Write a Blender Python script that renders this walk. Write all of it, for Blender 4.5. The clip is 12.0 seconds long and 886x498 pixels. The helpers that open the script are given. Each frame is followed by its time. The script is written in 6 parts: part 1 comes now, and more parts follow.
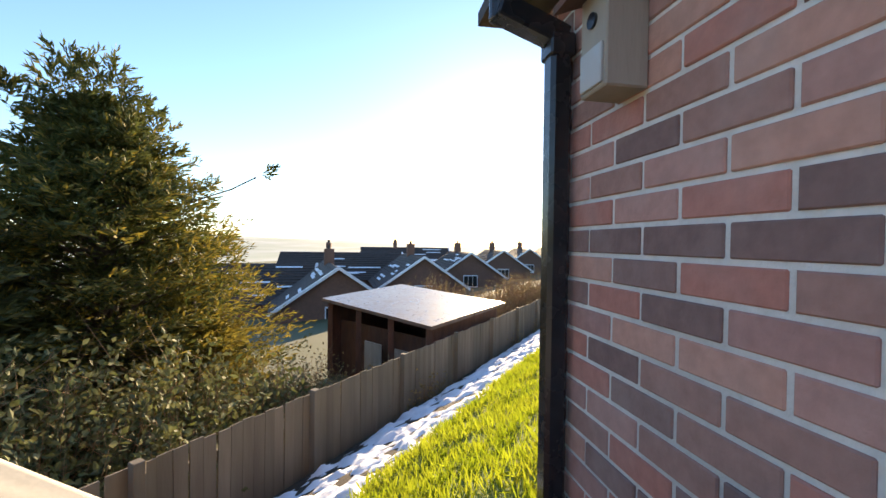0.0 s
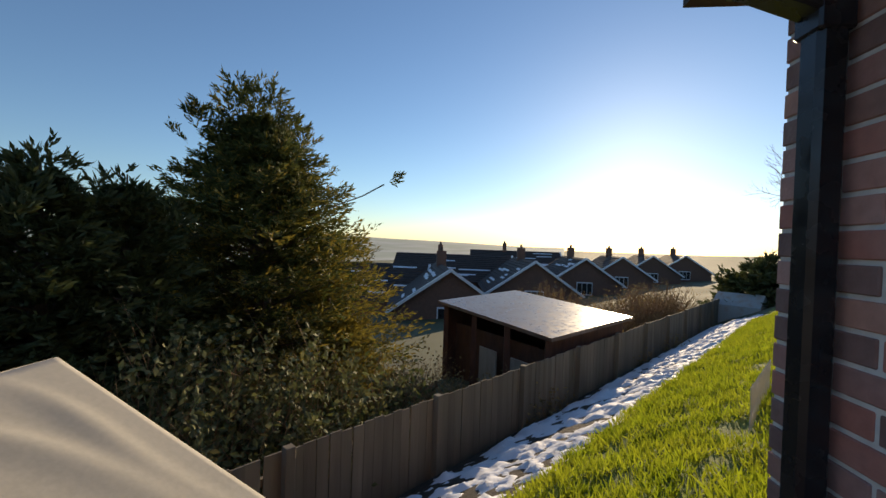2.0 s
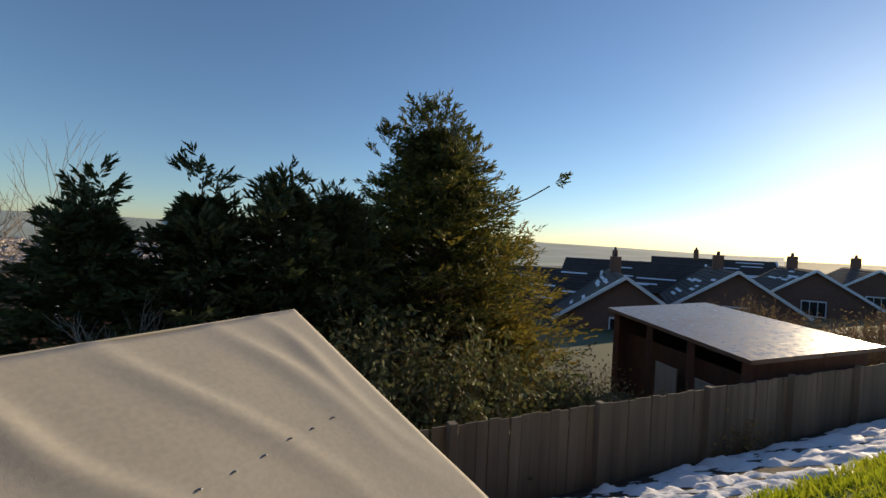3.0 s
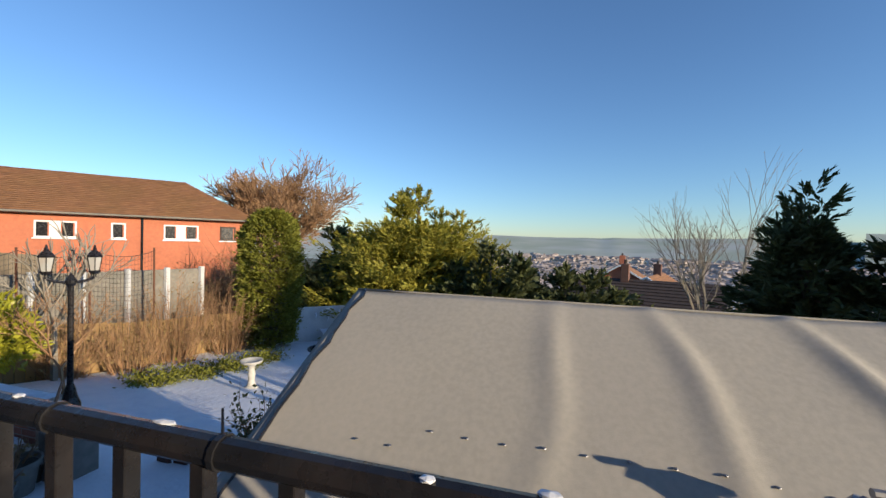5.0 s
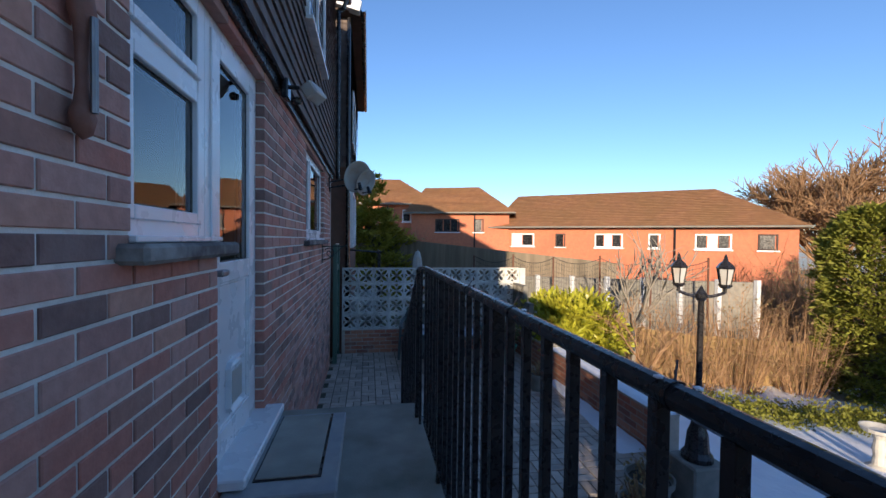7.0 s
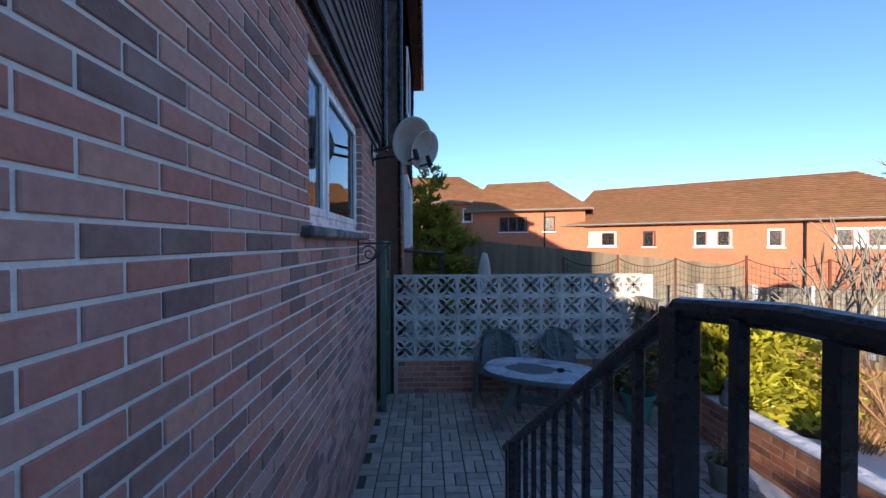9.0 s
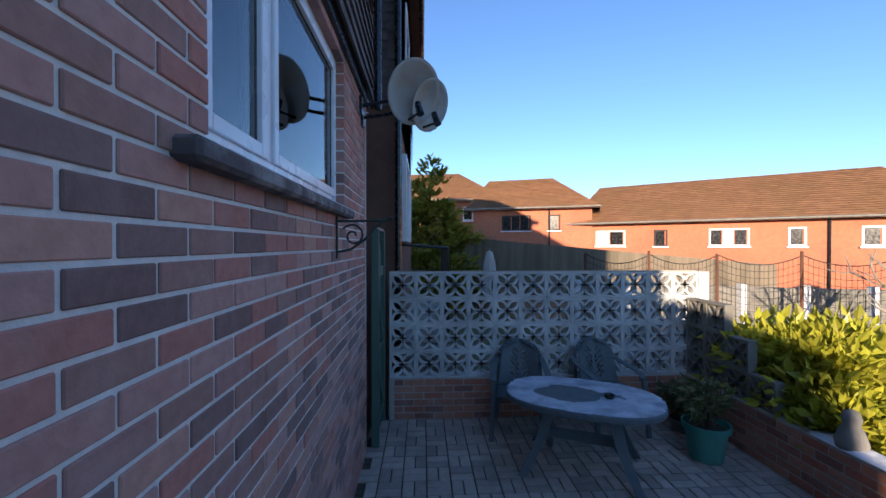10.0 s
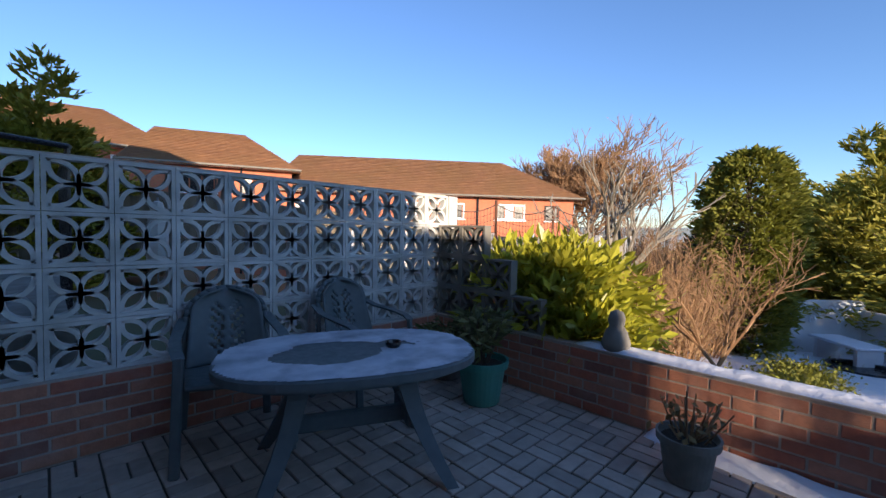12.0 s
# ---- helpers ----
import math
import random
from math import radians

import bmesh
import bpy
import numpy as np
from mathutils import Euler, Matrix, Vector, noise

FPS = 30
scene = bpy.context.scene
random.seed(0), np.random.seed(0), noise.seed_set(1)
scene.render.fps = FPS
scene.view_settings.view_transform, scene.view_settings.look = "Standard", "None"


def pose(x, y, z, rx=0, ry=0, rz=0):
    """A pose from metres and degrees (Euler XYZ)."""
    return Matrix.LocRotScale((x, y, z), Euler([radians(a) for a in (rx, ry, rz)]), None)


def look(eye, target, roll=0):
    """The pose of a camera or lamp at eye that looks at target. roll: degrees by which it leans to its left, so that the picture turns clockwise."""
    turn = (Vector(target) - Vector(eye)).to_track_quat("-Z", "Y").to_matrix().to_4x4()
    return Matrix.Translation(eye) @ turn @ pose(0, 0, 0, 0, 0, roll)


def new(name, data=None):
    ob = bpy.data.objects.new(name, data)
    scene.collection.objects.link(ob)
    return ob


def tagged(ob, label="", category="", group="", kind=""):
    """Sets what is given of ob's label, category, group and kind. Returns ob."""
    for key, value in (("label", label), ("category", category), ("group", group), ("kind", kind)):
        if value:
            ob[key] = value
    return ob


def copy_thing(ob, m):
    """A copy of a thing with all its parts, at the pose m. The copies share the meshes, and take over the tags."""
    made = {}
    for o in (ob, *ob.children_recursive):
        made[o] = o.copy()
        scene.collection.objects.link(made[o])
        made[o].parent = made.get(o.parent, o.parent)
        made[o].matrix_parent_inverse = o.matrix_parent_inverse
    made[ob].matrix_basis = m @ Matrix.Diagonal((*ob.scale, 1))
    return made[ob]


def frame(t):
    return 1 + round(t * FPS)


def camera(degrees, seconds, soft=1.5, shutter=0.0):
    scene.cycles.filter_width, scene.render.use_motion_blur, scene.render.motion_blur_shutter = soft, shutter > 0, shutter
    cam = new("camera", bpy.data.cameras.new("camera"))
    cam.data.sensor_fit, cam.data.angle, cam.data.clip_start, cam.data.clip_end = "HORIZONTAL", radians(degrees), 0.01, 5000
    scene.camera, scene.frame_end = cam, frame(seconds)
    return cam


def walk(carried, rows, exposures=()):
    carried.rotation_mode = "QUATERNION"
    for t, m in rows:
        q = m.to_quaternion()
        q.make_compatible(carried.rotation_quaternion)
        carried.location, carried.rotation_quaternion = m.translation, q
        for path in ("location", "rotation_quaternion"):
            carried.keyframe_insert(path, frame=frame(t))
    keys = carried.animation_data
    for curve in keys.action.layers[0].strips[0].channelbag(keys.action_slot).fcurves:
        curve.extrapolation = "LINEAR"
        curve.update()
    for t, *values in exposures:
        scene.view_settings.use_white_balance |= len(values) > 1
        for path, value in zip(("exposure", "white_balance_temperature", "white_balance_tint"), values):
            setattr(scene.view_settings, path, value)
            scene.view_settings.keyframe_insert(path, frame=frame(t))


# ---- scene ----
cam = camera(94.7, 12.0)
STEPS = [
    (0.0, (-0.035, 0.218, 1.488), (0.329, 2.185, 1.459), 0.8),
    (0.5, (-0.142, 0.331, 1.532), (0.114, 2.314, 1.504), 1.1),
    (1.0, (-0.238, 0.393, 1.571), (-0.071, 2.386, 1.541), 1.3),
    (1.5, (-0.285, 0.405, 1.577), (-0.239, 2.404, 1.548), 1.6),
    (2.0, (-0.247, 0.381, 1.547), (-0.406, 2.374, 1.518), 2.0),
    (2.5, (-0.172, 0.339, 1.513), (-0.660, 2.279, 1.480), 2.4),
    (4.5, (-0.075, -0.193, 1.388), (-2.066, -0.010, 1.345), 2.0),
    (5.0, (-0.088, -0.391, 1.352), (-2.011, -0.941, 1.310), 1.6),
    (5.5, (-0.107, -0.651, 1.329), (-1.684, -1.881, 1.285), 1.4),
    (6.0, (-0.082, -0.975, 1.319), (-1.151, -2.664, 1.274), 1.4),
    (6.5, (-0.045, -1.420, 1.304), (-0.676, -3.317, 1.259), 1.2),
    (7.0, (-0.069, -1.940, 1.303), (-0.430, -3.907, 1.259), 0.7),
    (7.5, (-0.085, -2.445, 1.323), (-0.324, -4.430, 1.280), 0.5),
    (9.5, (0.006, -4.875, 1.121), (-0.068, -6.874, 1.097), -0.2),
    (10.0, (0.042, -5.399, 1.041), (-0.057, -7.397, 1.023), 0.0),
    (10.5, (0.045, -5.810, 0.889), (-0.125, -7.802, 0.878), 0.0),
    (11.0, (0.044, -6.253, 0.585), (-0.329, -8.218, 0.587), 0.1),
    (11.5, (-0.057, -6.682, 0.410), (-0.871, -8.508, 0.397), 0.2),
    (12.0, (-0.180, -7.043, 0.370), (-1.582, -8.466, 0.285), 1.2),
]
path = [(t, look(eye, target, roll)) for t, eye, target, roll in STEPS]
walk(cam, path, [(0.0, 1.55, 8200, 14), (0.5, 1.0, 8000, 13), (1.0, 0.6, 7900, 13), (1.5, 0.3, 7800, 12), (2.7, 0.0, 7700, 12), (4.3, 0.3, 6500, 10), (5.5, 0.35, 6700, 12), (7.0, 0.65, 6700, 15), (9.3, 0.88, 6500, 18), (12.0, 0.8, 6600, 18)])

# ---- light ----
SUN_YAW, SUN_ELEV = 20.5, 12.0          # from +y towards +x; above the horizon
world = bpy.data.worlds.new("winter_sky")
scene.world = world
world.use_nodes = True
wn = world.node_tree
wn.nodes.clear()
sky = wn.nodes.new("ShaderNodeTexSky")
sky.sky_type = "NISHITA"
sky.sun_disc = False
sky.sun_elevation, sky.sun_rotation = radians(SUN_ELEV), radians(SUN_YAW)
sky.air_density, sky.dust_density, sky.ozone_density, sky.altitude = 1.0, 0.16, 4.0, 100
bg = wn.nodes.new("ShaderNodeBackground")
bg.inputs["Strength"].default_value = 0.15
wo = wn.nodes.new("ShaderNodeOutputWorld")
tint = wn.nodes.new("ShaderNodeMix")
tint.data_type, tint.blend_type = "RGBA", "MULTIPLY"
tint.inputs[0].default_value, tint.inputs[7].default_value = 1.0, (0.93, 0.99, 1.07, 1)
wn.links.new(sky.outputs[0], tint.inputs[6])
wn.links.new(tint.outputs[2], bg.inputs[0])
wn.links.new(bg.outputs[0], wo.inputs[0])
sun = new("sun", bpy.data.lights.new("sun", "SUN"))
sun.data.energy, sun.data.angle, sun.data.color = 5.0, radians(0.6), (1.0, 0.84, 0.62)
sd = Vector((math.sin(radians(SUN_YAW)) * math.cos(radians(SUN_ELEV)), math.cos(radians(SUN_YAW)) * math.cos(radians(SUN_ELEV)), math.sin(radians(SUN_ELEV))))
sun.matrix_world = look(sd * 60, (0, 0, 0))

# ---- materials ----


def mat(name, c1, c2, scale=8.0, rough=0.8, bump=0.2, bscale=60.0, metal=0.0, c3=None, scale3=1.3, amount3=0.35, rand=0.0, island=0.0, stretch=(1, 1, 1), dist=0.004, spec=0.5, rvar=0.1, transl=0.0):
    """Two scales of colour noise in world metres, stains of a third colour, fine relief, and a tint that differs from piece to piece."""
    m = bpy.data.materials.new(name)
    m.use_nodes = True
    nt = m.node_tree
    n, l = nt.nodes, nt.links
    b = n["Principled BSDF"]
    geo = n.new("ShaderNodeNewGeometry")
    mp = n.new("ShaderNodeMapping")
    mp.inputs["Scale"].default_value = stretch
    l.new(geo.outputs["Position"], mp.inputs["Vector"])

    def nz(s, detail):
        t = n.new("ShaderNodeTexNoise")
        t.inputs["Scale"].default_value, t.inputs["Detail"].default_value = s, detail
        l.new(mp.outputs[0], t.inputs["Vector"])
        return t.outputs["Fac"]

    def mix(a, bb, fac, kind="MIX"):
        x = n.new("ShaderNodeMix")
        x.data_type, x.blend_type = "RGBA", kind
        for sock, v in ((x.inputs[0], fac), (x.inputs[6], a), (x.inputs[7], bb)):
            if hasattr(v, "is_output"):
                l.new(v, sock)
            elif isinstance(v, (int, float)):
                sock.default_value = v
            else:
                sock.default_value = (*v, 1)
        return x.outputs[2]

    def ramp(v, lo, hi, a=0.0, bb=1.0):
        r = n.new("ShaderNodeMapRange")
        for k, q in zip((1, 2, 3, 4), (lo, hi, a, bb)):
            r.inputs[k].default_value = q
        l.new(v, r.inputs[0])
        return r.outputs[0]

    col = mix(c1, c2, ramp(nz(scale, 5), 0.35, 0.65))
    if c3:
        f = ramp(nz(scale3, 4), 0.45, 0.68, 0, amount3)
        col = mix(col, c3, f)
    if rand or island:
        if rand:
            rv = n.new("ShaderNodeObjectInfo").outputs["Random"]
        else:
            rv = geo.outputs["Random Per Island"]
        col = mix(col, mix((1, 1, 1), (0, 0, 0), ramp(rv, 0, 1, 0, rand or island)), 1.0, "MULTIPLY")
    l.new(col, b.inputs["Base Color"])
    b.inputs["Metallic"].default_value = metal
    b.inputs["Specular IOR Level"].default_value = spec
    l.new(ramp(nz(scale * 2.3, 3), 0.3, 0.7, max(0.02, rough - rvar), min(1, rough + rvar)), b.inputs["Roughness"])
    if bump:
        bp = n.new("ShaderNodeBump")
        bp.inputs["Strength"].default_value, bp.inputs["Distance"].default_value = bump, dist
        l.new(nz(bscale, 4), bp.inputs["Height"])
        l.new(bp.outputs[0], b.inputs["Normal"])
    if transl:
        tr = n.new("ShaderNodeBsdfTranslucent")
        l.new(col, tr.inputs["Color"])
        ms = n.new("ShaderNodeMixShader")
        ms.inputs[0].default_value = transl
        l.new(b.outputs[0], ms.inputs[1])
        l.new(tr.outputs[0], ms.inputs[2])
        l.new(ms.outputs[0], n["Material Output"].inputs[0])
    return m


def brick_mat(name, stops, piece):
    """Fired clay: one of several colours a brick, sandy speckle and darker burnt patches within it."""
    m = mat(name, (0.5, 0.5, 0.5), (0.62, 0.62, 0.62), 26, 0.85, 0.5, 90, dist=0.004)
    nt = m.node_tree
    n, l = nt.nodes, nt.links
    rv = n.new("ShaderNodeObjectInfo").outputs["Random"] if piece else n.new("ShaderNodeNewGeometry").outputs["Random Per Island"]
    cr = n.new("ShaderNodeValToRGB")
    cr.color_ramp.interpolation = "CONSTANT"
    while len(cr.color_ramp.elements) < len(stops):
        cr.color_ramp.elements.new(0.5)
    for k, c in enumerate(stops):
        cr.color_ramp.elements[k].position, cr.color_ramp.elements[k].color = k / len(stops), (*c, 1)
    l.new(rv, cr.inputs[0])
    old = m.node_tree.nodes["Principled BSDF"].inputs["Base Color"].links[0].from_socket
    x = n.new("ShaderNodeMix")
    x.data_type, x.blend_type = "RGBA", "OVERLAY"
    x.inputs[0].default_value = 0.85
    l.new(cr.outputs[0], x.inputs[6])
    l.new(old, x.inputs[7])
    # pale bloom across the face
    tn = n.new("ShaderNodeTexNoise")
    tn.inputs["Scale"].default_value = 5.5
    g = n.new("ShaderNodeNewGeometry")
    l.new(g.outputs["Position"], tn.inputs["Vector"])
    mr = n.new("ShaderNodeMapRange")
    for k, q in zip((1, 2, 3, 4), (0.5, 0.75, 0, 0.3)):
        mr.inputs[k].default_value = q
    l.new(tn.outputs[0], mr.inputs[0])
    y = n.new("ShaderNodeMix")
    y.data_type = "RGBA"
    l.new(mr.outputs[0], y.inputs[0])
    l.new(x.outputs[2], y.inputs[6])
    y.inputs[7].default_value = (0.46, 0.35, 0.31, 1)
    l.new(y.outputs[2], n["Principled BSDF"].inputs["Base Color"])
    return m


HOUSE_BRICKS = [(0.42, 0.17, 0.13), (0.48, 0.25, 0.19), (0.20, 0.115, 0.10), (0.43, 0.225, 0.185), (0.33, 0.175, 0.14), (0.43, 0.18, 0.14), (0.24, 0.14, 0.12), (0.45, 0.25, 0.21), (0.37, 0.19, 0.16)]
GARDEN_BRICKS = [(0.42, 0.14, 0.085), (0.46, 0.19, 0.115), (0.28, 0.115, 0.08), (0.40, 0.165, 0.105), (0.48, 0.22, 0.14)]
M_BRICK = brick_mat("house_brick", HOUSE_BRICKS, True)
M_BRICK_ST = brick_mat("house_brick_joined", HOUSE_BRICKS, False)
M_GBRICK = brick_mat("garden_brick", GARDEN_BRICKS, True)
M_MORTAR = mat("mortar", (0.78, 0.75, 0.70), (0.68, 0.65, 0.6), 30, 0.95, 0.6, 140, c3=(0.24, 0.23, 0.21), amount3=0.4)
M_GMORTAR = mat("garden_mortar", (0.5, 0.43, 0.36), (0.42, 0.36, 0.3), 30, 0.95, 0.6, 140)
M_CONCRETE = mat("walkway_concrete", (0.29, 0.28, 0.245), (0.36, 0.345, 0.30), 5, 0.92, 0.5, 90, c3=(0.11, 0.12, 0.09), scale3=2.0, amount3=0.6)
M_SLAB = mat("paving_slab", (0.30, 0.31, 0.32), (0.38, 0.38, 0.37), 9, 0.85, 0.4, 120, c3=(0.2, 0.22, 0.2))
M_PAVER = mat("block_paver", (0.50, 0.42, 0.35), (0.60, 0.51, 0.43), 14, 0.9, 0.5, 100, c3=(0.32, 0.27, 0.22), scale3=2.2, amount3=0.5, rand=0.35)
M_PAVER_ST = mat("block_paver_joined", (0.50, 0.42, 0.35), (0.60, 0.51, 0.43), 14, 0.9, 0.5, 100, c3=(0.32, 0.27, 0.22), scale3=2.2, amount3=0.5, island=0.35)
M_JOINT = mat("sandy_joint", (0.10, 0.085, 0.06), (0.06, 0.06, 0.04), 20, 0.95, 0.5, 100)
M_SNOW = mat("snow", (0.80, 0.82, 0.85), (0.72, 0.75, 0.8), 3, 0.7, 0.5, 12, dist=0.03, spec=0.3)
M_BLACK = mat("black_gloss_paint", (0.012, 0.012, 0.014), (0.02, 0.02, 0.022), 20, 0.3, 0.3, 50, c3=(0.10, 0.06, 0.04), scale3=9, amount3=0.12)
M_PLASTIC_BLK = mat("black_plastic", (0.012, 0.012, 0.014), (0.022, 0.022, 0.024), 6, 0.25, 0.05, 40)
M_UPVC = mat("white_upvc", (0.76, 0.78, 0.80), (0.72, 0.74, 0.76), 3, 0.3, 0.02, 40)
M_SILL = mat("weathered_sill", (0.09, 0.075, 0.075), (0.14, 0.12, 0.115), 14, 0.85, 0.6, 60, c3=(0.42, 0.41, 0.38), scale3=7, amount3=0.6)
M_TILE = mat("hung_tile", (0.15, 0.115, 0.105), (0.20, 0.155, 0.14), 10, 0.85, 0.5, 70, c3=(0.05, 0.05, 0.05), island=0.4)
M_ROOF = mat("brown_roof_tile", (0.40, 0.20, 0.095), (0.33, 0.16, 0.08), 3, 0.9, 0.5, 30, c3=(0.30, 0.17, 0.07), scale3=0.5, amount3=0.5, island=0.25)
M_DROOF = mat("dark_roof_tile", (0.06, 0.045, 0.04), (0.085, 0.06, 0.05), 3, 0.85, 0.5, 30, island=0.3)
M_FARBRICK = mat("orange_brick", (0.55, 0.19, 0.10), (0.47, 0.16, 0.09), 7, 0.9, 0.3, 60, c3=(0.30, 0.10, 0.06), scale3=0.7)
M_DFARBRICK = mat("brown_brick", (0.20, 0.10, 0.07), (0.16, 0.085, 0.06), 7, 0.9, 0.3, 60)
M_FELT = mat("roof_felt", (0.37, 0.35, 0.30), (0.42, 0.39, 0.335), 60, 0.95, 0.3, 420, c3=(0.47, 0.43, 0.37), scale3=0.9, amount3=0.5, dist=0.002)
M_FENCE = mat("grey_fence_wood", (0.21, 0.165, 0.115), (0.28, 0.225, 0.16), 6, 0.9, 0.6, 50, c3=(0.10, 0.10, 0.07), stretch=(1, 1, 0.12), rand=0.25)
M_FENCE_ST = mat("grey_fence_joined", (0.17, 0.145, 0.115), (0.23, 0.20, 0.16), 6, 0.9, 0.6, 50, c3=(0.10, 0.10, 0.07), stretch=(1, 1, 0.12), island=0.3)
M_YFENCE = mat("golden_fence_wood", (0.42, 0.27, 0.11), (0.34, 0.22, 0.09), 6, 0.85, 0.5, 50, stretch=(1, 1, 0.15), island=0.25)
M_SHEDWOOD = mat("brown_shed_wood", (0.14, 0.06, 0.035), (0.10, 0.045, 0.03), 8, 0.8, 0.5, 50, stretch=(1, 1, 0.3))
M_SHEDROOF = mat("wet_shed_roof", (0.15, 0.085, 0.06), (0.19, 0.11, 0.08), 4, 0.35, 0.3, 20, c3=(0.3, 0.25, 0.22), scale3=1.2, amount3=0.4)
M_GRASS = mat("grass_soil", (0.12, 0.17, 0.025), (0.18, 0.22, 0.035), 6, 0.95, 0.8, 40, c3=(0.05, 0.06, 0.02), dist=0.02)
M_SOIL = mat("dark_soil", (0.035, 0.026, 0.018), (0.06, 0.045, 0.03), 12, 0.95, 0.8, 50, dist=0.02)
M_SCREEN = mat("pale_screen_block", (0.70, 0.70, 0.66), (0.6, 0.61, 0.58), 12, 0.92, 0.5, 110, c3=(0.36, 0.37, 0.33), scale3=3.0, amount3=0.6, rand=0.18)
# darker tone of the screen block, for the return wall
M_SCREEN_D = mat("dark_screen_block", (0.24, 0.225, 0.20), (0.31, 0.29, 0.25), 12, 0.92, 0.5, 110, c3=(0.09, 0.09, 0.07), scale3=3.0, amount3=0.6)
M_CHAIR = mat("dark_green_plastic", (0.09, 0.12, 0.125), (0.115, 0.145, 0.15), 14, 0.55, 0.1, 60, c3=(0.12, 0.14, 0.15), scale3=6, amount3=0.35)
M_TURQ = mat("turquoise_pot", (0.03, 0.24, 0.19), (0.035, 0.28, 0.22), 6, 0.5, 0.1, 40, c3=(0.1, 0.2, 0.16))
M_STONEPOT = mat("grey_stone_pot", (0.20, 0.19, 0.165), (0.27, 0.25, 0.215), 10, 0.9, 0.5, 70, c3=(0.12, 0.13, 0.10))
M_GATE = mat("green_gate_paint", (0.05, 0.11, 0.085), (0.065, 0.13, 0.1), 8, 0.6, 0.4, 50, c3=(0.09, 0.12, 0.10), scale3=5, stretch=(1, 1, 0.3))
M_WOODOLD = mat("bleached_wood", (0.30, 0.26, 0.21), (0.38, 0.33, 0.27), 8, 0.9, 0.5, 60, stretch=(1, 1, 0.2))
M_DISH = mat("pale_dish_enamel", (0.42, 0.43, 0.41), (0.48, 0.48, 0.46), 4, 0.5, 0.1, 40, c3=(0.38, 0.20, 0.09), scale3=4.0, amount3=0.55)
M_STONE = mat("white_garden_stone", (0.62, 0.60, 0.54), (0.5, 0.48, 0.43), 9, 0.9, 0.5, 60, c3=(0.3, 0.3, 0.24))
M_WWALL = mat("painted_white_wall", (0.66, 0.67, 0.68), (0.58, 0.6, 0.62), 3, 0.85, 0.3, 40, c3=(0.4, 0.42, 0.42))
M_CONIFER = mat("conifer_leaf", (0.075, 0.10, 0.035), (0.125, 0.14, 0.045), 4, 0.7, 0, island=0.4, transl=0.25)
M_FEATHER = mat("feathery_conifer_leaf", (0.085, 0.11, 0.028), (0.15, 0.155, 0.04), 4, 0.7, 0, island=0.4, transl=0.35)
M_GOLD = mat("golden_conifer_leaf", (0.30, 0.30, 0.035), (0.42, 0.37, 0.05), 4, 0.7, 0, island=0.35, transl=0.3)
M_COLUMN = mat("column_conifer_leaf", (0.22, 0.24, 0.03), (0.29, 0.29, 0.04), 5, 0.7, 0, island=0.4, transl=0.3)
# lit version of the conifer leaf: low sun put into the colour
M_TIP = mat("sun_coloured_conifer_tip", (0.24, 0.20, 0.035), (0.36, 0.27, 0.05), 4, 0.7, 0, island=0.4, transl=0.35)
M_BARK = mat("bark", (0.09, 0.065, 0.045), (0.13, 0.10, 0.075), 12, 0.95, 0.6, 60)
M_TWIG = mat("winter_twig", (0.34, 0.185, 0.09), (0.42, 0.26, 0.14), 6, 0.9, 0, island=0.4)
M_PALETWIG = mat("grey_winter_twig", (0.28, 0.25, 0.2), (0.36, 0.32, 0.26), 6, 0.9, 0, island=0.3)
M_LAUREL = mat("laurel_leaf", (0.50, 0.52, 0.05), (0.66, 0.62, 0.08), 6, 0.35, 0, island=0.5, transl=0.35)
M_SHRUB = mat("shrub_leaf", (0.15, 0.18, 0.055), (0.26, 0.25, 0.11), 6, 0.75, 0, island=0.6, transl=0.25)
M_DRYSHRUB = mat("dry_shrub_leaf", (0.45, 0.31, 0.13), (0.36, 0.26, 0.11), 6, 0.7, 0, island=0.5, transl=0.3)
M_BLADE = mat("grass_blade", (0.30, 0.38, 0.025), (0.42, 0.46, 0.04), 3, 0.6, 0, island=0.3, transl=0.55)
M_METAL = mat("dull_metal", (0.30, 0.30, 0.31), (0.22, 0.22, 0.23), 12, 0.45, 0.1, 40, metal=0.8)
M_RUST = mat("rusty_cast_iron", (0.20, 0.075, 0.05), (0.27, 0.11, 0.075), 14, 0.7, 0.4, 60, c3=(0.10, 0.05, 0.04), scale3=8)
M_IRON = mat("dark_green_iron", (0.018, 0.03, 0.027), (0.03, 0.045, 0.04), 14, 0.5, 0.3, 60)
M_CABLE = mat("white_cable", (0.62, 0.62, 0.6), (0.55, 0.55, 0.53), 8, 0.5, 0)
# room surfaces: indoor dimness is put into this dark base colour
M_DIMROOM = mat("dim_room_colour", (0.10, 0.10, 0.105), (0.13, 0.13, 0.13), 2, 0.9, 0)
M_CREAM = mat("cream_render", (0.5, 0.43, 0.33), (0.44, 0.38, 0.3), 4, 0.9, 0.2, 40)
M_NET = mat("dark_netting", (0.03, 0.03, 0.032), (0.045, 0.045, 0.045), 10, 0.9, 0)
M_GROUND = mat("winter_ground", (0.10, 0.11, 0.05), (0.075, 0.085, 0.04), 0.08, 0.95, 0.3, 2, c3=(0.13, 0.12, 0.08), scale3=0.3, amount3=0.5)
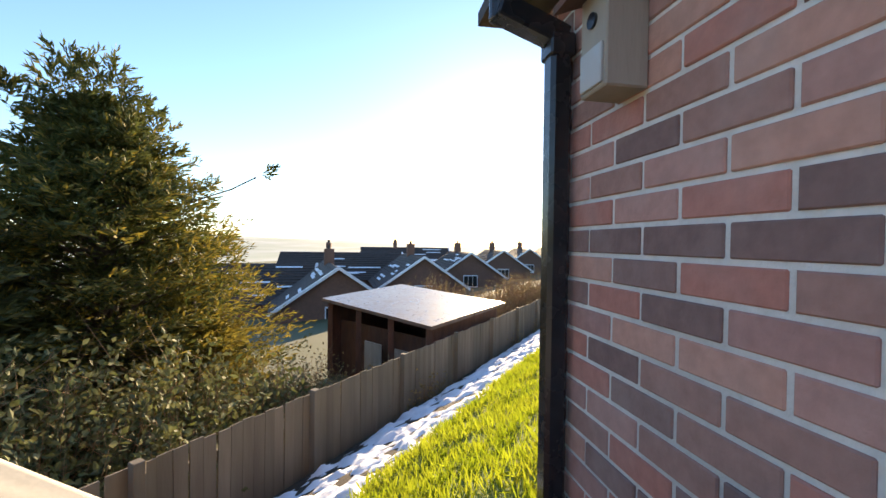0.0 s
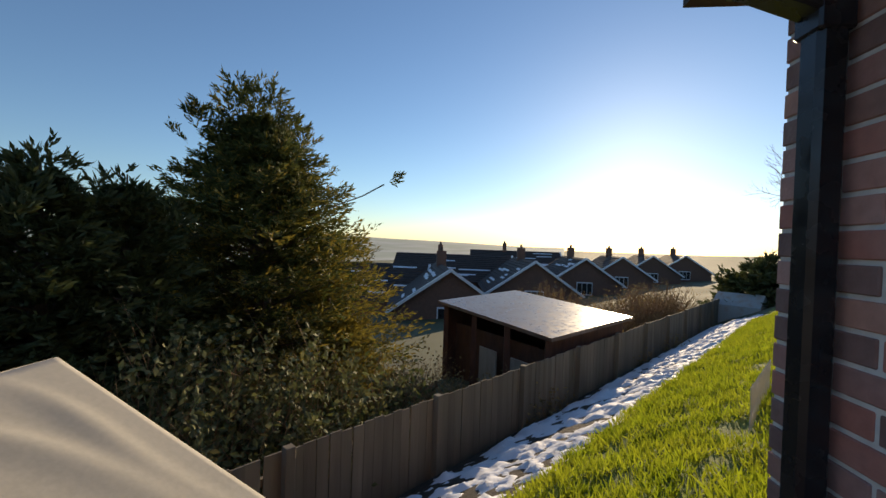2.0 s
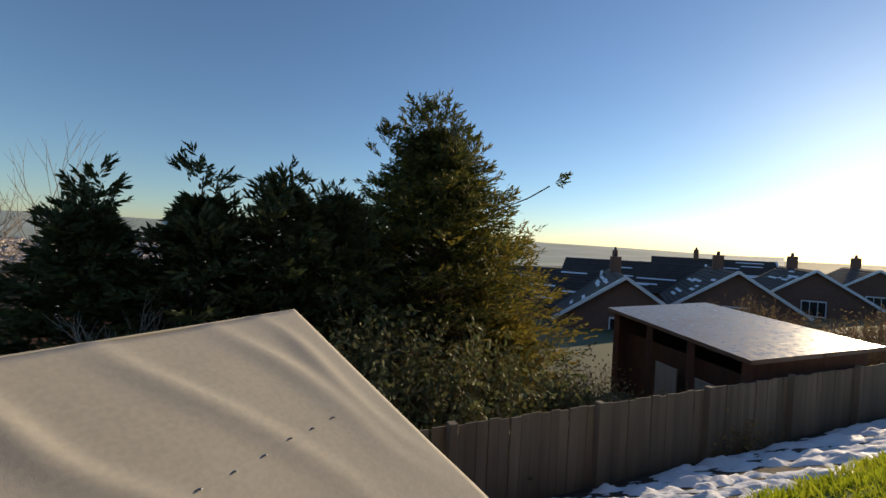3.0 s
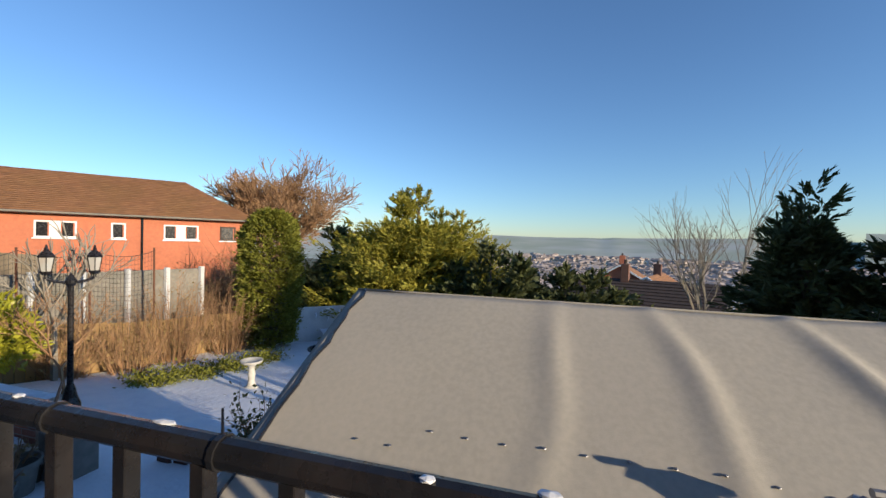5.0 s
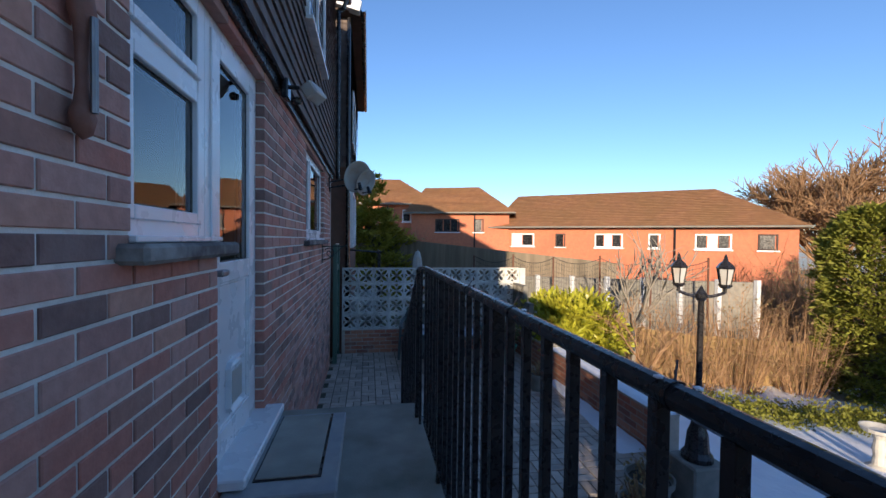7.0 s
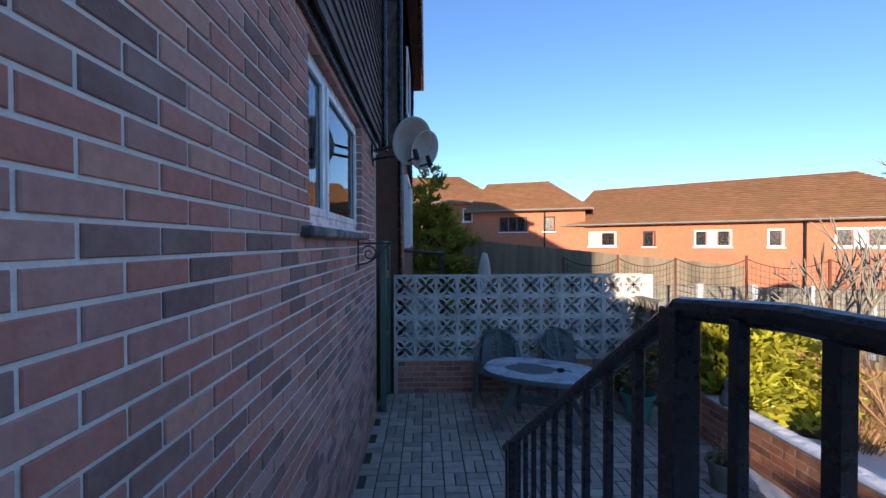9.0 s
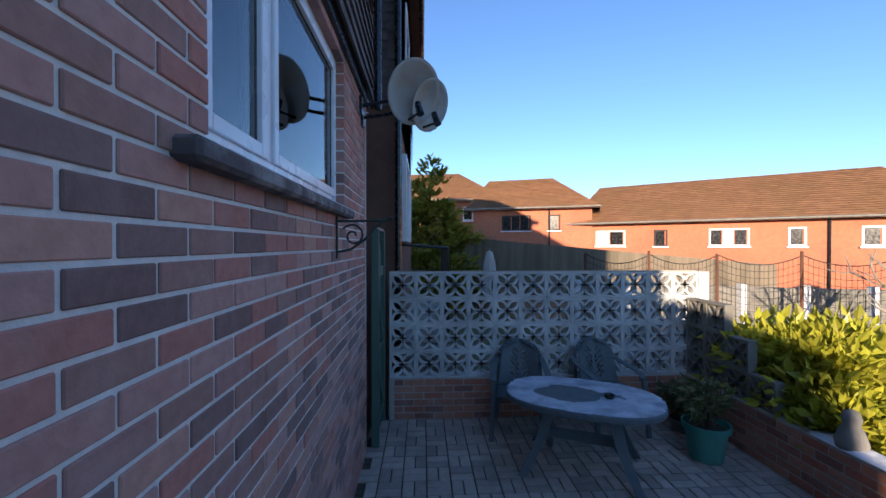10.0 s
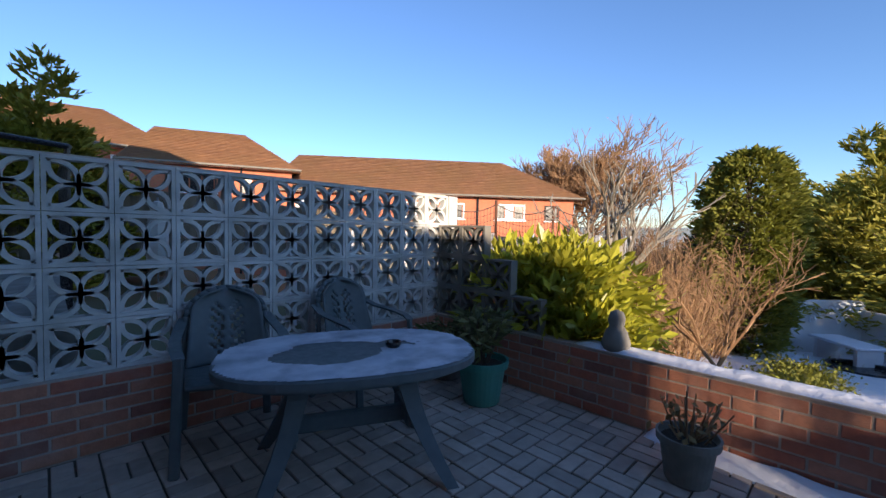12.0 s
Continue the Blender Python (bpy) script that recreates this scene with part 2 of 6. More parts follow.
# far hills: the paleness of distant haze is put into the base colour
M_HILL = mat("haze_coloured_down", (0.34, 0.39, 0.30), (0.42, 0.45, 0.36), 0.006, 1.0, 0, c3=(0.5, 0.52, 0.52), scale3=0.003, amount3=0.6)
M_TOWNW = mat("town_wall", (0.62, 0.54, 0.48), (0.52, 0.42, 0.36), 0.02, 0.9, 0, island=0.4)
M_TOWNR = mat("town_roof", (0.40, 0.33, 0.30), (0.44, 0.34, 0.28), 0.02, 0.9, 0, island=0.5, c3=(0.6, 0.6, 0.62), scale3=0.02, amount3=0.5)
M_SEA = mat("bright_sea", (0.25, 0.30, 0.36), (0.3, 0.34, 0.38), 0.01, 0.4, 0)
M_DISTTREE = mat("far_wood", (0.06, 0.065, 0.04), (0.09, 0.085, 0.055), 0.05, 1.0, 0, island=0.3)


def glass(name, tint=(0.85, 0.9, 0.92), rough=0.02):
    """A pane: clear, with the mirror gloss of double glazing."""
    m = bpy.data.materials.new(name)
    m.use_nodes = True
    nt = m.node_tree
    n, l = nt.nodes, nt.links
    n.remove(n["Principled BSDF"])
    gl = n.new("ShaderNodeBsdfGlossy")
    gl.inputs["Roughness"].default_value = rough
    tr = n.new("ShaderNodeBsdfTransparent")
    tr.inputs["Color"].default_value = (*tint, 1)
    fr = n.new("ShaderNodeFresnel")
    fr.inputs["IOR"].default_value = 2.1
    ms = n.new("ShaderNodeMixShader")
    l.new(fr.outputs[0], ms.inputs[0])
    l.new(tr.outputs[0], ms.inputs[1])
    l.new(gl.outputs[0], ms.inputs[2])
    l.new(ms.outputs[0], n["Material Output"].inputs[0])
    return m


M_GLASS = glass("window_glass")

# ---- builders ----


def part(name, bm, material, parent=None, label="", smooth=False):
    """Links a bmesh as one mesh object under a thing or a part."""
    me = bpy.data.meshes.new(name)
    bm.to_mesh(me)
    bm.free()
    me.materials.append(material)
    if smooth:
        me.polygons.foreach_set("use_smooth", [True] * len(me.polygons))
    ob = new(name, me)
    if parent is not None:
        ob.parent = parent
    if label:
        ob["label"] = label
    return ob


def mesh_of(name, bm, material):
    me = bpy.data.meshes.new(name)
    bm.to_mesh(me)
    bm.free()
    me.materials.append(material)
    return me


def piece(name, me, parent, m):
    ob = new(name, me)
    ob.parent = parent
    ob.matrix_basis = m
    return ob


def raw(name, verts, faces, material, parent=None, smooth=False):
    me = bpy.data.meshes.new(name)
    me.from_pydata([tuple(v) for v in verts], [], faces)
    me.materials.append(material)
    if smooth:
        me.polygons.foreach_set("use_smooth", [True] * len(me.polygons))
    ob = new(name, me)
    if parent is not None:
        ob.parent = parent
    return ob


def empty(name, label="", category="", group="", at=(0, 0, 0), rz=0, kind=""):
    e = new(name)
    e.matrix_basis = pose(*at, 0, 0, rz)
    return tagged(e, label, category, group, kind)


def box(bm, x0, x1, y0, y1, z0, z1, bev=0.0, m=None):
    r = bmesh.ops.create_cube(bm, size=1.0, matrix=Matrix.LocRotScale(((x0 + x1) / 2, (y0 + y1) / 2, (z0 + z1) / 2), None, (abs(x1 - x0), abs(y1 - y0), abs(z1 - z0))))
    vs = r["verts"]
    if bev:
        es = {e for v in vs for e in v.link_edges}
        r2 = bmesh.ops.bevel(bm, geom=list(es), offset=bev, segments=1, profile=0.7, affect="EDGES")
        vs = list({v for f in r2["faces"] for v in f.verts} | {v for v in vs if v.is_valid})
    if m is not None:
        bmesh.ops.transform(bm, matrix=m, verts=vs)
    return bm


def B(*a, **k):
    return box(bmesh.new(), *a, **k)


def tube(bm, p0, p1, r0, r1=None, n=8, caps=True):
    p0, p1 = Vector(p0), Vector(p1)
    r1 = r0 if r1 is None else r1
    d = p1 - p0
    q = d.to_track_quat("Z", "Y").to_matrix().to_4x4()
    bmesh.ops.create_cone(bm, cap_ends=caps, segments=n, radius1=r0, radius2=r1, depth=d.length, matrix=Matrix.Translation((p0 + p1) / 2) @ q)
    return bm


def chain(bm, pts, r, n=6):
    for a, b in zip(pts, pts[1:]):
        tube(bm, a, b, r, r, n)
    return bm


def lathe(bm, prof, n=24, at=(0, 0, 0), sx=1.0, sy=1.0):
    """A turned shape from (radius, height) pairs."""
    rings = []
    for r, z in prof:
        rings.append([bm.verts.new((at[0] + sx * r * math.cos(2 * math.pi * k / n), at[1] + sy * r * math.sin(2 * math.pi * k / n), at[2] + z)) for k in range(n)])
    for a, b in zip(rings, rings[1:]):
        for k in range(n):
            bm.faces.new((a[k], a[(k + 1) % n], b[(k + 1) % n], b[k]))
    for ring, flip in ((rings[0], True), (rings[-1], False)):
        if (sum((v.co - ring[0].co).length for v in ring)) > 1e-6:
            bm.faces.new(list(reversed(ring)) if flip else ring)
    return bm


def prism(bm, poly, y0, y1, axis="y"):
    """A polygon of (u, z) pushed out from y0 to y1 along y (or along x)."""
    mk = (lambda u, z, w: (u, w, z)) if axis == "y" else (lambda u, z, w: (w, u, z))
    a = [bm.verts.new(mk(u, z, y0)) for u, z in poly]
    b = [bm.verts.new(mk(u, z, y1)) for u, z in poly]
    bm.faces.new(a)
    bm.faces.new(list(reversed(b)))
    for k in range(len(poly)):
        bm.faces.new((a[k], b[k], b[(k + 1) % len(poly)], a[(k + 1) % len(poly)]))
    bmesh.ops.recalc_face_normals(bm, faces=bm.faces)
    return bm

# ---- ground ----
WX = 0.577                     # face of the house wall
PATIO = -0.91
FO, FS = (-2.4, 3.10), 1.21    # start and slope of the boundary fence in plan


def fence_side(x, y):
    """Distance from the slanted boundary fence, positive on the house's side."""
    return ((x - FO[0]) * FS - (y - FO[1])) / math.hypot(1, FS)


def ground_z(x, y):
    g = -1.15 - 0.16 * max(0.0, min(-x - 3.4, 3.4)) - 0.08 * max(0.0, min(-x - 6.8, 10))
    s = fence_side(x, y)
    if y > -1:
        k = min(1, (y + 1) / 2)
        bank = -1.24 + 0.5 * max(0, min(s, 4.0))
        g = g * (1 - k) + k * (bank if x > -2.5 else min(bank, g))
    if s < 0:
        g = min(g, -1.5 - 0.11 * min(-s, 60) - 0.03 * max(0, min(-s - 60, 700)))
    far = max(0, -x - 14)
    g -= 0.13 * min(far, 60) + 0.03 * max(0, min(far - 60, 700))
    return g


def grid_sheet(name, xs, ys, fz, material):
    verts = [(x, y, fz(x, y)) for y in ys for x in xs]
    nx = len(xs)
    faces = [(j * nx + i, j * nx + i + 1, (j + 1) * nx + i + 1, (j + 1) * nx + i) for j in range(len(ys) - 1) for i in range(nx - 1)]
    return raw(name, verts, faces, material, None, True)


def steps_out(lim, near, d0, grow):
    v, d, out = near, d0, []
    while v < lim:
        out.append(v)
        v += d
        d *= grow
    return out + [lim]


pos = steps_out(3500, 0.25, 0.25, 1.06)
axis_pts = [-v for v in reversed(pos)] + [0.0] + pos
ground = grid_sheet("ground", axis_pts, axis_pts, lambda x, y: ground_z(x, y) - 0.02, M_GROUND)
tagged(ground, "winter ground falling away to a valley", "ground", kind="structure")

# snow on the lower lawn
sxs = [-13.6 + 0.2 * i for i in range(68)]
sys_ = [-9.4 + 0.2 * i for i in range(50)]


def snow_z(x, y):
    return ground_z(x, y) + 0.03 + 0.02 * noise.noise((x * 1.3, y * 1.3, 0)) + 0.012 * noise.noise((x * 5, y * 5, 3))


snow = grid_sheet("snow_lawn", [x for x in sxs if x < -0.52], [y for y in sys_ if y < -1.0], snow_z, M_SNOW)
tagged(snow, "thin trodden snow lying on the lower lawn", "snow", kind="structure")

# ---- walkway, steps and patio ----
part("walkway", B(-0.52, WX, -5.17, 0.80, -0.16, 0.0, 0.01), M_CONCRETE)
tagged(bpy.data.objects["walkway"], "damp grey concrete walkway beside the house", "walkway", kind="structure")
wb = B(-0.49, WX, -5.12, 0.74, -1.6, -0.16)
tagged(part("walkway_base", wb, M_GBRICK), "brick support under the walkway", "wall", kind="structure")
stairs = empty("steps", "concrete steps down from walkway to patio", "steps", kind="structure")
NST, RUN = 5, 0.29
for k in range(NST - 1):
    part("step", B(-0.45, WX, -5.17 - RUN * (k + 1), -5.17 - RUN * k + 0.01 * (k > 0), PATIO - 0.2, PATIO * (k + 1) / NST, 0.008), M_CONCRETE, stairs)
pb = B(-3.02, WX, -10.1, -5.2, PATIO - 0.25, PATIO - 0.012)
patio = tagged(part("patio", pb, M_JOINT), "patio bed of block paving", "patio", kind="structure")
# ---- house ----
house = empty("house", "brick house with brown hung tiles and white windows", "house", kind="structure")
HY0, HY1 = -9.32, 1.57           # far and near corner of the rear wall
TOPW = 2.40
# openings in the rear wall: y from, y to, z from, z to
OPEN = [(-4.69, -3.21, 0.18, 2.30), (-8.22, -6.45, 1.30, 2.30)]
SILLZ = 1.27


def in_open(y, z, pad=0.0):
    for a, b, c, d in OPEN:
        if a - pad < y < b + pad and c - pad < z < d + pad:
            if a == -4.69 and y > -3.87 and z < SILLZ:
                return False
            return True
    return False


wall = bmesh.new()
q = 0.006                       # the mortar lies behind the brick faces in the reveals too
for y0, y1, z0, z1 in ((HY0, -8.22 - q, -1.6, TOPW), (-8.22 - q, -6.45 + q, -1.6, 1.30 - q), (-8.22 - q, -6.45 + q, 2.30 + q, TOPW), (-6.45 + q, -4.69 - q, -1.6, TOPW), (-4.69 - q, -3.87 + q, -1.6, 0.18 - q), (-3.87 + q, -3.21 + q, -1.6, SILLZ - q), (-4.69 - q, -3.21 + q, 2.30 + q, TOPW), (-3.21 + q, HY1 - q, -1.6, TOPW)):
    box(wall, WX + 0.006, WX + 0.26, y0, y1, z0, z1)
wall_rear = part("wall", wall, M_MORTAR, house)
part("gable_wall", B(WX + 0.26, 7.5, HY1 - 0.25, HY1 - 0.006, -1.6, TOPW), M_MORTAR, house)
part("gable_wall", B(WX + 0.26, 7.5, HY0, HY0 + 0.25, -1.6, 5.55), M_DFARBRICK, house)
part("front_wall", B(7.4, 7.65, HY0, HY1, -1.6, 5.55), M_DFARBRICK, house)
part("upper_wall", B(WX - 0.02, WX + 0.26, HY0, -1.3, TOPW, 5.55), M_DFARBRICK, house)
part("upper_wall", B(WX + 0.26, 7.4, -1.55, -1.3, TOPW, 5.55), M_DFARBRICK, house)
# floor, ceiling and inner wall are coloured dark to read as unlit
part("room_floor", B(WX + 0.26, 7.4, HY0 + 0.25, HY1 - 0.25, -0.2, 0.18), M_DIMROOM, house)
part("room_ceiling", B(WX + 0.26, 7.4, HY0 + 0.25, HY1 - 0.25, 2.42, 2.6), M_DIMROOM, house)
part("room_wall", B(3.2, 3.3, HY0 + 0.25, HY1 - 0.25, 0.18, 2.42), M_DIMROOM, house)
part("low_roof", prism(bmesh.new(), [(WX - 0.22, 2.29), (WX - 0.22, 2.34), (4.0, 3.33), (7.8, 2.5), (7.8, 2.43)], -1.3, HY1 + 0.12), M_DROOF, house)
part("main_roof", prism(bmesh.new(), [(WX - 0.22, 5.5), (WX - 0.22, 5.58), (4.0, 6.7), (7.9, 5.58), (7.9, 5.5)], HY0 - 0.15, -1.15), M_DROOF, house)
part("lintel_board", B(WX - 0.03, WX + 0.02, HY0, -1.3, 2.34, 2.40), M_BLACK, house)

# bricks in stretcher bond; the nearest ones are pieces of their own
BL, BH, JT = 0.213, 0.0632, 0.0118
rnd = random.Random(4)


def brick_mesh(name, length, height, depth, material, bev=0.004):
    return mesh_of(name, B(0, depth, 0, length, 0, height, bev), material)


full = brick_mesh("brick", BL, BH, 0.05, M_BRICK, 0.003)
verts_j, faces_j = [], []
count = 0


def join_box(x0, x1, y0, y1, z0, z1, b=0.003):
    """A box with its front edges (towards -x) chamfered."""
    o = len(verts_j)
    verts_j.extend([(x0, y0 + b, z0 + b), (x0, y1 - b, z0 + b), (x0, y1 - b, z1 - b), (x0, y0 + b, z1 - b), (x0 + b, y0, z0), (x0 + b, y1, z0), (x0 + b, y1, z1), (x0 + b, y0, z1), (x1, y0, z0), (x1, y1, z0), (x1, y1, z1), (x1, y0, z1)])
    for q in ((0, 3, 2, 1), (0, 1, 5, 4), (1, 2, 6, 5), (2, 3, 7, 6), (3, 0, 4, 7), (4, 5, 9, 8), (5, 6, 10, 9), (6, 7, 11, 10), (7, 4, 8, 11)):
        faces_j.append(tuple(o + k for k in q))


z, row = -1.0075, 0
while z + BH < TOPW - 0.04:
    y = -9.508 - ((row + 1) % 2) * (BL + JT) / 2
    while y < HY1:
        a, b = max(y, HY0), min(y + BL, HY1)
        # cut the brick at openings
        segs = [(a, b)]
        for oy0, oy1, oz0, oz1 in ((-4.69, -3.87, 0.18, 2.30), (-3.87, -3.21, SILLZ, 2.30), (-8.22, -6.45, 1.30, 2.30)):
            if oz0 - 0.03 < z + BH / 2 < oz1:
                nxt = []
                for s, e in segs:
                    if e <= oy0 or s >= oy1:
                        nxt.append((s, e))
                    else:
                        if s < oy0:
                            nxt.append((s, oy0))
                        if e > oy1:
                            nxt.append((oy1, e))
                segs = nxt
        for s, e in segs:
            if e - s < 0.008:
                continue
            near = (-6.9 < y < -5.3 and 0.30 < z < 1.85) or (0.5 < y and 1.0 < z < 2.2)
            jit = rnd.uniform(-0.0015, 0.002)
            if near and count < 300 and e - s > BL - 0.001:
                piece("brick", full, wall_rear, pose(WX + jit, s, z, 0, 0, 0))
                count += 1
            else:
                join_box(WX + jit, WX + 0.11, s, e, z, z + BH)
        y += BL + JT
    z += 0.075
    row += 1
# gable end towards the garden fence, seen edge on
z, row = -1.0075, 0
while z + BH < TOPW - 0.04:
    x = WX + 0.003
    first = True
    while x < 2.2:
        w = (0.102 if row % 2 else BL) if first else BL
        o = len(verts_j)
        join_box(x, x + w, HY1 - 0.05, HY1 + 0.001, z, z + BH, 0.002)
        first = False
        x += w + JT
    z += 0.075
    row += 1
jb = raw("brick_courses", verts_j, faces_j, M_BRICK_ST, wall_rear)
jb["kind"] = "stuff"

# hung tiles on the upper storey
verts_j, faces_j = [], []
z, row = TOPW, 0
while z < 5.4:
    y = HY0 - 0.03 + (row % 2) * 0.083
    while y < -1.3:
        o = len(verts_j)
        y0, y1 = y + 0.002, min(y + 0.163, -1.3)
        d = rnd.uniform(-0.002, 0.003)
        verts_j.extend([(WX - 0.075 + d, y0, z), (WX - 0.075 + d, y1, z), (WX - 0.045, y1, z + 0.19), (WX - 0.045, y0, z + 0.19), (WX - 0.055 + d, y0, z), (WX - 0.055 + d, y1, z)])
        faces_j.extend([(o, o + 3, o + 2, o + 1), (o, o + 1, o + 5, o + 4)])
        y += 0.166
    z += 0.115
    row += 1
ht = raw("hung_tiles", verts_j, faces_j, M_TILE, house)
ht["kind"] = "stuff"

# ---- openings of the house ----


def frame_bars(bm, x0, x1, y0, y1, z0, z1, w):
    """Four bars round an opening in a wall that runs along y."""
    box(bm, x0, x1, y0, y0 + w, z0, z1, 0.004)
    box(bm, x0, x1, y1 - w, y1, z0, z1, 0.004)
    box(bm, x0, x1, y0 + w, y1 - w, z0, z0 + w, 0.004)
    box(bm, x0, x1, y0 + w, y1 - w, z1 - w, z1, 0.004)
    return bm


def pane(parent, x, y0, y1, z0, z1):
    p = part("pane", B(x, x + 0.012, y0, y1, z0, z1), M_GLASS, parent)
    p.visible_shadow = False
    part("gasket", frame_bars(bmesh.new(), x - 0.004, x + 0.004, y0 - 0.004, y1 + 0.004, z0 - 0.004, z1 + 0.004, 0.011), M_PLASTIC_BLK, parent)
    return p


FX = WX + 0.055
win = empty("window_1", "white plastic window with small top light beside the door", "window", kind="structure")
part("window_frame", frame_bars(bmesh.new(), FX, FX + 0.07, -3.875, -3.21, 1.30, 2.30, 0.062), M_UPVC, win)
part("transom", B(FX + 0.004, FX + 0.066, -3.813, -3.272, 1.895, 1.955, 0.005), M_UPVC, win)
part("sash", frame_bars(bmesh.new(), FX - 0.012, FX + 0.05, -3.818, -3.267, 1.955, 2.245, 0.045), M_UPVC, win)
part("sash", frame_bars(bmesh.new(), FX - 0.012, FX + 0.05, -3.818, -3.267, 1.355, 1.895, 0.045), M_UPVC, win)
pane(win, FX + 0.012, -3.773, -3.312, 2.0, 2.2)
pane(win, FX + 0.012, -3.773, -3.312, 1.4, 1.85)
part("window_sill", B(WX - 0.02, FX + 0.07, -3.875, -3.20, 1.285, 1.305, 0.004), M_UPVC, win)
sb = B(WX - 0.075, WX + 0.12, -3.92, -3.14, 1.225, 1.283, 0.012)
tagged(part("sill_1", sb, M_SILL), "dark flaking tiled sill under the window", "sill", kind="structure")

door = empty("door_1", "white plastic half glazed back door with cat flap", "door", kind="structure")
part("door_frame", frame_bars(bmesh.new(), FX, FX + 0.07, -4.69, -3.875, 0.20, 2.30, 0.062), M_UPVC, door)
leaf = frame_bars(bmesh.new(), FX - 0.010, FX + 0.055, -4.62, -3.935, 0.26, 2.24, 0.10)
box(leaf, FX - 0.010, FX + 0.055, -4.52, -4.035, 1.08, 1.18, 0.004)
part("door_leaf", leaf, M_UPVC, door)
part("door_panel", B(FX + 0.008, FX + 0.04, -4.53, -4.025, 0.35, 1.09, 0.004), M_UPVC, door)
part("panel_bead", frame_bars(bmesh.new(), FX - 0.002, FX + 0.012, -4.522, -4.033, 0.358, 1.082, 0.018), M_UPVC, door)
pane(door, FX + 0.012, -4.52, -4.035, 1.18, 2.14)
flap = part("cat_flap", B(FX - 0.012, FX + 0.01, -4.40, -4.16, 0.40, 0.66, 0.03), M_UPVC, door, "white plastic cat flap")
part("flap_door", B(FX - 0.016, FX - 0.01, -4.36, -4.20, 0.44, 0.61, 0.002), M_DISH, flap)
part("door_handle", B(FX - 0.05, FX - 0.01, -4.05, -3.96, 1.12, 1.15, 0.008), M_METAL, door, "metal lever handle")
part("door_sill", B(WX - 0.11, FX + 0.06, -4.76, -3.875, 0.165, 0.215, 0.008), M_UPVC, door)

kw = empty("window_2", "wide white plastic kitchen window with two casements", "window", kind="structure")
part("window_frame", frame_bars(bmesh.new(), FX, FX + 0.07, -8.22, -6.45, 1.30, 2.30, 0.062), M_UPVC, kw)
part("mullion", B(FX, FX + 0.07, -7.03, -6.96, 1.36, 2.24, 0.004), M_UPVC, kw)
for y0, y1 in ((-8.16, -7.03), (-6.96, -6.51)):
    part("sash", frame_bars(bmesh.new(), FX - 0.012, FX + 0.05, y0, y1, 1.36, 2.24, 0.05), M_UPVC, kw)
    pane(kw, FX + 0.012, y0 + 0.05, y1 - 0.05, 1.41, 2.19)
part("window_sill", B(WX - 0.015, FX + 0.07, -8.22, -6.45, 1.285, 1.305, 0.004), M_UPVC, kw)
tagged(part("sill_2", B(WX - 0.06, WX + 0.1, -8.29, -6.30, 1.225, 1.283, 0.012), M_SILL), "weathered stone sill under the kitchen window", "sill", kind="structure")

uw = empty("window_3", "white upper window among the hung tiles", "window", kind="structure")
part("window_frame", frame_bars(bmesh.new(), WX - 0.1, WX - 0.03, -7.3, -5.9, 3.35, 4.55, 0.06), M_UPVC, uw)
part("mullion", B(WX - 0.1, WX - 0.03, -6.63, -6.57, 3.41, 4.49), M_UPVC, uw)
pane(uw, WX - 0.07, -6.57, -5.96, 3.41, 4.49)
pane(uw, WX - 0.07, -7.24, -6.63, 3.41, 4.49)
part("window_sill", B(WX - 0.14, WX - 0.03, -7.33, -5.87, 3.31, 3.35, 0.005), M_UPVC, uw)

# gutters and downpipes
g1 = empty("gutter", "black plastic gutter under the low eave", "gutter", kind="structure")
bm = bmesh.new()
lathe_pts = [(0.0, -0.055), (0.02, -0.05), (0.045, -0.03), (0.055, 0.0), (0.05, 0.0), (0.04, -0.026), (0.0, -0.046), (-0.04, -0.026), (-0.05, 0.0), (-0.055, 0.0), (-0.045, -0.03), (-0.02, -0.05)]
prism(bm, [(WX - 0.235 + 0.85 * u, 2.356 + 0.85 * v) for u, v in lathe_pts], -1.3, 1.46)
part("channel", bm, M_PLASTIC_BLK, g1)
part("outlet", lathe(bmesh.new(), [(0.034, 0), (0.034, 0.13), (0.044, 0.14), (0.044, 0.19)], 14, (WX - 0.235, 1.38, 2.146)), M_PLASTIC_BLK, g1)
part("soffit", B(WX - 0.17, WX + 0.02, -1.3, 1.48, 2.32, 2.335), M_UPVC, g1)
part("fascia", B(WX - 0.185, WX - 0.172, -1.3, 1.48, 2.29, 2.41), M_UPVC, g1)
dp = empty("downpipe", "glossy black square downpipe with swan neck", "downpipe", kind="structure")
PY = 1.385


def bar_between(bm, a, b, w):
    a, b = Vector(a), Vector(b)
    d = b - a
    mm = Matrix.Translation((a + b) / 2) @ d.to_track_quat("Z", "Y").to_matrix().to_4x4()
    return box(bm, -w, w, -w, w, -d.length / 2, d.length / 2, 0.006, mm)


part("pipe", B(WX - 0.082, WX - 0.014, PY - 0.034, PY + 0.034, -1.1, 2.11, 0.012), M_PLASTIC_BLK, dp)
part("swan_neck", bar_between(bmesh.new(), (WX - 0.03, PY, 2.11), (WX - 0.25, PY - 0.02, 2.175), 0.034), M_PLASTIC_BLK, dp)
part("socket", B(WX - 0.088, WX - 0.008, PY - 0.04, PY + 0.04, 2.05, 2.12, 0.006), M_PLASTIC_BLK, dp)
for zz in (0.3,):
    part("bracket", B(WX - 0.06, WX + 0.0, PY - 0.055, PY + 0.055, zz, zz + 0.03, 0.003), M_PLASTIC_BLK, dp)
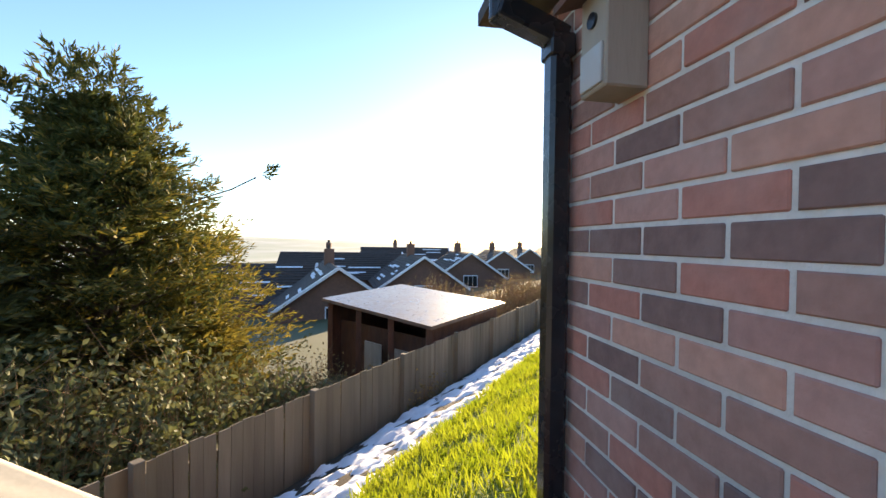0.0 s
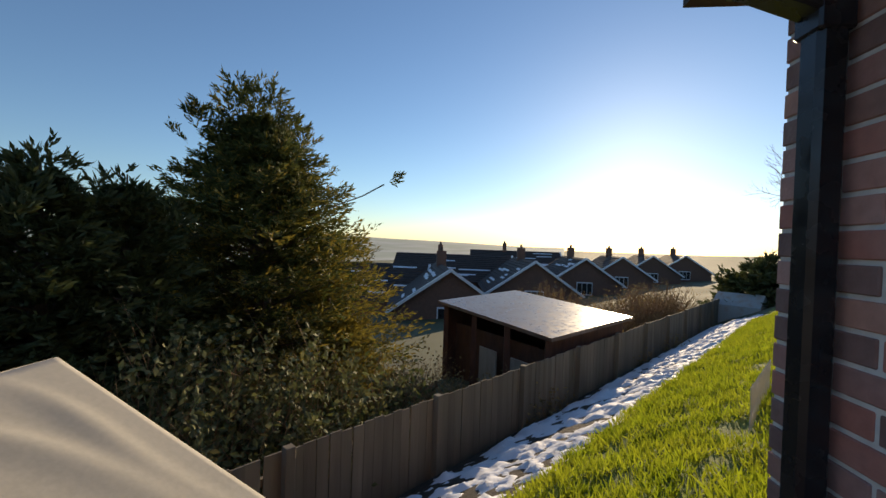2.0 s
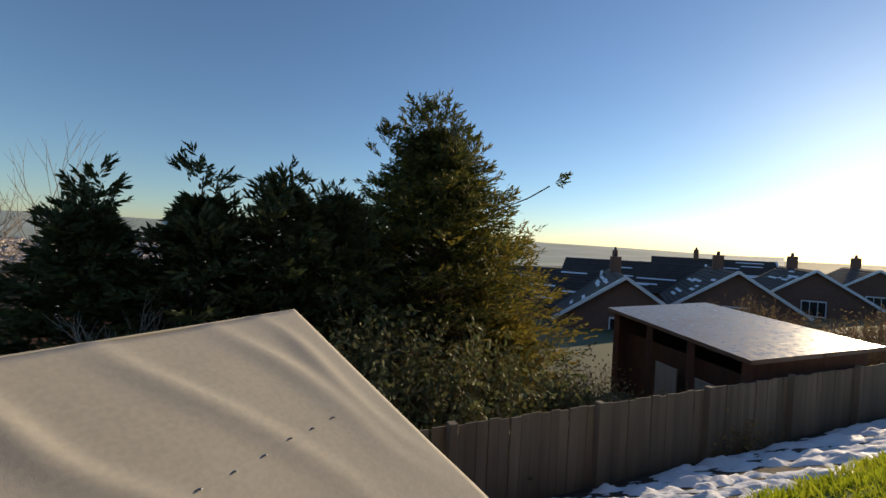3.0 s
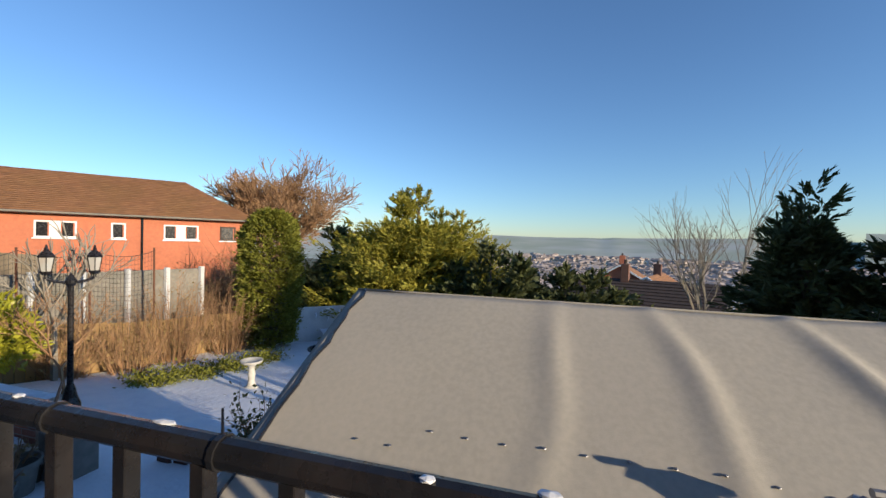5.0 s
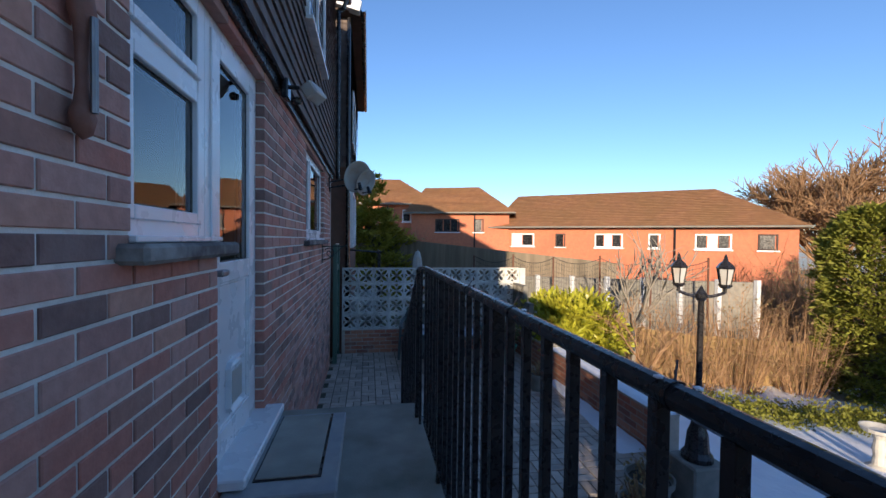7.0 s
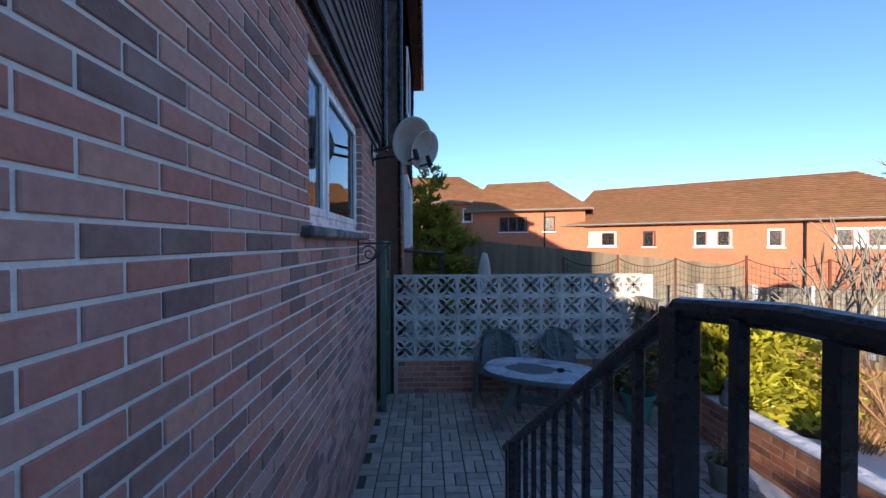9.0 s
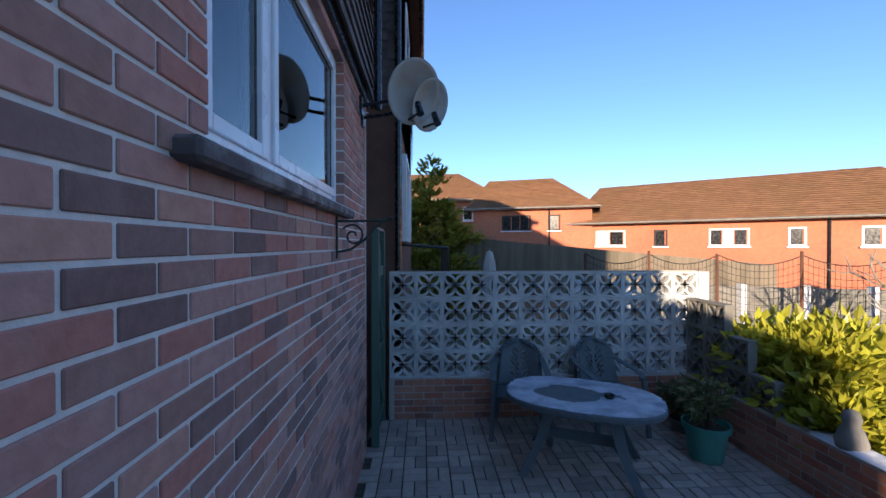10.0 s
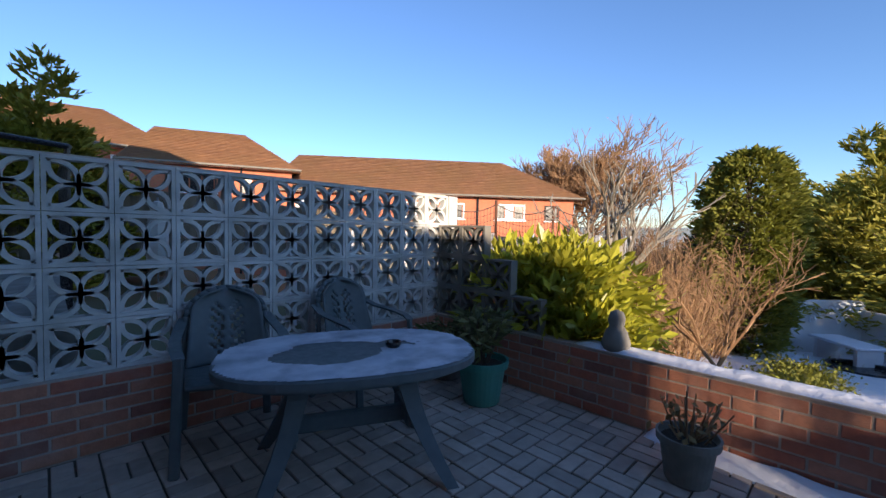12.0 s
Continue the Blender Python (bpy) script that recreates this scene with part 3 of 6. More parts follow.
g2 = empty("gutter", "black plastic gutter along the main eave", "gutter", kind="structure")
part("channel", prism(bmesh.new(), [(WX - 0.27 + u, 5.5 + v) for u, v in lathe_pts], HY0 - 0.15, -1.15), M_PLASTIC_BLK, g2)
part("pipe", chain(bmesh.new(), [(WX - 0.27, -9.19, 5.45), (WX - 0.2, -9.22, 5.25), (WX - 0.12, -9.22, 5.2), (WX - 0.12, -9.22, 2.3)], 0.034, 10), M_PLASTIC_BLK, g2)

# things fixed to the house
bb = empty("bird_box", "pale wooden bird box with round hole on the brickwork", "bird box", at=(WX, 1.09, 1.84))
part("body", B(-0.105, 0.0, -0.055, 0.055, 0, 0.235, 0.004), M_WOODOLD, bb)
rf = bmesh.new()
prism(rf, [(-0.165, 0.215), (-0.165, 0.235), (0.0, 0.30), (0.0, 0.28)], -0.085, 0.085)
part("roof", rf, M_SHEDWOOD, bb)
hb = bmesh.new()
tube(hb, (-0.112, 0, 0.165), (-0.104, 0, 0.165), 0.018, n=14)
part("hole", hb, M_PLASTIC_BLK, bb)
part("plate", B(-0.112, -0.104, -0.045, 0.045, 0.01, 0.10, 0.002), M_DISH, bb)

orn = empty("wall_ornament", "brown terracotta wall ornament hung on the bricks", "ornament", at=(WX, -2.98, 1.515))
bm = bmesh.new()
lathe(bm, [(0.0, 0.0), (0.025, 0.015), (0.036, 0.05), (0.024, 0.08), (0.018, 0.12), (0.02, 0.2), (0.024, 0.25), (0.038, 0.28), (0.03, 0.32), (0.0, 0.335)], 12, (-0.022, 0, 0), 0.6, 1.0)
part("body", bm, M_RUST, orn, smooth=True)
part("tube", tube(bmesh.new(), (-0.045, 0, 0.06), (-0.045, 0, 0.27), 0.008), M_METAL, orn, "pale glass tube")

fl = empty("floodlight", "black security floodlight with pale lamp under the tiles", "lamp", at=(WX - 0.06, -5.0, 2.37))
part("back_plate", B(-0.03, 0.02, -0.06, 0.06, -0.09, 0.05, 0.01), M_PLASTIC_BLK, fl)
part("arm", chain(bmesh.new(), [(-0.02, 0, 0.0), (-0.1, 0, 0.0), (-0.14, -0.02, -0.01)], 0.015, 8), M_PLASTIC_BLK, fl)
part("head", box(bmesh.new(), -0.05, 0.05, -0.085, 0.085, -0.055, 0.055, 0.012, pose(-0.19, -0.03, -0.02, 0, 35, -20)), M_DISH, fl)
part("sensor", lathe(bmesh.new(), [(0.0, 0), (0.03, 0.01), (0.035, 0.04), (0.0, 0.06)], 12, (-0.08, 0.0, -0.12)), M_PLASTIC_BLK, fl)
part("cable", chain(bmesh.new(), [(0.0, 0.02, 0.04), (0.01, 0.6, 0.02), (0.005, 1.5, 0.045)], 0.006), M_PLASTIC_BLK, fl)


def dish(px, py, pz, yaw, size):
    d = empty("satellite_dish", "rust stained pale satellite dish with dark receiver arm", "satellite dish", "dishes on the house corner", (px, py, pz))
    rot = pose(0, 0, 0, -22, 0, yaw)          # +y of the bowl looks out along yaw
    bm = bmesh.new()
    prof = [(0.0, 0.0)] + [(size * k / 8, 0.35 * size * (k / 8) ** 2) for k in range(1, 9)]
    back = [(r, h - 0.006) for r, h in reversed(prof)]
    lathe(bm, prof + back, 28, (0, 0, 0), 0.95, 1.08)
    bmesh.ops.transform(bm, matrix=rot @ pose(0, 0, 0, -90, 0, 0), verts=bm.verts)
    part("bowl", bm, M_DISH, d, smooth=True)
    tip = rot @ Vector((0.0, size * 1.05, -size * 0.55))
    foot = rot @ Vector((0, 0.02, -size * 0.98))
    bm = bmesh.new()
    tube(bm, foot, tip, 0.011, 0.011)
    part("arm", bm, M_PLASTIC_BLK, d)
    part("receiver", tube(bmesh.new(), tip + Vector((0, 0, -0.02)), tip + (rot @ Vector((0, -0.08, 0.06))), 0.032, 0.026, 12), M_PLASTIC_BLK, d, "dark receiver head")
    wall_pt = Vector((WX - 0.02 - px, -0.02, -0.12))
    part("bracket", chain(bmesh.new(), [rot @ Vector((0, -0.01, -0.03)), rot @ Vector((0, -0.09, -0.06)), wall_pt], 0.016, 8), M_BLACK, d)
    part("foot_plate", B(wall_pt.x, wall_pt.x + 0.025, -0.06, 0.03, -0.2, -0.05), M_BLACK, d)
    return d


dish(0.15, -8.92, 2.36, 28, 0.25)
dish(0.02, -9.0, 2.28, 42, 0.21)

hbk = empty("basket_bracket", "dark green scrolled iron hanging basket bracket", "bracket", at=(WX, -7.95, 0.98))
part("back_bar", B(-0.012, 0.0, -0.012, 0.012, -0.02, 0.24, 0.002), M_IRON, hbk)
part("arm", chain(bmesh.new(), [(-0.01, 0, 0.21), (-0.3, 0, 0.215), (-0.33, 0, 0.235), (-0.35, 0, 0.22)], 0.008), M_IRON, hbk)
scr = []
for k in range(22):
    a = 0.6 + k * 0.42
    r = 0.075 * (1 - k / 26)
    scr.append((-0.105 + r * math.cos(a), 0, 0.12 + r * math.sin(a)))
part("scroll", chain(bmesh.new(), scr, 0.007, 5), M_IRON, hbk)
part("brace", chain(bmesh.new(), [(-0.01, 0, 0.02), (-0.09, 0, 0.035), (-0.18, 0, 0.1), (-0.24, 0, 0.17), (-0.29, 0, 0.212)], 0.008, 6), M_IRON, hbk)

cab = empty("aerial_cable", "white cable clipped down the brick corner", "cable")
cps = [(WX - 0.008, -9.17 + 0.012 * math.sin(k * 1.1), 2.25 - k * 0.14) for k in range(15)]
part("strand", chain(bmesh.new(), [(WX - 0.03, -9.22, 2.27)] + cps, 0.006, 6), M_CABLE, cab)

# doorstep
ds = empty("doorstep", "pale slab doorstep with grey inset on brick base", "doorstep", kind="structure")
part("base", B(0.095, WX, -4.68, -3.86, 0.0, 0.105), M_DFARBRICK, ds)
part("slab", B(0.065, WX - 0.006, -4.70, -3.83, 0.105, 0.155, 0.008), M_SLAB, ds)
part("inset_border", B(0.145, WX - 0.12, -4.67, -3.95, 0.155, 0.160, 0.002), M_PLASTIC_BLK, ds)
part("inset", B(0.16, WX - 0.13, -4.655, -3.965, 0.157, 0.166, 0.002), M_CONCRETE, ds)

# ---- railings ----
RX, RZ = -0.46, 1.125
R0, R1 = 0.66, -4.72
rail = empty("railing", "black painted iron railing with snow flecks on top", "railing")
part("top_rail", chain(bmesh.new(), [(WX - 0.03, R0, RZ - 0.019), (RX + 0.03, R0, RZ - 0.019), (RX, R0 - 0.03, RZ - 0.019), (RX, R1, RZ - 0.019)], 0.018, 12), M_BLACK, rail)
part("bottom_rail", B(RX - 0.02, RX + 0.02, R1, R0, 0.07, 0.082), M_BLACK, rail)
part("bottom_rail", B(RX, WX - 0.02, R0 - 0.02, R0 + 0.02, 0.07, 0.082), M_BLACK, rail)
bal = mesh_of("baluster", B(-0.0105, 0.0105, -0.0105, 0.0105, 0.0, RZ - 0.11, 0.0015), M_BLACK)
pst = mesh_of("post", B(-0.02, 0.02, -0.02, 0.02, -0.02, RZ - 0.03, 0.003), M_BLACK)
y, k = R0 - 0.02, 0
while y > R1 - 0.01:
    big = k % 8 == 0
    piece("post" if big else "baluster", pst if big else bal, rail, pose(RX, y, 0.0 if big else 0.08))
    y -= 0.118
    k += 1
for k in range(1, 9):
    piece("baluster", bal, rail, pose(RX + 0.118 * k, R0, 0.08))
rr = random.Random(7)
# cable ties and snow flecks along the top
for k in range(26):
    yy = rr.uniform(R1 + 0.1, R0 - 0.1)
    bm = bmesh.new()
    bmesh.ops.create_icosphere(bm, subdivisions=1, radius=1.0, matrix=Matrix.LocRotScale((RX + rr.uniform(-0.012, 0.012), yy, RZ - 0.001), None, (0.007, rr.uniform(0.006, 0.02), 0.003)))
    part("snow_fleck", bm, M_SNOW, rail, "snow fleck")
for yy in (-0.75, -1.02, -1.35, -1.72, -2.4, -3.0, -3.5):
    part("tie", tube(bmesh.new(), (RX, yy - 0.004, RZ - 0.019), (RX, yy + 0.004, RZ - 0.019), 0.0205, n=12), M_PLASTIC_BLK, rail)
    part("tie_tail", tube(bmesh.new(), (RX, yy, RZ), (RX - 0.02, yy - 0.02, RZ + 0.02), 0.002, 0.0015, 5), M_PLASTIC_BLK, rail)

SX = -0.44
srail = empty("stair_railing", "black iron handrail sloping down beside the steps", "railing")


def rail_z(yy):
    return 1.09 if yy > -4.90 else 1.09 + (yy + 4.90) * 0.66


part("top_rail", chain(bmesh.new(), [(RX, R1, RZ - 0.019), (SX, -4.90, rail_z(-4.9)), (SX, -6.35, rail_z(-6.35))], 0.018, 12), M_BLACK, srail)
for k in range(18):
    yy = -4.78 - 0.126 * k
    zt = rail_z(yy)
    nst = max(0, math.ceil((-5.17 - yy) / RUN))
    zb = 0.0 if nst == 0 else max(PATIO, PATIO * nst / NST)
    if yy < -6.36:
        continue
    big = k in (1, 11)
    w = 0.022 if big else 0.009
    part("newel_post" if big else "baluster", B(SX - w, SX + w, yy - w, yy + w, zb - 0.01, zt + 0.004, 0.002), M_BLACK, srail)

# ---- patio walls ----
SWY, SWT = -10.02, 0.735
sw = empty("screen_wall", "pale concrete screen block wall on a brick base", "wall", kind="structure")
BK = 0.30


def screen_block():
    """A pierced block: a square rim and four leaf outlines from the middle to the corners."""
    bm = bmesh.new()
    h, d, w = 0.1485, 0.045, 0.021
    box(bm, -h, h, -d, d, h - w, h)
    box(bm, -h, h, -d, d, -h, -h + w)
    box(bm, -h, -h + w, -d, d, -h + w, h - w)
    box(bm, h - w, h, -d, d, -h + w, h - w)
    lim = h - w
    for q in range(4):
        for side in (1, -1):
            pts = []
            for k in range(6):
                t = k / 5
                r = t * lim * 1.36
                off = side * 0.046 * math.sin(math.pi * t) ** 0.8
                a = math.pi / 4 + q * math.pi / 2
                pts.append(Vector((r * math.cos(a) - off * math.sin(a), r * math.sin(a) + off * math.cos(a))))
            hw = 0.0125
            quads = []
            for k, p in enumerate(pts):
                t = (pts[min(k + 1, 5)] - pts[max(k - 1, 0)]).normalized()
                nrm = Vector((-t.y, t.x)) * hw
                quads.append([bm.verts.new((p.x + s * nrm.x, yy, p.y + s * nrm.y)) for s, yy in ((1, -d + 0.012), (-1, -d + 0.012), (-1, d - 0.012), (1, d - 0.012))])
            for a, b in zip(quads, quads[1:]):
                for i in range(4):
                    bm.faces.new((a[i], a[(i + 1) % 4], b[(i + 1) % 4], b[i]))
    bmesh.ops.recalc_face_normals(bm, faces=bm.faces)
    return bm


blk = mesh_of("screen_block", screen_block(), M_SCREEN)
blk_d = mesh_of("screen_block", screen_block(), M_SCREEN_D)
base_top = SWT - 4 * BK
for i in range(12):
    for j in range(4):
        piece("screen_block", blk, sw, pose(0.42 - BK / 2 - BK * i, SWY - 0.05, base_top + BK / 2 + BK * j))
part("pier", B(0.42 - 12 * BK - 0.13, 0.42 - 12 * BK - 0.004, SWY - 0.11, SWY + 0.01, PATIO - 0.3, SWT, 0.008), M_SCREEN, sw)
part("joint_bed", B(0.42 - 12 * BK, 0.42, SWY - 0.06, SWY - 0.04, SWT, SWT + 0.012), M_GMORTAR, sw)
rw = empty("return_screen_wall", "dark screen block return wall above the planter", "wall", kind="structure")
for i in range(4):
    for j in range((3, 3, 2, 1)[i]):
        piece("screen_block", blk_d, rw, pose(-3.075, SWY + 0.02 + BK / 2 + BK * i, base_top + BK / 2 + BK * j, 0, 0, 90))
part("base", B(-3.125, -3.025, SWY + 0.02, SWY + 0.02 + 4 * BK, -1.2, base_top), M_GMORTAR, rw)


def brick_wall(parent, along, a0, a1, face, back, z0, z1, me_full, me_head):
    """Courses of bricks along x or y, proud of a mortar core."""
    core = B(a0, a1, min(face, back), max(face, back), z0 - 0.3, z1) if along == "x" else B(min(face, back), max(face, back), a0, a1, z0 - 0.3, z1)
    part("core", core, M_GMORTAR, parent)
    zz, r = z0, 0
    sgn = 1 if face > back else -1
    while zz + BH <= z1 + 0.005:
        u = a0 + (0.112 if r % 2 else 0.0)
        if r % 2:
            piece("brick", me_head, parent, pose(a0, face, zz) if along == "x" else pose(face, a0 + 0.1, zz, 0, 0, -90))
        while u + 0.1 < a1:
            me = me_full if u + BL < a1 else me_head
            dj = rnd.uniform(-0.001, 0.001) * sgn
            piece("brick", me, parent, pose(u, face + dj, zz) if along == "x" else pose(face + dj, u + (BL if me is me_full else 0.1), zz, 0, 0, -90))
            u += BL + JT
        zz += 0.075
        r += 1


gfull = mesh_of("brick", B(0, BL, -0.02, 0.004, 0, BH, 0.003), M_GBRICK)
ghead = mesh_of("brick", B(0, 0.1, -0.02, 0.004, 0, BH, 0.003), M_GBRICK)
bw = empty("screen_wall_base", "red brick base of the screen wall", "wall", kind="structure")
brick_wall(bw, "x", -3.0, 0.42, SWY + 0.03, SWY - 0.1, PATIO, base_top, gfull, ghead)
pw = empty("planter_wall", "low brown brick garden wall with snow on top", "wall", kind="structure")
brick_wall(pw, "y", -9.98, -5.55, -3.0, -3.2, PATIO, -0.46, gfull, ghead)
part("coping_bed", B(-3.21, -2.995, -9.98, -5.55, -0.46, -0.445, 0.003), M_GMORTAR, pw)
bm = bmesh.new()
nx, ny = 5, 60
vs = [[bm.verts.new((-3.2 + 0.2 * i / nx, -8.5 + 2.95 * j / ny, -0.445 + (0.0 if i in (0, nx) or j in (0, ny) else 0.022 + 0.012 * noise.noise((i * 0.9, j * 0.35, 0))))) for i in range(nx + 1)] for j in range(ny + 1)]
for j in range(ny):
    for i in range(nx):
        bm.faces.new((vs[j][i], vs[j][i + 1], vs[j + 1][i + 1], vs[j + 1][i]))
part("snow_cap", bm, M_SNOW, pw, "thin snow along the wall top", True)

# gate in the side passage
gt = empty("gate_1", "dark green ledged and braced wooden side gate", "gate", kind="structure")
GX = 0.50
for yy in (-9.37, -9.98):
    part("gate_post", B(GX - 0.035, GX + 0.035, yy - 0.035, yy + 0.035, PATIO, 1.20, 0.004), M_GATE, gt)
for k in range(7):
    y0 = -9.945 + k * 0.077
    top = 0.94 + 0.18 * math.sin(math.pi * (k + 0.5) / 7)
    part("board", B(GX + 0.005, GX + 0.024, y0, y0 + 0.073, PATIO + 0.05, top, 0.003), M_GATE, gt)
for zz in (-0.75, -0.05, 0.72):
    part("ledge", B(GX - 0.022, GX + 0.005, -9.945, -9.405, zz, zz + 0.1, 0.003), M_GATE, gt)
for z0 in (-0.66, 0.05):
    bm = bmesh.new()
    d = math.atan2(0.66, 0.52)
    box(bm, GX - 0.02, GX + 0.004, -0.40, 0.40, -0.04, 0.04, 0.003, Matrix.Translation((0, -9.675, z0 + 0.33)) @ Matrix.Rotation(d, 4, "X"))
    part("brace", bm, M_GATE, gt)
part("top_bar", bar_between(bmesh.new(), (GX - 0.01, -9.35, 1.205), (GX - 0.01, -10.0, 1.205), 0.014), M_WOODOLD, gt)
part("latch", chain(bmesh.new(), [(GX - 0.03, -9.43, 0.1), (GX - 0.05, -9.47, 0.1), (GX - 0.05, -9.51, 0.1)], 0.012), M_IRON, gt)
part("passage_tarpaulin", B(GX + 0.3, GX + 0.34, -9.9, -9.3, 0.2, 1.35, 0.02), M_GATE)
tagged(bpy.data.objects["passage_tarpaulin"], "grey green board standing behind the side gate", "board")

# ---- block paving, basket weave ----
pav = mesh_of("paver", B(-0.0945, 0.0945, -0.0445, 0.0445, -0.02, 0.006, 0.004), M_PAVER)
pv, pf = [], []
npc = 0
ix = 0
x = -2.99
while x < WX - 0.1:
    y, iy = -9.97, 0
    while y < -5.3:
        turn = (ix + iy) % 2
        for s in (-0.05, 0.05):
            cx, cy = (x + 0.1, y + 0.1 + s) if not turn else (x + 0.1 + s, y + 0.1)
            if cx > WX - 0.04 or (cx > -0.55 and cy > -6.40):
                continue
            hz = PATIO + rnd.uniform(-0.003, 0.002)
            if npc < 300 and -9.9 < cy < -7.4 and cx < 0.4 and -2.3 < cx:
                piece("paver", pav, patio, pose(cx, cy, hz - 0.006, rnd.uniform(-0.6, 0.6), rnd.uniform(-0.6, 0.6), (90 if turn else 0) + rnd.uniform(-0.8, 0.8)))
                npc += 1
            else:
                o = len(pv)
                a, b = (0.0945, 0.0445) if not turn else (0.0445, 0.0945)
                for dz, q in ((hz - 0.03, 1.0), (hz - 0.004, 1.0), (hz, 0.94)):
                    pv.extend([(cx - a * q, cy - b * q, dz), (cx + a * q, cy - b * q, dz), (cx + a * q, cy + b * q, dz), (cx - a * q, cy + b * q, dz)])
                for base in (0, 4):
                    for i in range(4):
                        pf.append((o + base + i, o + base + (i + 1) % 4, o + base + 4 + (i + 1) % 4, o + base + 4 + i))
                pf.append((o + 8, o + 9, o + 10, o + 11))
        y += 0.2
        iy += 1
    x += 0.2
    ix += 1
raw("paver_field", pv, pf, M_PAVER_ST, patio)["kind"] = "stuff"

# ---- patio furniture ----


def oval(bm, a, b, z0, z1, n=40, e=2.6):
    ring = []
    for k in range(n):
        t = 2 * math.pi * k / n
        c, s = math.cos(t), math.sin(t)
        ring.append((a * math.copysign(abs(c) ** (2 / e), c), b * math.copysign(abs(s) ** (2 / e), s)))
    lo = [bm.verts.new((u, v, z0)) for u, v in ring]
    hi = [bm.verts.new((u, v, z1)) for u, v in ring]
    top = [bm.verts.new((u * 0.985, v * 0.985, z1 + 0.006)) for u, v in ring]
    for a1, b1 in ((lo, hi), (hi, top)):
        for k in range(n):
            bm.faces.new((a1[k], a1[(k + 1) % n], b1[(k + 1) % n], b1[k]))
    bm.faces.new(list(reversed(lo)))
    bm.faces.new(top)
    return bm


TH = 0.63
tb = empty("garden_table", "oval dark green plastic garden table dusted with frost", "table", at=(-1.36, -8.92, PATIO), rz=155)
part("tabletop", oval(bmesh.new(), 0.665, 0.44, TH - 0.035, TH), M_CHAIR, tb)
part("apron", oval(bmesh.new(), 0.60, 0.38, TH - 0.07, TH - 0.04), M_CHAIR, tb)


def clear_patch(u, v):
    d = ((u + 0.12) / 0.27) ** 2 + ((v + 0.02) / 0.20) ** 2 + 0.55 * noise.noise((u * 6, v * 6, 1))
    d2 = ((u - 0.22) / 0.16) ** 2 + ((v - 0.06) / 0.06) ** 2 + 1.2 * noise.noise((u * 16, v * 16, 5))
    return d < 1.0 or d2 < 0.9


bm = bmesh.new()
N = 70
grid = {}
for i in range(N):
    for j in range(N):
        u0, v0 = -0.655 + 1.31 * i / N, -0.43 + 0.86 * j / N
        um, vm = u0 + 0.655 / N, v0 + 0.43 / N
        if (abs(um) / 0.65) ** 2.6 + (abs(vm) / 0.425) ** 2.6 > 1 or clear_patch(um, vm):
            continue
        q = []
        for di, dj in ((0, 0), (1, 0), (1, 1), (0, 1)):
            key = (i + di, j + dj)
            if key not in grid:
                uu, vv = -0.655 + 1.31 * key[0] / N, -0.43 + 0.86 * key[1] / N
                grid[key] = bm.verts.new((uu, vv, TH + 0.0095 + 0.002 * noise.noise((uu * 20, vv * 20, 0))))
            q.append(grid[key])
        bm.faces.new(q)
M_FROST = mat("frost", (0.42, 0.46, 0.52), (0.60, 0.63, 0.68), 9, 0.8, 0.4, 120, c3=(0.16, 0.19, 0.22), scale3=5, amount3=0.7)
part("frost_layer", bm, M_FROST, tb, "thin blue white frost on the top", True)
for sx in (1, -1):
    for sy in (1, -1):
        bm = bmesh.new()
        prev = None
        for k in range(6):
            t = k / 5
            c = Vector((sx * (0.26 + 0.20 * t ** 1.6), sy * (0.10 + 0.24 * t ** 1.3), TH - 0.06 - (TH - 0.06) * t))
            w = 0.05 - 0.018 * t
            ring = [bm.verts.new((c.x + p * w, c.y + q * w * 0.7, c.z)) for p, q in ((-1, -1), (1, -1), (1, 1), (-1, 1))]
            if prev:
                for i in range(4):
                    bm.faces.new((prev[i], prev[(i + 1) % 4], ring[(i + 1) % 4], ring[i]))
            else:
                bm.faces.new(ring)
            prev = ring
        bm.faces.new(list(reversed(prev)))
        bmesh.ops.recalc_face_normals(bm, faces=bm.faces)
        part("leg", bm, M_CHAIR, tb)
part("stretcher", B(-0.30, 0.30, -0.025, 0.025, 0.22, 0.31, 0.012), M_CHAIR, tb)
for sx in (1, -1):
    part("cross_bar", B(sx * 0.30 - 0.03, sx * 0.30 + 0.03, -0.16, 0.16, 0.24, 0.32, 0.012), M_CHAIR, tb)
ash = empty("ashtray", "small dark dish frozen to the table top", "dish", at=(-1.56, -8.82, PATIO + TH + 0.008))
part("bowl", lathe(bmesh.new(), [(0.035, 0), (0.045, 0.02), (0.043, 0.032), (0.036, 0.03), (0.03, 0.012), (0.0, 0.01)], 18), M_PLASTIC_BLK, ash)


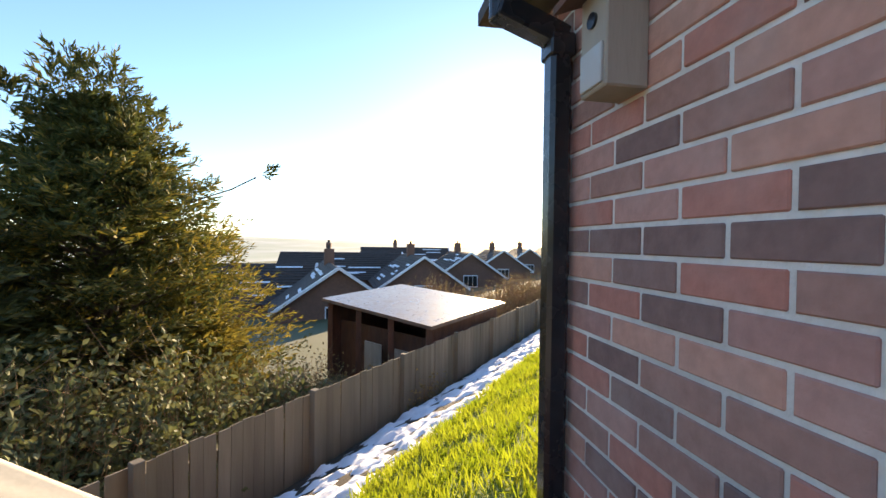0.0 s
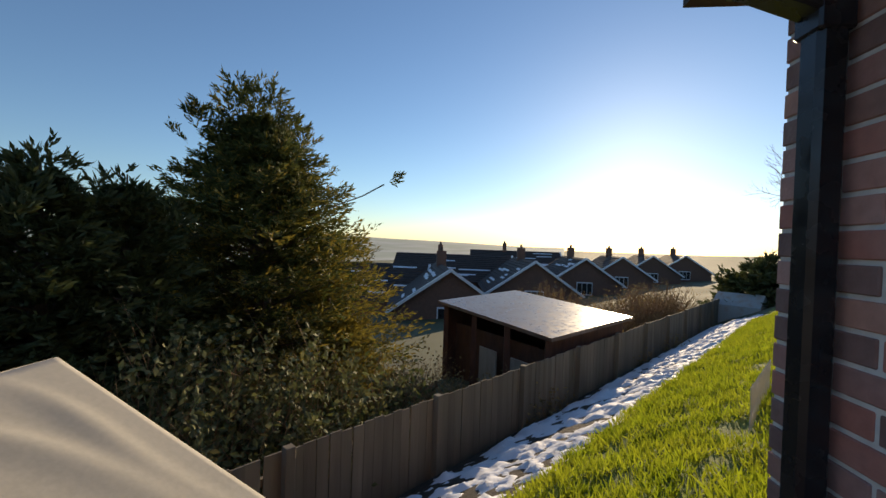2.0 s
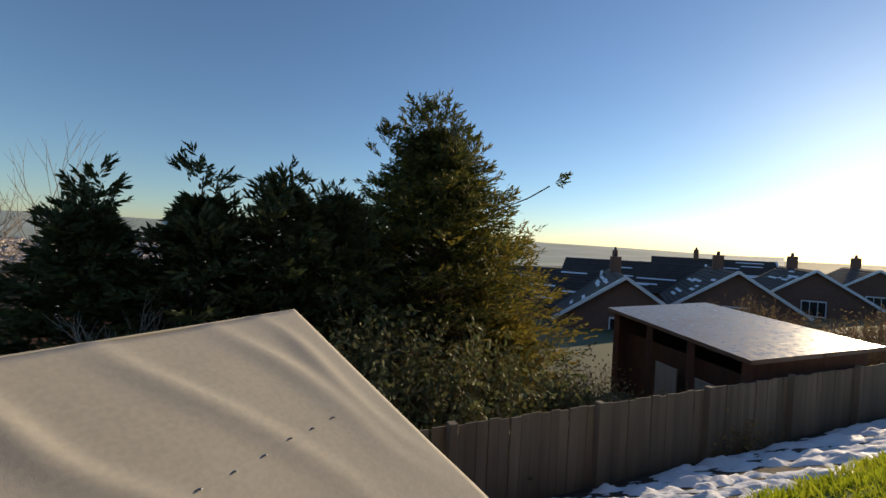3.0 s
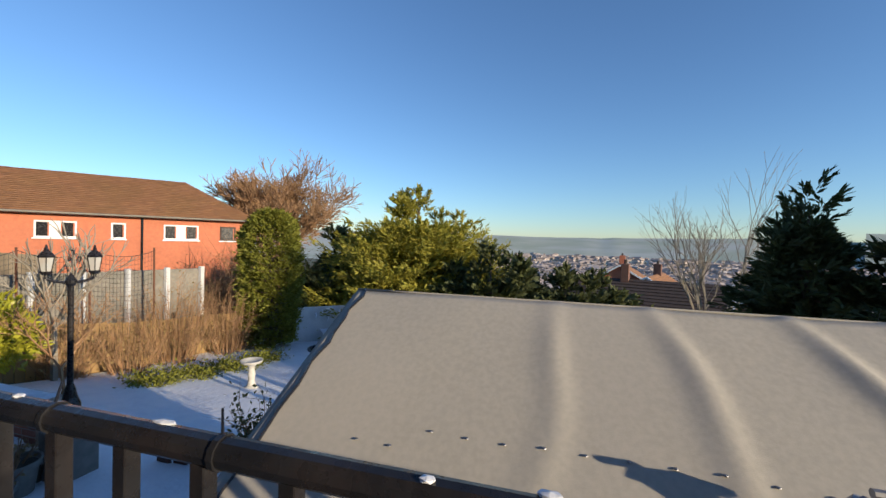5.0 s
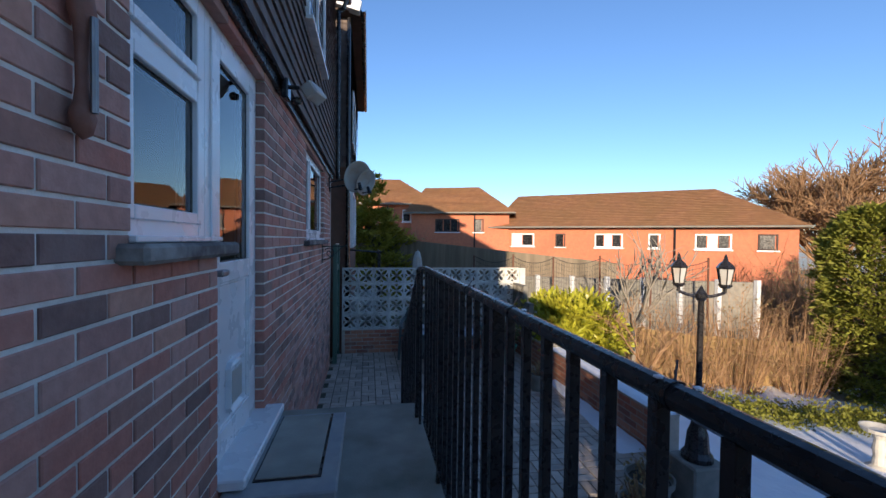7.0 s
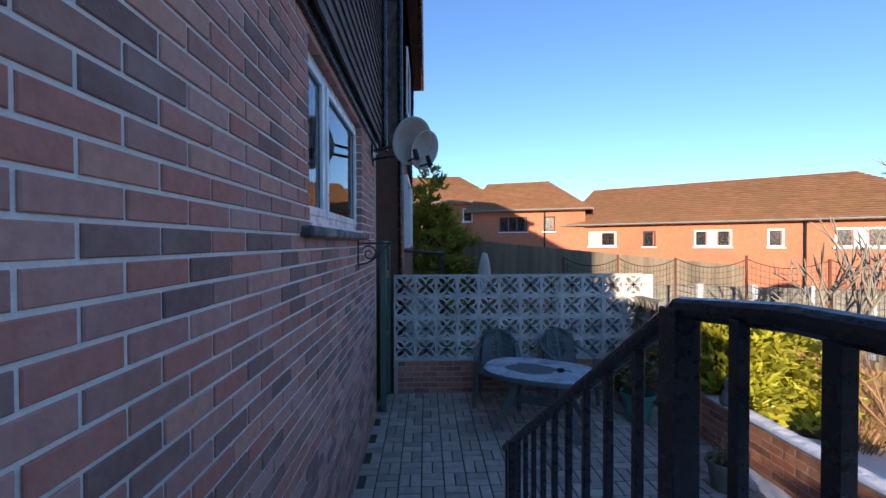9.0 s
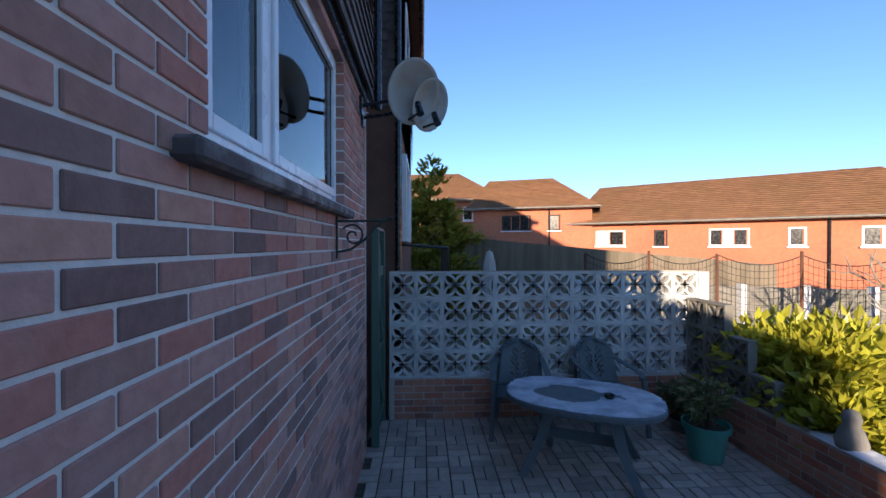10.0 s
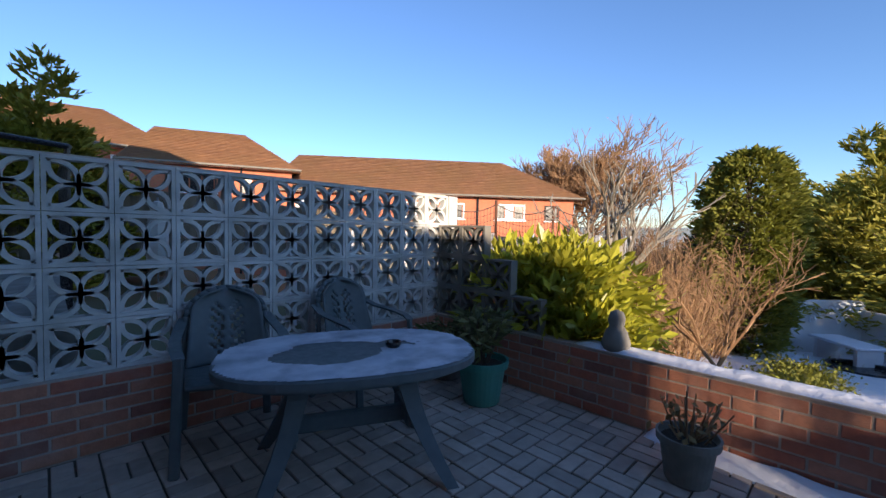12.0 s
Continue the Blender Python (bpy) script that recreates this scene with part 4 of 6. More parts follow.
def garden_chair():
    ch = empty("garden_chair", "dark green plastic garden chair with slotted back", "chair", "chairs by the table")
    n, m = 22, 26
    bm = bmesh.new()
    g = {}

    def P(u, v):
        wd = 0.235 * (1 - 0.18 * v) * (1 if v < 0.72 else math.sqrt(max(0.0, 1 - ((v - 0.72) / 0.29) ** 2)))
        return (u * wd, -0.23 - 0.13 * v + 0.07 * u * u - 0.02, 0.42 + 0.46 * v)
    for i in range(n):
        for j in range(m):
            u, v = -1 + 2 * (i + 0.5) / n, (j + 0.5) / m
            a = abs(u)
            if 0.06 < a < 0.55 and 0.12 < v < 0.8:
                w = (v - 0.55 * a) / 0.12
                if (w - math.floor(w)) < 0.40 and a < 0.48 - 0.25 * abs(v - 0.45):
                    continue
            q = []
            for di, dj in ((0, 0), (1, 0), (1, 1), (0, 1)):
                key = (i + di, j + dj)
                if key not in g:
                    g[key] = bm.verts.new(P(-1 + 2 * key[0] / n, key[1] / m))
                q.append(g[key])
            bm.faces.new(q)
    bk = part("backrest", bm, M_CHAIR, ch, smooth=True)
    sol = bk.modifiers.new("thick", "SOLIDIFY")
    sol.thickness = 0.012
    bm = bmesh.new()
    k = 10
    rows = [[bm.verts.new((-0.235 + 0.47 * i / k, -0.25 + 0.5 * j / k, 0.41 + 0.03 * (j / k) ** 2 + 0.02 * (2 * i / k - 1) ** 2)) for i in range(k + 1)] for j in range(k + 1)]
    for j in range(k):
        for i in range(k):
            bm.faces.new((rows[j][i], rows[j][i + 1], rows[j + 1][i + 1], rows[j + 1][i]))
    st = part("seat", bm, M_CHAIR, ch, smooth=True)
    sol = st.modifiers.new("thick", "SOLIDIFY")
    sol.thickness = 0.02
    rim = []
    for q in range(13):
        a = math.pi * q / 12
        rim.append((0.225 * math.cos(a), -0.36 - 0.03 * math.sin(a) + 0.06 * abs(math.cos(a)), 0.72 + 0.16 * math.sin(a)))
    part("back_rim", chain(bmesh.new(), [(0.235, -0.27, 0.42)] + rim + [(-0.235, -0.27, 0.42)], 0.018, 8), M_CHAIR, ch, smooth=True)
    for s in (1, -1):
        arm = [(s * 0.235, -0.33, 0.70), (s * 0.265, -0.2, 0.655), (s * 0.28, 0.0, 0.635), (s * 0.275, 0.14, 0.615), (s * 0.262, 0.2, 0.585)]
        bm = bmesh.new()
        prev = None
        for c in arm:
            ring = [bm.verts.new((c[0] + dx, c[1], c[2] + dz)) for dx, dz in ((-0.026, -0.008), (0.026, -0.008), (0.03, 0.008), (-0.03, 0.008))]
            if prev:
                for i in range(4):
                    bm.faces.new((prev[i], prev[(i + 1) % 4], ring[(i + 1) % 4], ring[i]))
            else:
                bm.faces.new(ring)
            prev = ring
        bm.faces.new(list(reversed(prev)))
        bmesh.ops.recalc_face_normals(bm, faces=bm.faces)
        part("armrest", bm, M_CHAIR, ch)
        for top, foot in (((s * 0.262, 0.19, 0.6), (s * 0.285, 0.26, 0.0)), ((s * 0.225, -0.24, 0.43), (s * 0.25, -0.33, 0.0))):
            bm = bmesh.new()
            bar = Vector(foot) - Vector(top)
            mm = Matrix.Translation((Vector(top) + Vector(foot)) / 2) @ bar.to_track_quat("Z", "Y").to_matrix().to_4x4()
            box(bm, -0.024, 0.024, -0.015, 0.015, -bar.length / 2, bar.length / 2, 0.006, mm)
            part("leg", bm, M_CHAIR, ch)
    return ch


c1 = garden_chair()
c1.matrix_basis = pose(-0.97, -9.60, PATIO, 0, 0, -12)
copy_thing(c1, pose(-1.93, -9.62, PATIO, 0, 0, 8))


def leaf_cloud(name, centres, normals, length, width, material, parent=None, seed=1, curl=0.25, loose=0.55):
    """Many small pointed leaves, each of two triangles folded along its rib."""
    rg = np.random.RandomState(seed)
    c = np.asarray(centres, float)
    n = len(c)
    d = np.asarray(normals, float) + rg.normal(0, loose, (n, 3))
    d /= np.linalg.norm(d, axis=1)[:, None] + 1e-9
    s = np.cross(d, rg.normal(0, 1, (n, 3)))
    s /= np.linalg.norm(s, axis=1)[:, None] + 1e-9
    up = np.cross(s, d)
    L = length * rg.uniform(0.6, 1.3, n)[:, None]
    W = width * rg.uniform(0.7, 1.2, n)[:, None]
    v = np.empty((n, 4, 3))
    v[:, 0] = c
    v[:, 1] = c + d * L * 0.5 + s * W + up * W * curl
    v[:, 2] = c + d * L
    v[:, 3] = c + d * L * 0.5 - s * W + up * W * curl
    me = bpy.data.meshes.new(name)
    o = np.arange(n)[:, None] * 4
    f = np.concatenate([o + [[0, 1, 2]], o + [[0, 2, 3]]], axis=1).reshape(-1, 3)
    me.from_pydata(v.reshape(-1, 3).tolist(), [], f.tolist())
    me.materials.append(material)
    ob = new(name, me)
    if parent is not None:
        ob.parent = parent
    ob["kind"] = "stuff"
    return ob


def pot(x, y, z, r, h, material, label, plant):
    e = empty("plant_pot", label, "plant pot", at=(x, y, z))
    part("pot", lathe(bmesh.new(), [(r * 0.68, 0), (r * 0.72, 0.01), (r * 0.92, h * 0.82), (r * 1.04, h * 0.84), (r * 1.06, h), (r * 0.97, h), (r * 0.92, h * 0.86), (0.0, h * 0.86)], 28), material, e, smooth=False)
    part("soil", lathe(bmesh.new(), [(r * 0.9, h * 0.86), (r * 0.5, h * 0.9), (0.0, h * 0.91)], 20), M_SOIL, e)
    rg = np.random.RandomState(int(abs(x * 100)))
    if plant == "evergreen":
        st = bmesh.new()
        cs, ns = [], []
        for k in range(26):
            a, b = rg.uniform(0, 6.28), rg.uniform(0.2, 1.1)
            tip = Vector((math.cos(a) * math.sin(b) * 0.28, math.sin(a) * math.sin(b) * 0.28, h + 0.08 + 0.34 * math.cos(b) * rg.uniform(0.6, 1)))
            tube(st, (0.3 * tip.x, 0.3 * tip.y, h * 0.88), tip, 0.006, 0.003, 5)
            for q in range(16):
                t = rg.uniform(0.35, 1.05)
                cs.append((tip.x * t, tip.y * t, h * 0.88 + (tip.z - h * 0.88) * t))
                ns.append((math.cos(a) + rg.normal(0, 0.5), math.sin(a) + rg.normal(0, 0.5), 0.3))
        part("stem_mass", st, M_BARK, e)["kind"] = "stuff"
        leaf_cloud("leaves", cs, ns, 0.12, 0.016, M_SHRUB, e, 3)
    else:
        st = bmesh.new()
        for k in range(26):
            a, b = rg.uniform(0, 6.28), rg.uniform(0.1, 0.9)
            tip = Vector((math.cos(a) * b * 0.22, math.sin(a) * b * 0.22, h + rg.uniform(0.02, 0.22)))
            tube(st, (0.4 * tip.x, 0.4 * tip.y, h * 0.88), tip, 0.006, 0.004, 5)
        part("dead_stalk_mass", st, M_TWIG, e)
        cs = [(rg.uniform(-0.15, 0.15), rg.uniform(-0.15, 0.15), h + rg.uniform(0.0, 0.18)) for k in range(60)]
        leaf_cloud("dead_leaves", cs, [(0, 0, -0.3)] * 60, 0.05, 0.015, M_DRYSHRUB, e, 5)
    return e


pot(-2.55, -9.0, PATIO, 0.19, 0.33, M_TURQ, "turquoise plastic pot with an evergreen shrub", "evergreen")
pot(-2.58, -7.62, PATIO, 0.145, 0.25, M_STONEPOT, "grey stone pot with withered stems", "dead")
pot(-2.72, -9.55, PATIO, 0.17, 0.14, M_STONEPOT, "low round grey bowl with a twiggy plant", "evergreen")
# stone squirrel-like lump becomes a plain weathered ornament
orn2 = empty("garden_ornament", "grey weathered stone ornament on the brick wall", "ornament", at=(-3.09, -8.22, -0.445))
part("body", lathe(bmesh.new(), [(0.0, 0), (0.09, 0.0), (0.1, 0.05), (0.075, 0.13), (0.05, 0.17), (0.06, 0.22), (0.045, 0.27), (0.0, 0.29)], 12), M_STONEPOT, orn2, smooth=True)

# laurel behind the return wall
lau = empty("laurel_bush", "variegated yellow green laurel bush behind the low wall", "bush", at=(-3.9, -9.2, ground_z(-3.9, -9.2)))
rg = np.random.RandomState(11)
cs, ns = [], []
blobs = [(-3.55, -9.35, -0.22, 0.58), (-3.9, -9.0, -0.25, 0.64), (-3.5, -8.85, -0.38, 0.5), (-4.3, -9.3, -0.22, 0.6), (-4.2, -8.8, -0.4, 0.55), (-3.65, -9.0, -0.08, 0.4), (-3.4, -8.55, -0.5, 0.36)]
for bx, by, bz, r in blobs:
    for k in range(900):
        d = rg.normal(0, 1, 3)
        d /= np.linalg.norm(d)
        q = r * rg.uniform(0.6, 1.0) * (1 + 0.15 * math.sin(9 * d[0] + 7 * d[1]))
        p = np.array([bx, by, bz]) + d * q * np.array([1, 1, 0.85])
        if p[0] > -3.24 and p[2] < -0.55 or p[0] > -3.05:
            continue
        cs.append(p - np.array([-3.9, -9.2, lau.location.z]))
        ns.append(d + np.array([0.2, 0.3, 0.3]))
leaf_cloud("leaves", cs, ns, 0.16, 0.036, M_LAUREL, lau, 2, 0.35)
st = bmesh.new()
for bx, by, bz, r in blobs:
    tube(st, (0.1 * (bx + 3.9), 0.1 * (by + 9.2), 0), (bx + 3.9, by + 9.2, bz - lau.location.z), 0.02, 0.01, 6)
part("stem_mass", st, M_BARK, lau)["kind"] = "stuff"

# snow drift at the foot of the low wall
vs, fs = [], []
for i in range(61):
    for j in range(7):
        y = -7.95 + 2.2 * i / 60
        x = -2.985 + (0.10 + 0.22 * i / 60) * j / 6
        e_ = 0.0 if j == 6 or i in (0, 60) else 0.03 * (1 - j / 6) + 0.014 + 0.012 * noise.noise((x * 9, y * 6, 0))
        vs.append((x, y, PATIO + e_ - (0.01 if j == 6 else 0)))
for i in range(60):
    for j in range(6):
        o = i * 7 + j
        fs.append((o, o + 1, o + 8, o + 7))
tagged(raw("snow_drift", vs, fs, M_SNOW, None, True), "narrow snow drift at the foot of the low wall", "snow", kind="structure")

# ---- felted shed beside the walkway ----
shed = empty("felted_shed", "timber shed with wrinkled grey felt roof", "shed", at=(0, 0, 0))
SY0, SY1, RIDX, RIDZ, EAX, EAZ = -1.13, 1.52, -1.50, 1.155, -0.57, 0.64


def felt_z(x, y, front):
    t = (x - RIDX) / (EAX - RIDX)
    z = RIDZ + (EAZ - RIDZ) * abs(t)
    w = 0.0
    if front:
        # long soft folds running down from the ridge towards the near end
        for y0, amp, wid, slant in ((1.15, 0.014, 0.06, 0.35), (0.82, 0.013, 0.055, 0.45), (0.50, 0.016, 0.05, 0.5), (0.22, 0.020, 0.045, 0.45), (-0.10, 0.014, 0.05, 0.15), (-0.36, 0.009, 0.05, -0.12), (1.32, 0.012, 0.05, 0.2)):
            d = y - (y0 + slant * t * (1 if t > 0 else 0) + 0.03 * math.sin(7 * t + y0 * 5) + 0.02 * noise.noise((t * 4, y0 * 9, 0)))
            wid = wid * (0.55 if d > 0 else 0.95)
            w += amp * math.exp(-(d / wid) ** 2) * max(0.0, min(1, 1.25 - 1.25 * t)) * min(1, 0.35 + 3 * t)
        w += 0.006 * noise.noise((x * 3, y * 3, 0))
    return z + w


def felt(front):
    xs = np.linspace(RIDX, EAX if front else 2 * RIDX - EAX, 40)
    ys = np.linspace(SY0, SY1, 150 if front else 12)
    verts = [(x, y, felt_z(x, y, front)) for y in ys for x in xs]
    nx = len(xs)
    faces = [(j * nx + i, j * nx + i + 1, (j + 1) * nx + i + 1, (j + 1) * nx + i) for j in range(len(ys) - 1) for i in range(nx - 1)]
    ob = raw("roof_felt", verts, faces, M_FELT, shed, True)
    so = ob.modifiers.new("thick", "SOLIDIFY")
    so.thickness, so.offset = 0.006, -1
    return ob


felt(True)
felt(False)
for yy in (SY0, SY1):
    part("gable", prism(bmesh.new(), [(EAX - 0.06, -1.5), (EAX - 0.06, EAZ + 0.0), (RIDX, RIDZ - 0.03), (2 * RIDX - EAX + 0.06, EAZ), (2 * RIDX - EAX + 0.06, -1.5)], yy - 0.02 + (0.08 if yy < 0 else -0.06), yy + (0.08 if yy < 0 else -0.06)), M_SHEDWOOD, shed)
    for x0, x1 in ((RIDX, EAX), (RIDX, 2 * RIDX - EAX)):
        part("verge_board", bar_between(bmesh.new(), (x0, yy, RIDZ - 0.022), (x1, yy, EAZ - 0.022), 0.013), M_WOODOLD if yy < 0 else M_METAL, shed)
part("side_wall", B(EAX - 0.08, EAX - 0.06, SY0 + 0.06, SY1 - 0.06, -1.5, EAZ - 0.02), M_SHEDWOOD, shed)
part("side_wall", B(2 * RIDX - EAX + 0.06, 2 * RIDX - EAX + 0.08, SY0 + 0.06, SY1 - 0.06, -2.0, EAZ - 0.02), M_SHEDWOOD, shed)
nail = bmesh.new()
bmesh.ops.create_icosphere(nail, subdivisions=1, radius=1.0, matrix=Matrix.Diagonal((0.006, 0.006, 0.002, 1)))
nail = mesh_of("nail", nail, M_METAL)
k = 0
yy = SY0 + 0.28
while yy < SY1 - 0.2:
    xx = -1.02 + 0.004 * math.sin(9 * yy) + (0.05 if yy < -0.7 else 0)
    piece("nail", nail, shed, pose(xx, yy, felt_z(xx, yy, True) + 0.003))
    yy += 0.088
cw = [(RIDX + 0.98 * k / 26, SY0 + 0.035 + 0.018 * noise.noise((k * 0.5, 0, 0)), 0) for k in range(27)]
part("loose_cable", chain(bmesh.new(), [(a, b, felt_z(a, b, True) + 0.006) for a, b, _ in cw], 0.0035, 5), M_PLASTIC_BLK, shed, "black cable along the verge")["kind"] = "stuff"
tapf = empty("tap_fitting", "pale weathered tap on a short pipe over the shed roof", "tap", at=(-0.88, 0.12, felt_z(-0.88, 0.12, True)))
part("pipe", chain(bmesh.new(), [(0.06, 0.05, -0.03), (0.03, 0.02, 0.05), (0.0, 0.0, 0.09)], 0.017, 10), M_STONE, tapf)
part("body", lathe(bmesh.new(), [(0.0, 0), (0.02, 0.005), (0.026, 0.03), (0.02, 0.055), (0.026, 0.065), (0.0, 0.08)], 12, (-0.005, 0.0, 0.08)), M_STONE, tapf)
part("spout", chain(bmesh.new(), [(0, 0, 0.12), (-0.04, -0.02, 0.13), (-0.055, -0.03, 0.105)], 0.012, 8), M_METAL, tapf)
part("handle", chain(bmesh.new(), [(0.0, -0.03, 0.165), (0.0, 0.03, 0.165)], 0.008, 8), M_METAL, tapf)

# corrugated lean-to below the shed's gable
lean = empty("corrugated_sheet", "pale corrugated plastic sheet beside the shed", "roof sheet", at=(0, 0, 0))
vv, ff = [], []
for i in range(81):
    u = i / 80
    for j in range(2):
        vv.append((-0.55 - 0.9 * u, SY0 - 0.05 - 0.55 * j, 0.30 - 0.25 * j + 0.02 * math.cos(u * 60)))
for i in range(80):
    ff.append((2 * i, 2 * i + 1, 2 * i + 3, 2 * i + 2))
raw("sheet", vv, ff, M_DISH, lean, True)
part("prop", B(-0.6, -0.56, SY0 - 0.6, SY0 - 0.56, -1.2, 0.05), M_SHEDWOOD, lean)
part("prop", B(-1.44, -1.40, SY0 - 0.6, SY0 - 0.56, -1.2, 0.05), M_SHEDWOOD, lean)

# ---- garden ----


def at_ground(x, y, dz=0.0):
    return (x, y, ground_z(x, y) + dz)


lp = empty("garden_lamp", "black cast double lantern lamp post on stone plinth", "lamp", at=at_ground(-2.99, -5.09))
part("plinth", B(-0.17, 0.17, -0.17, 0.17, -0.02, 0.52, 0.015), M_STONEPOT, lp)
part("base", lathe(bmesh.new(), [(0.13, 0.52), (0.13, 0.56), (0.1, 0.6), (0.085, 0.75), (0.06, 0.82), (0.045, 0.9), (0.03, 0.95)], 14), M_BLACK, lp)
part("column", tube(bmesh.new(), (0, 0, 0.9), (0, 0, 1.98), 0.027, 0.024, 12), M_BLACK, lp)
part("collar", lathe(bmesh.new(), [(0.03, 1.94), (0.05, 1.97), (0.05, 2.0), (0.03, 2.03), (0.0, 2.08)], 12), M_BLACK, lp)
M_LANT = glass("lantern_glass", (0.9, 0.9, 0.88), 0.25)
for s in (1, -1):
    ax, ay = s * -0.155, s * 0.09
    part("bracket_arm", chain(bmesh.new(), [(0, 0, 1.97), (ax * 0.6, ay * 0.6, 1.99), (ax, ay, 2.02), (ax, ay, 2.07)], 0.014, 8), M_BLACK, lp)
    ln = part("lantern", lathe(bmesh.new(), [(0.035, 2.06), (0.055, 2.08), (0.055, 2.095), (0.0, 2.096)], 6, (ax, ay, 0)), M_BLACK, lp)
    part("cap", lathe(bmesh.new(), [(0.07, 2.23), (0.075, 2.242), (0.05, 2.275), (0.022, 2.30), (0.014, 2.33), (0.009, 2.35), (0.0, 2.36)], 6, (ax, ay, 0)), M_BLACK, ln)
    # opaque panes: the pale reflection on the glass is put into their colour
    part("glass_panes", lathe(bmesh.new(), [(0.04, 2.09), (0.062, 2.232)], 6, (ax, ay, 0)), M_DISH, ln, "opaque pale lantern panes, glass reflection put into the colour")
    for k in range(6):
        a = math.pi * k / 3
        part("glazing_bar", tube(bmesh.new(), (ax + 0.042 * math.cos(a), ay + 0.042 * math.sin(a), 2.09), (ax + 0.066 * math.cos(a), ay + 0.066 * math.sin(a), 2.235), 0.0045, 0.0045, 5), M_BLACK, ln)

bath = empty("bird_bath", "pale stone bird bath standing in snow", "bird bath", at=at_ground(-6.75, -6.15))
part("pedestal", lathe(bmesh.new(), [(0.14, 0), (0.14, 0.05), (0.08, 0.09), (0.06, 0.2), (0.075, 0.3), (0.055, 0.42), (0.09, 0.5)], 14), M_STONE, bath)
part("bowl", lathe(bmesh.new(), [(0.07, 0.48), (0.19, 0.53), (0.21, 0.58), (0.19, 0.58), (0.1, 0.545), (0.0, 0.54)], 18), M_STONE, bath)

# golden back fence of the garden, with planks
gf = empty("garden_fence", "sunlit golden boarded garden fence", "fence", kind="structure")
gb = mesh_of("board", B(-0.07, 0.07, -0.01, 0.01, 0, 1.05, 0.002), M_YFENCE)
for k in range(38):
    x = -4.6 - 0.148 * k
    y = -9.75 + 0.012 * k
    piece("board", gb, gf, pose(x, y, ground_z(x, y) - 0.02 + rnd.uniform(-0.01, 0.01), 0, 0, rnd.uniform(-2, 2)))
for k in range(4):
    x = -4.7 - 1.75 * k
    part("post", B(x - 0.04, x + 0.04, -9.86, -9.78, ground_z(x, -9.8) - 0.1, ground_z(x, -9.8) + 1.12), M_FENCE, gf)

# white painted corner walls with bench and low table
ww = empty("white_wall", "white painted low garden walls in a corner", "wall", kind="structure")


def wall_run(p0, p1, z0, z1, th, material, parent, name="wall"):
    p0, p1 = Vector((*p0, 0)), Vector((*p1, 0))
    d = p1 - p0
    mm = Matrix.Translation(((p0.x + p1.x) / 2, (p0.y + p1.y) / 2, 0)) @ Matrix.Rotation(math.atan2(d.y, d.x), 4, "Z")
    return part(name, box(bmesh.new(), -d.length / 2, d.length / 2, -th / 2, th / 2, z0, z1, 0.01, mm), material, parent)


wall_run((-11.3, -8.6), (-12.9, -6.9), -2.6, -0.95, 0.15, M_WWALL, ww)
wall_run((-12.9, -6.9), (-10.4, -4.6), -2.6, -1.15, 0.15, M_WWALL, ww)
wall_run((-10.9, -8.9), (-11.3, -8.6), -2.6, -0.45, 0.3, M_STONEPOT, ww, "pier")
for k in range(7):
    p = Vector((-11.75 - 0.13 * k, -8.02 + 0.14 * k, -1.22 + 0.12 * math.sin(k * 2.2)))
    bm = bmesh.new()
    scroll = [p + Vector((0.05 * math.cos(a * 0.7) * 1.0 + 0.09, 0.05 * math.cos(a * 0.7) + 0.09, 0.09 * math.sin(a * 0.7))) for a in range(7)]
    chain(bm, scroll, 0.02, 5)
    part("scroll_ornament", bm, M_SNOW, ww, "white scroll ornament")
wt = empty("garden_side_table", "white snow topped low garden table", "table", at=at_ground(-11.3, -7.1), rz=40)
part("top", B(-0.55, 0.55, -0.3, 0.3, 0.42, 0.47, 0.01), M_SNOW, wt)
for sx in (-0.45, 0.45):
    part("leg", B(sx - 0.04, sx + 0.04, -0.22, 0.22, 0, 0.42), M_WWALL, wt)
gb2 = empty("garden_bench", "dark slatted bench by the white wall with snow", "bench", at=at_ground(-11.1, -5.5), rz=42)
part("seat", B(-0.8, 0.8, -0.2, 0.2, 0.38, 0.43, 0.01), M_SHEDWOOD, gb2)
part("snow", B(-0.78, 0.78, -0.18, 0.18, 0.43, 0.46, 0.01), M_SNOW, gb2)
for sx in (-0.65, 0.65):
    part("leg", B(sx - 0.05, sx + 0.05, -0.17, 0.17, 0, 0.38), M_SHEDWOOD, gb2)
pt = empty("pillar_table", "brown pillar bird table topped with snow", "bird table", at=at_ground(-8.15, -4.0), rz=20)
part("pillar", B(-0.16, 0.16, -0.16, 0.16, 0, 0.62, 0.02), M_SHEDWOOD, pt)
part("top", B(-0.36, 0.36, -0.28, 0.28, 0.62, 0.68, 0.01), M_STONEPOT, pt)
part("snow", B(-0.34, 0.34, -0.26, 0.26, 0.68, 0.73, 0.015), M_SNOW, pt)
pond = empty("pond_rim", "dark round water tub sunk in the snow", "pond", at=at_ground(-10.6, -6.9, 0.03))
part("rim", lathe(bmesh.new(), [(0.5, 0.0), (0.5, 0.08), (0.42, 0.08), (0.42, 0.02), (0.0, 0.02)], 20), M_PLASTIC_BLK, pond)

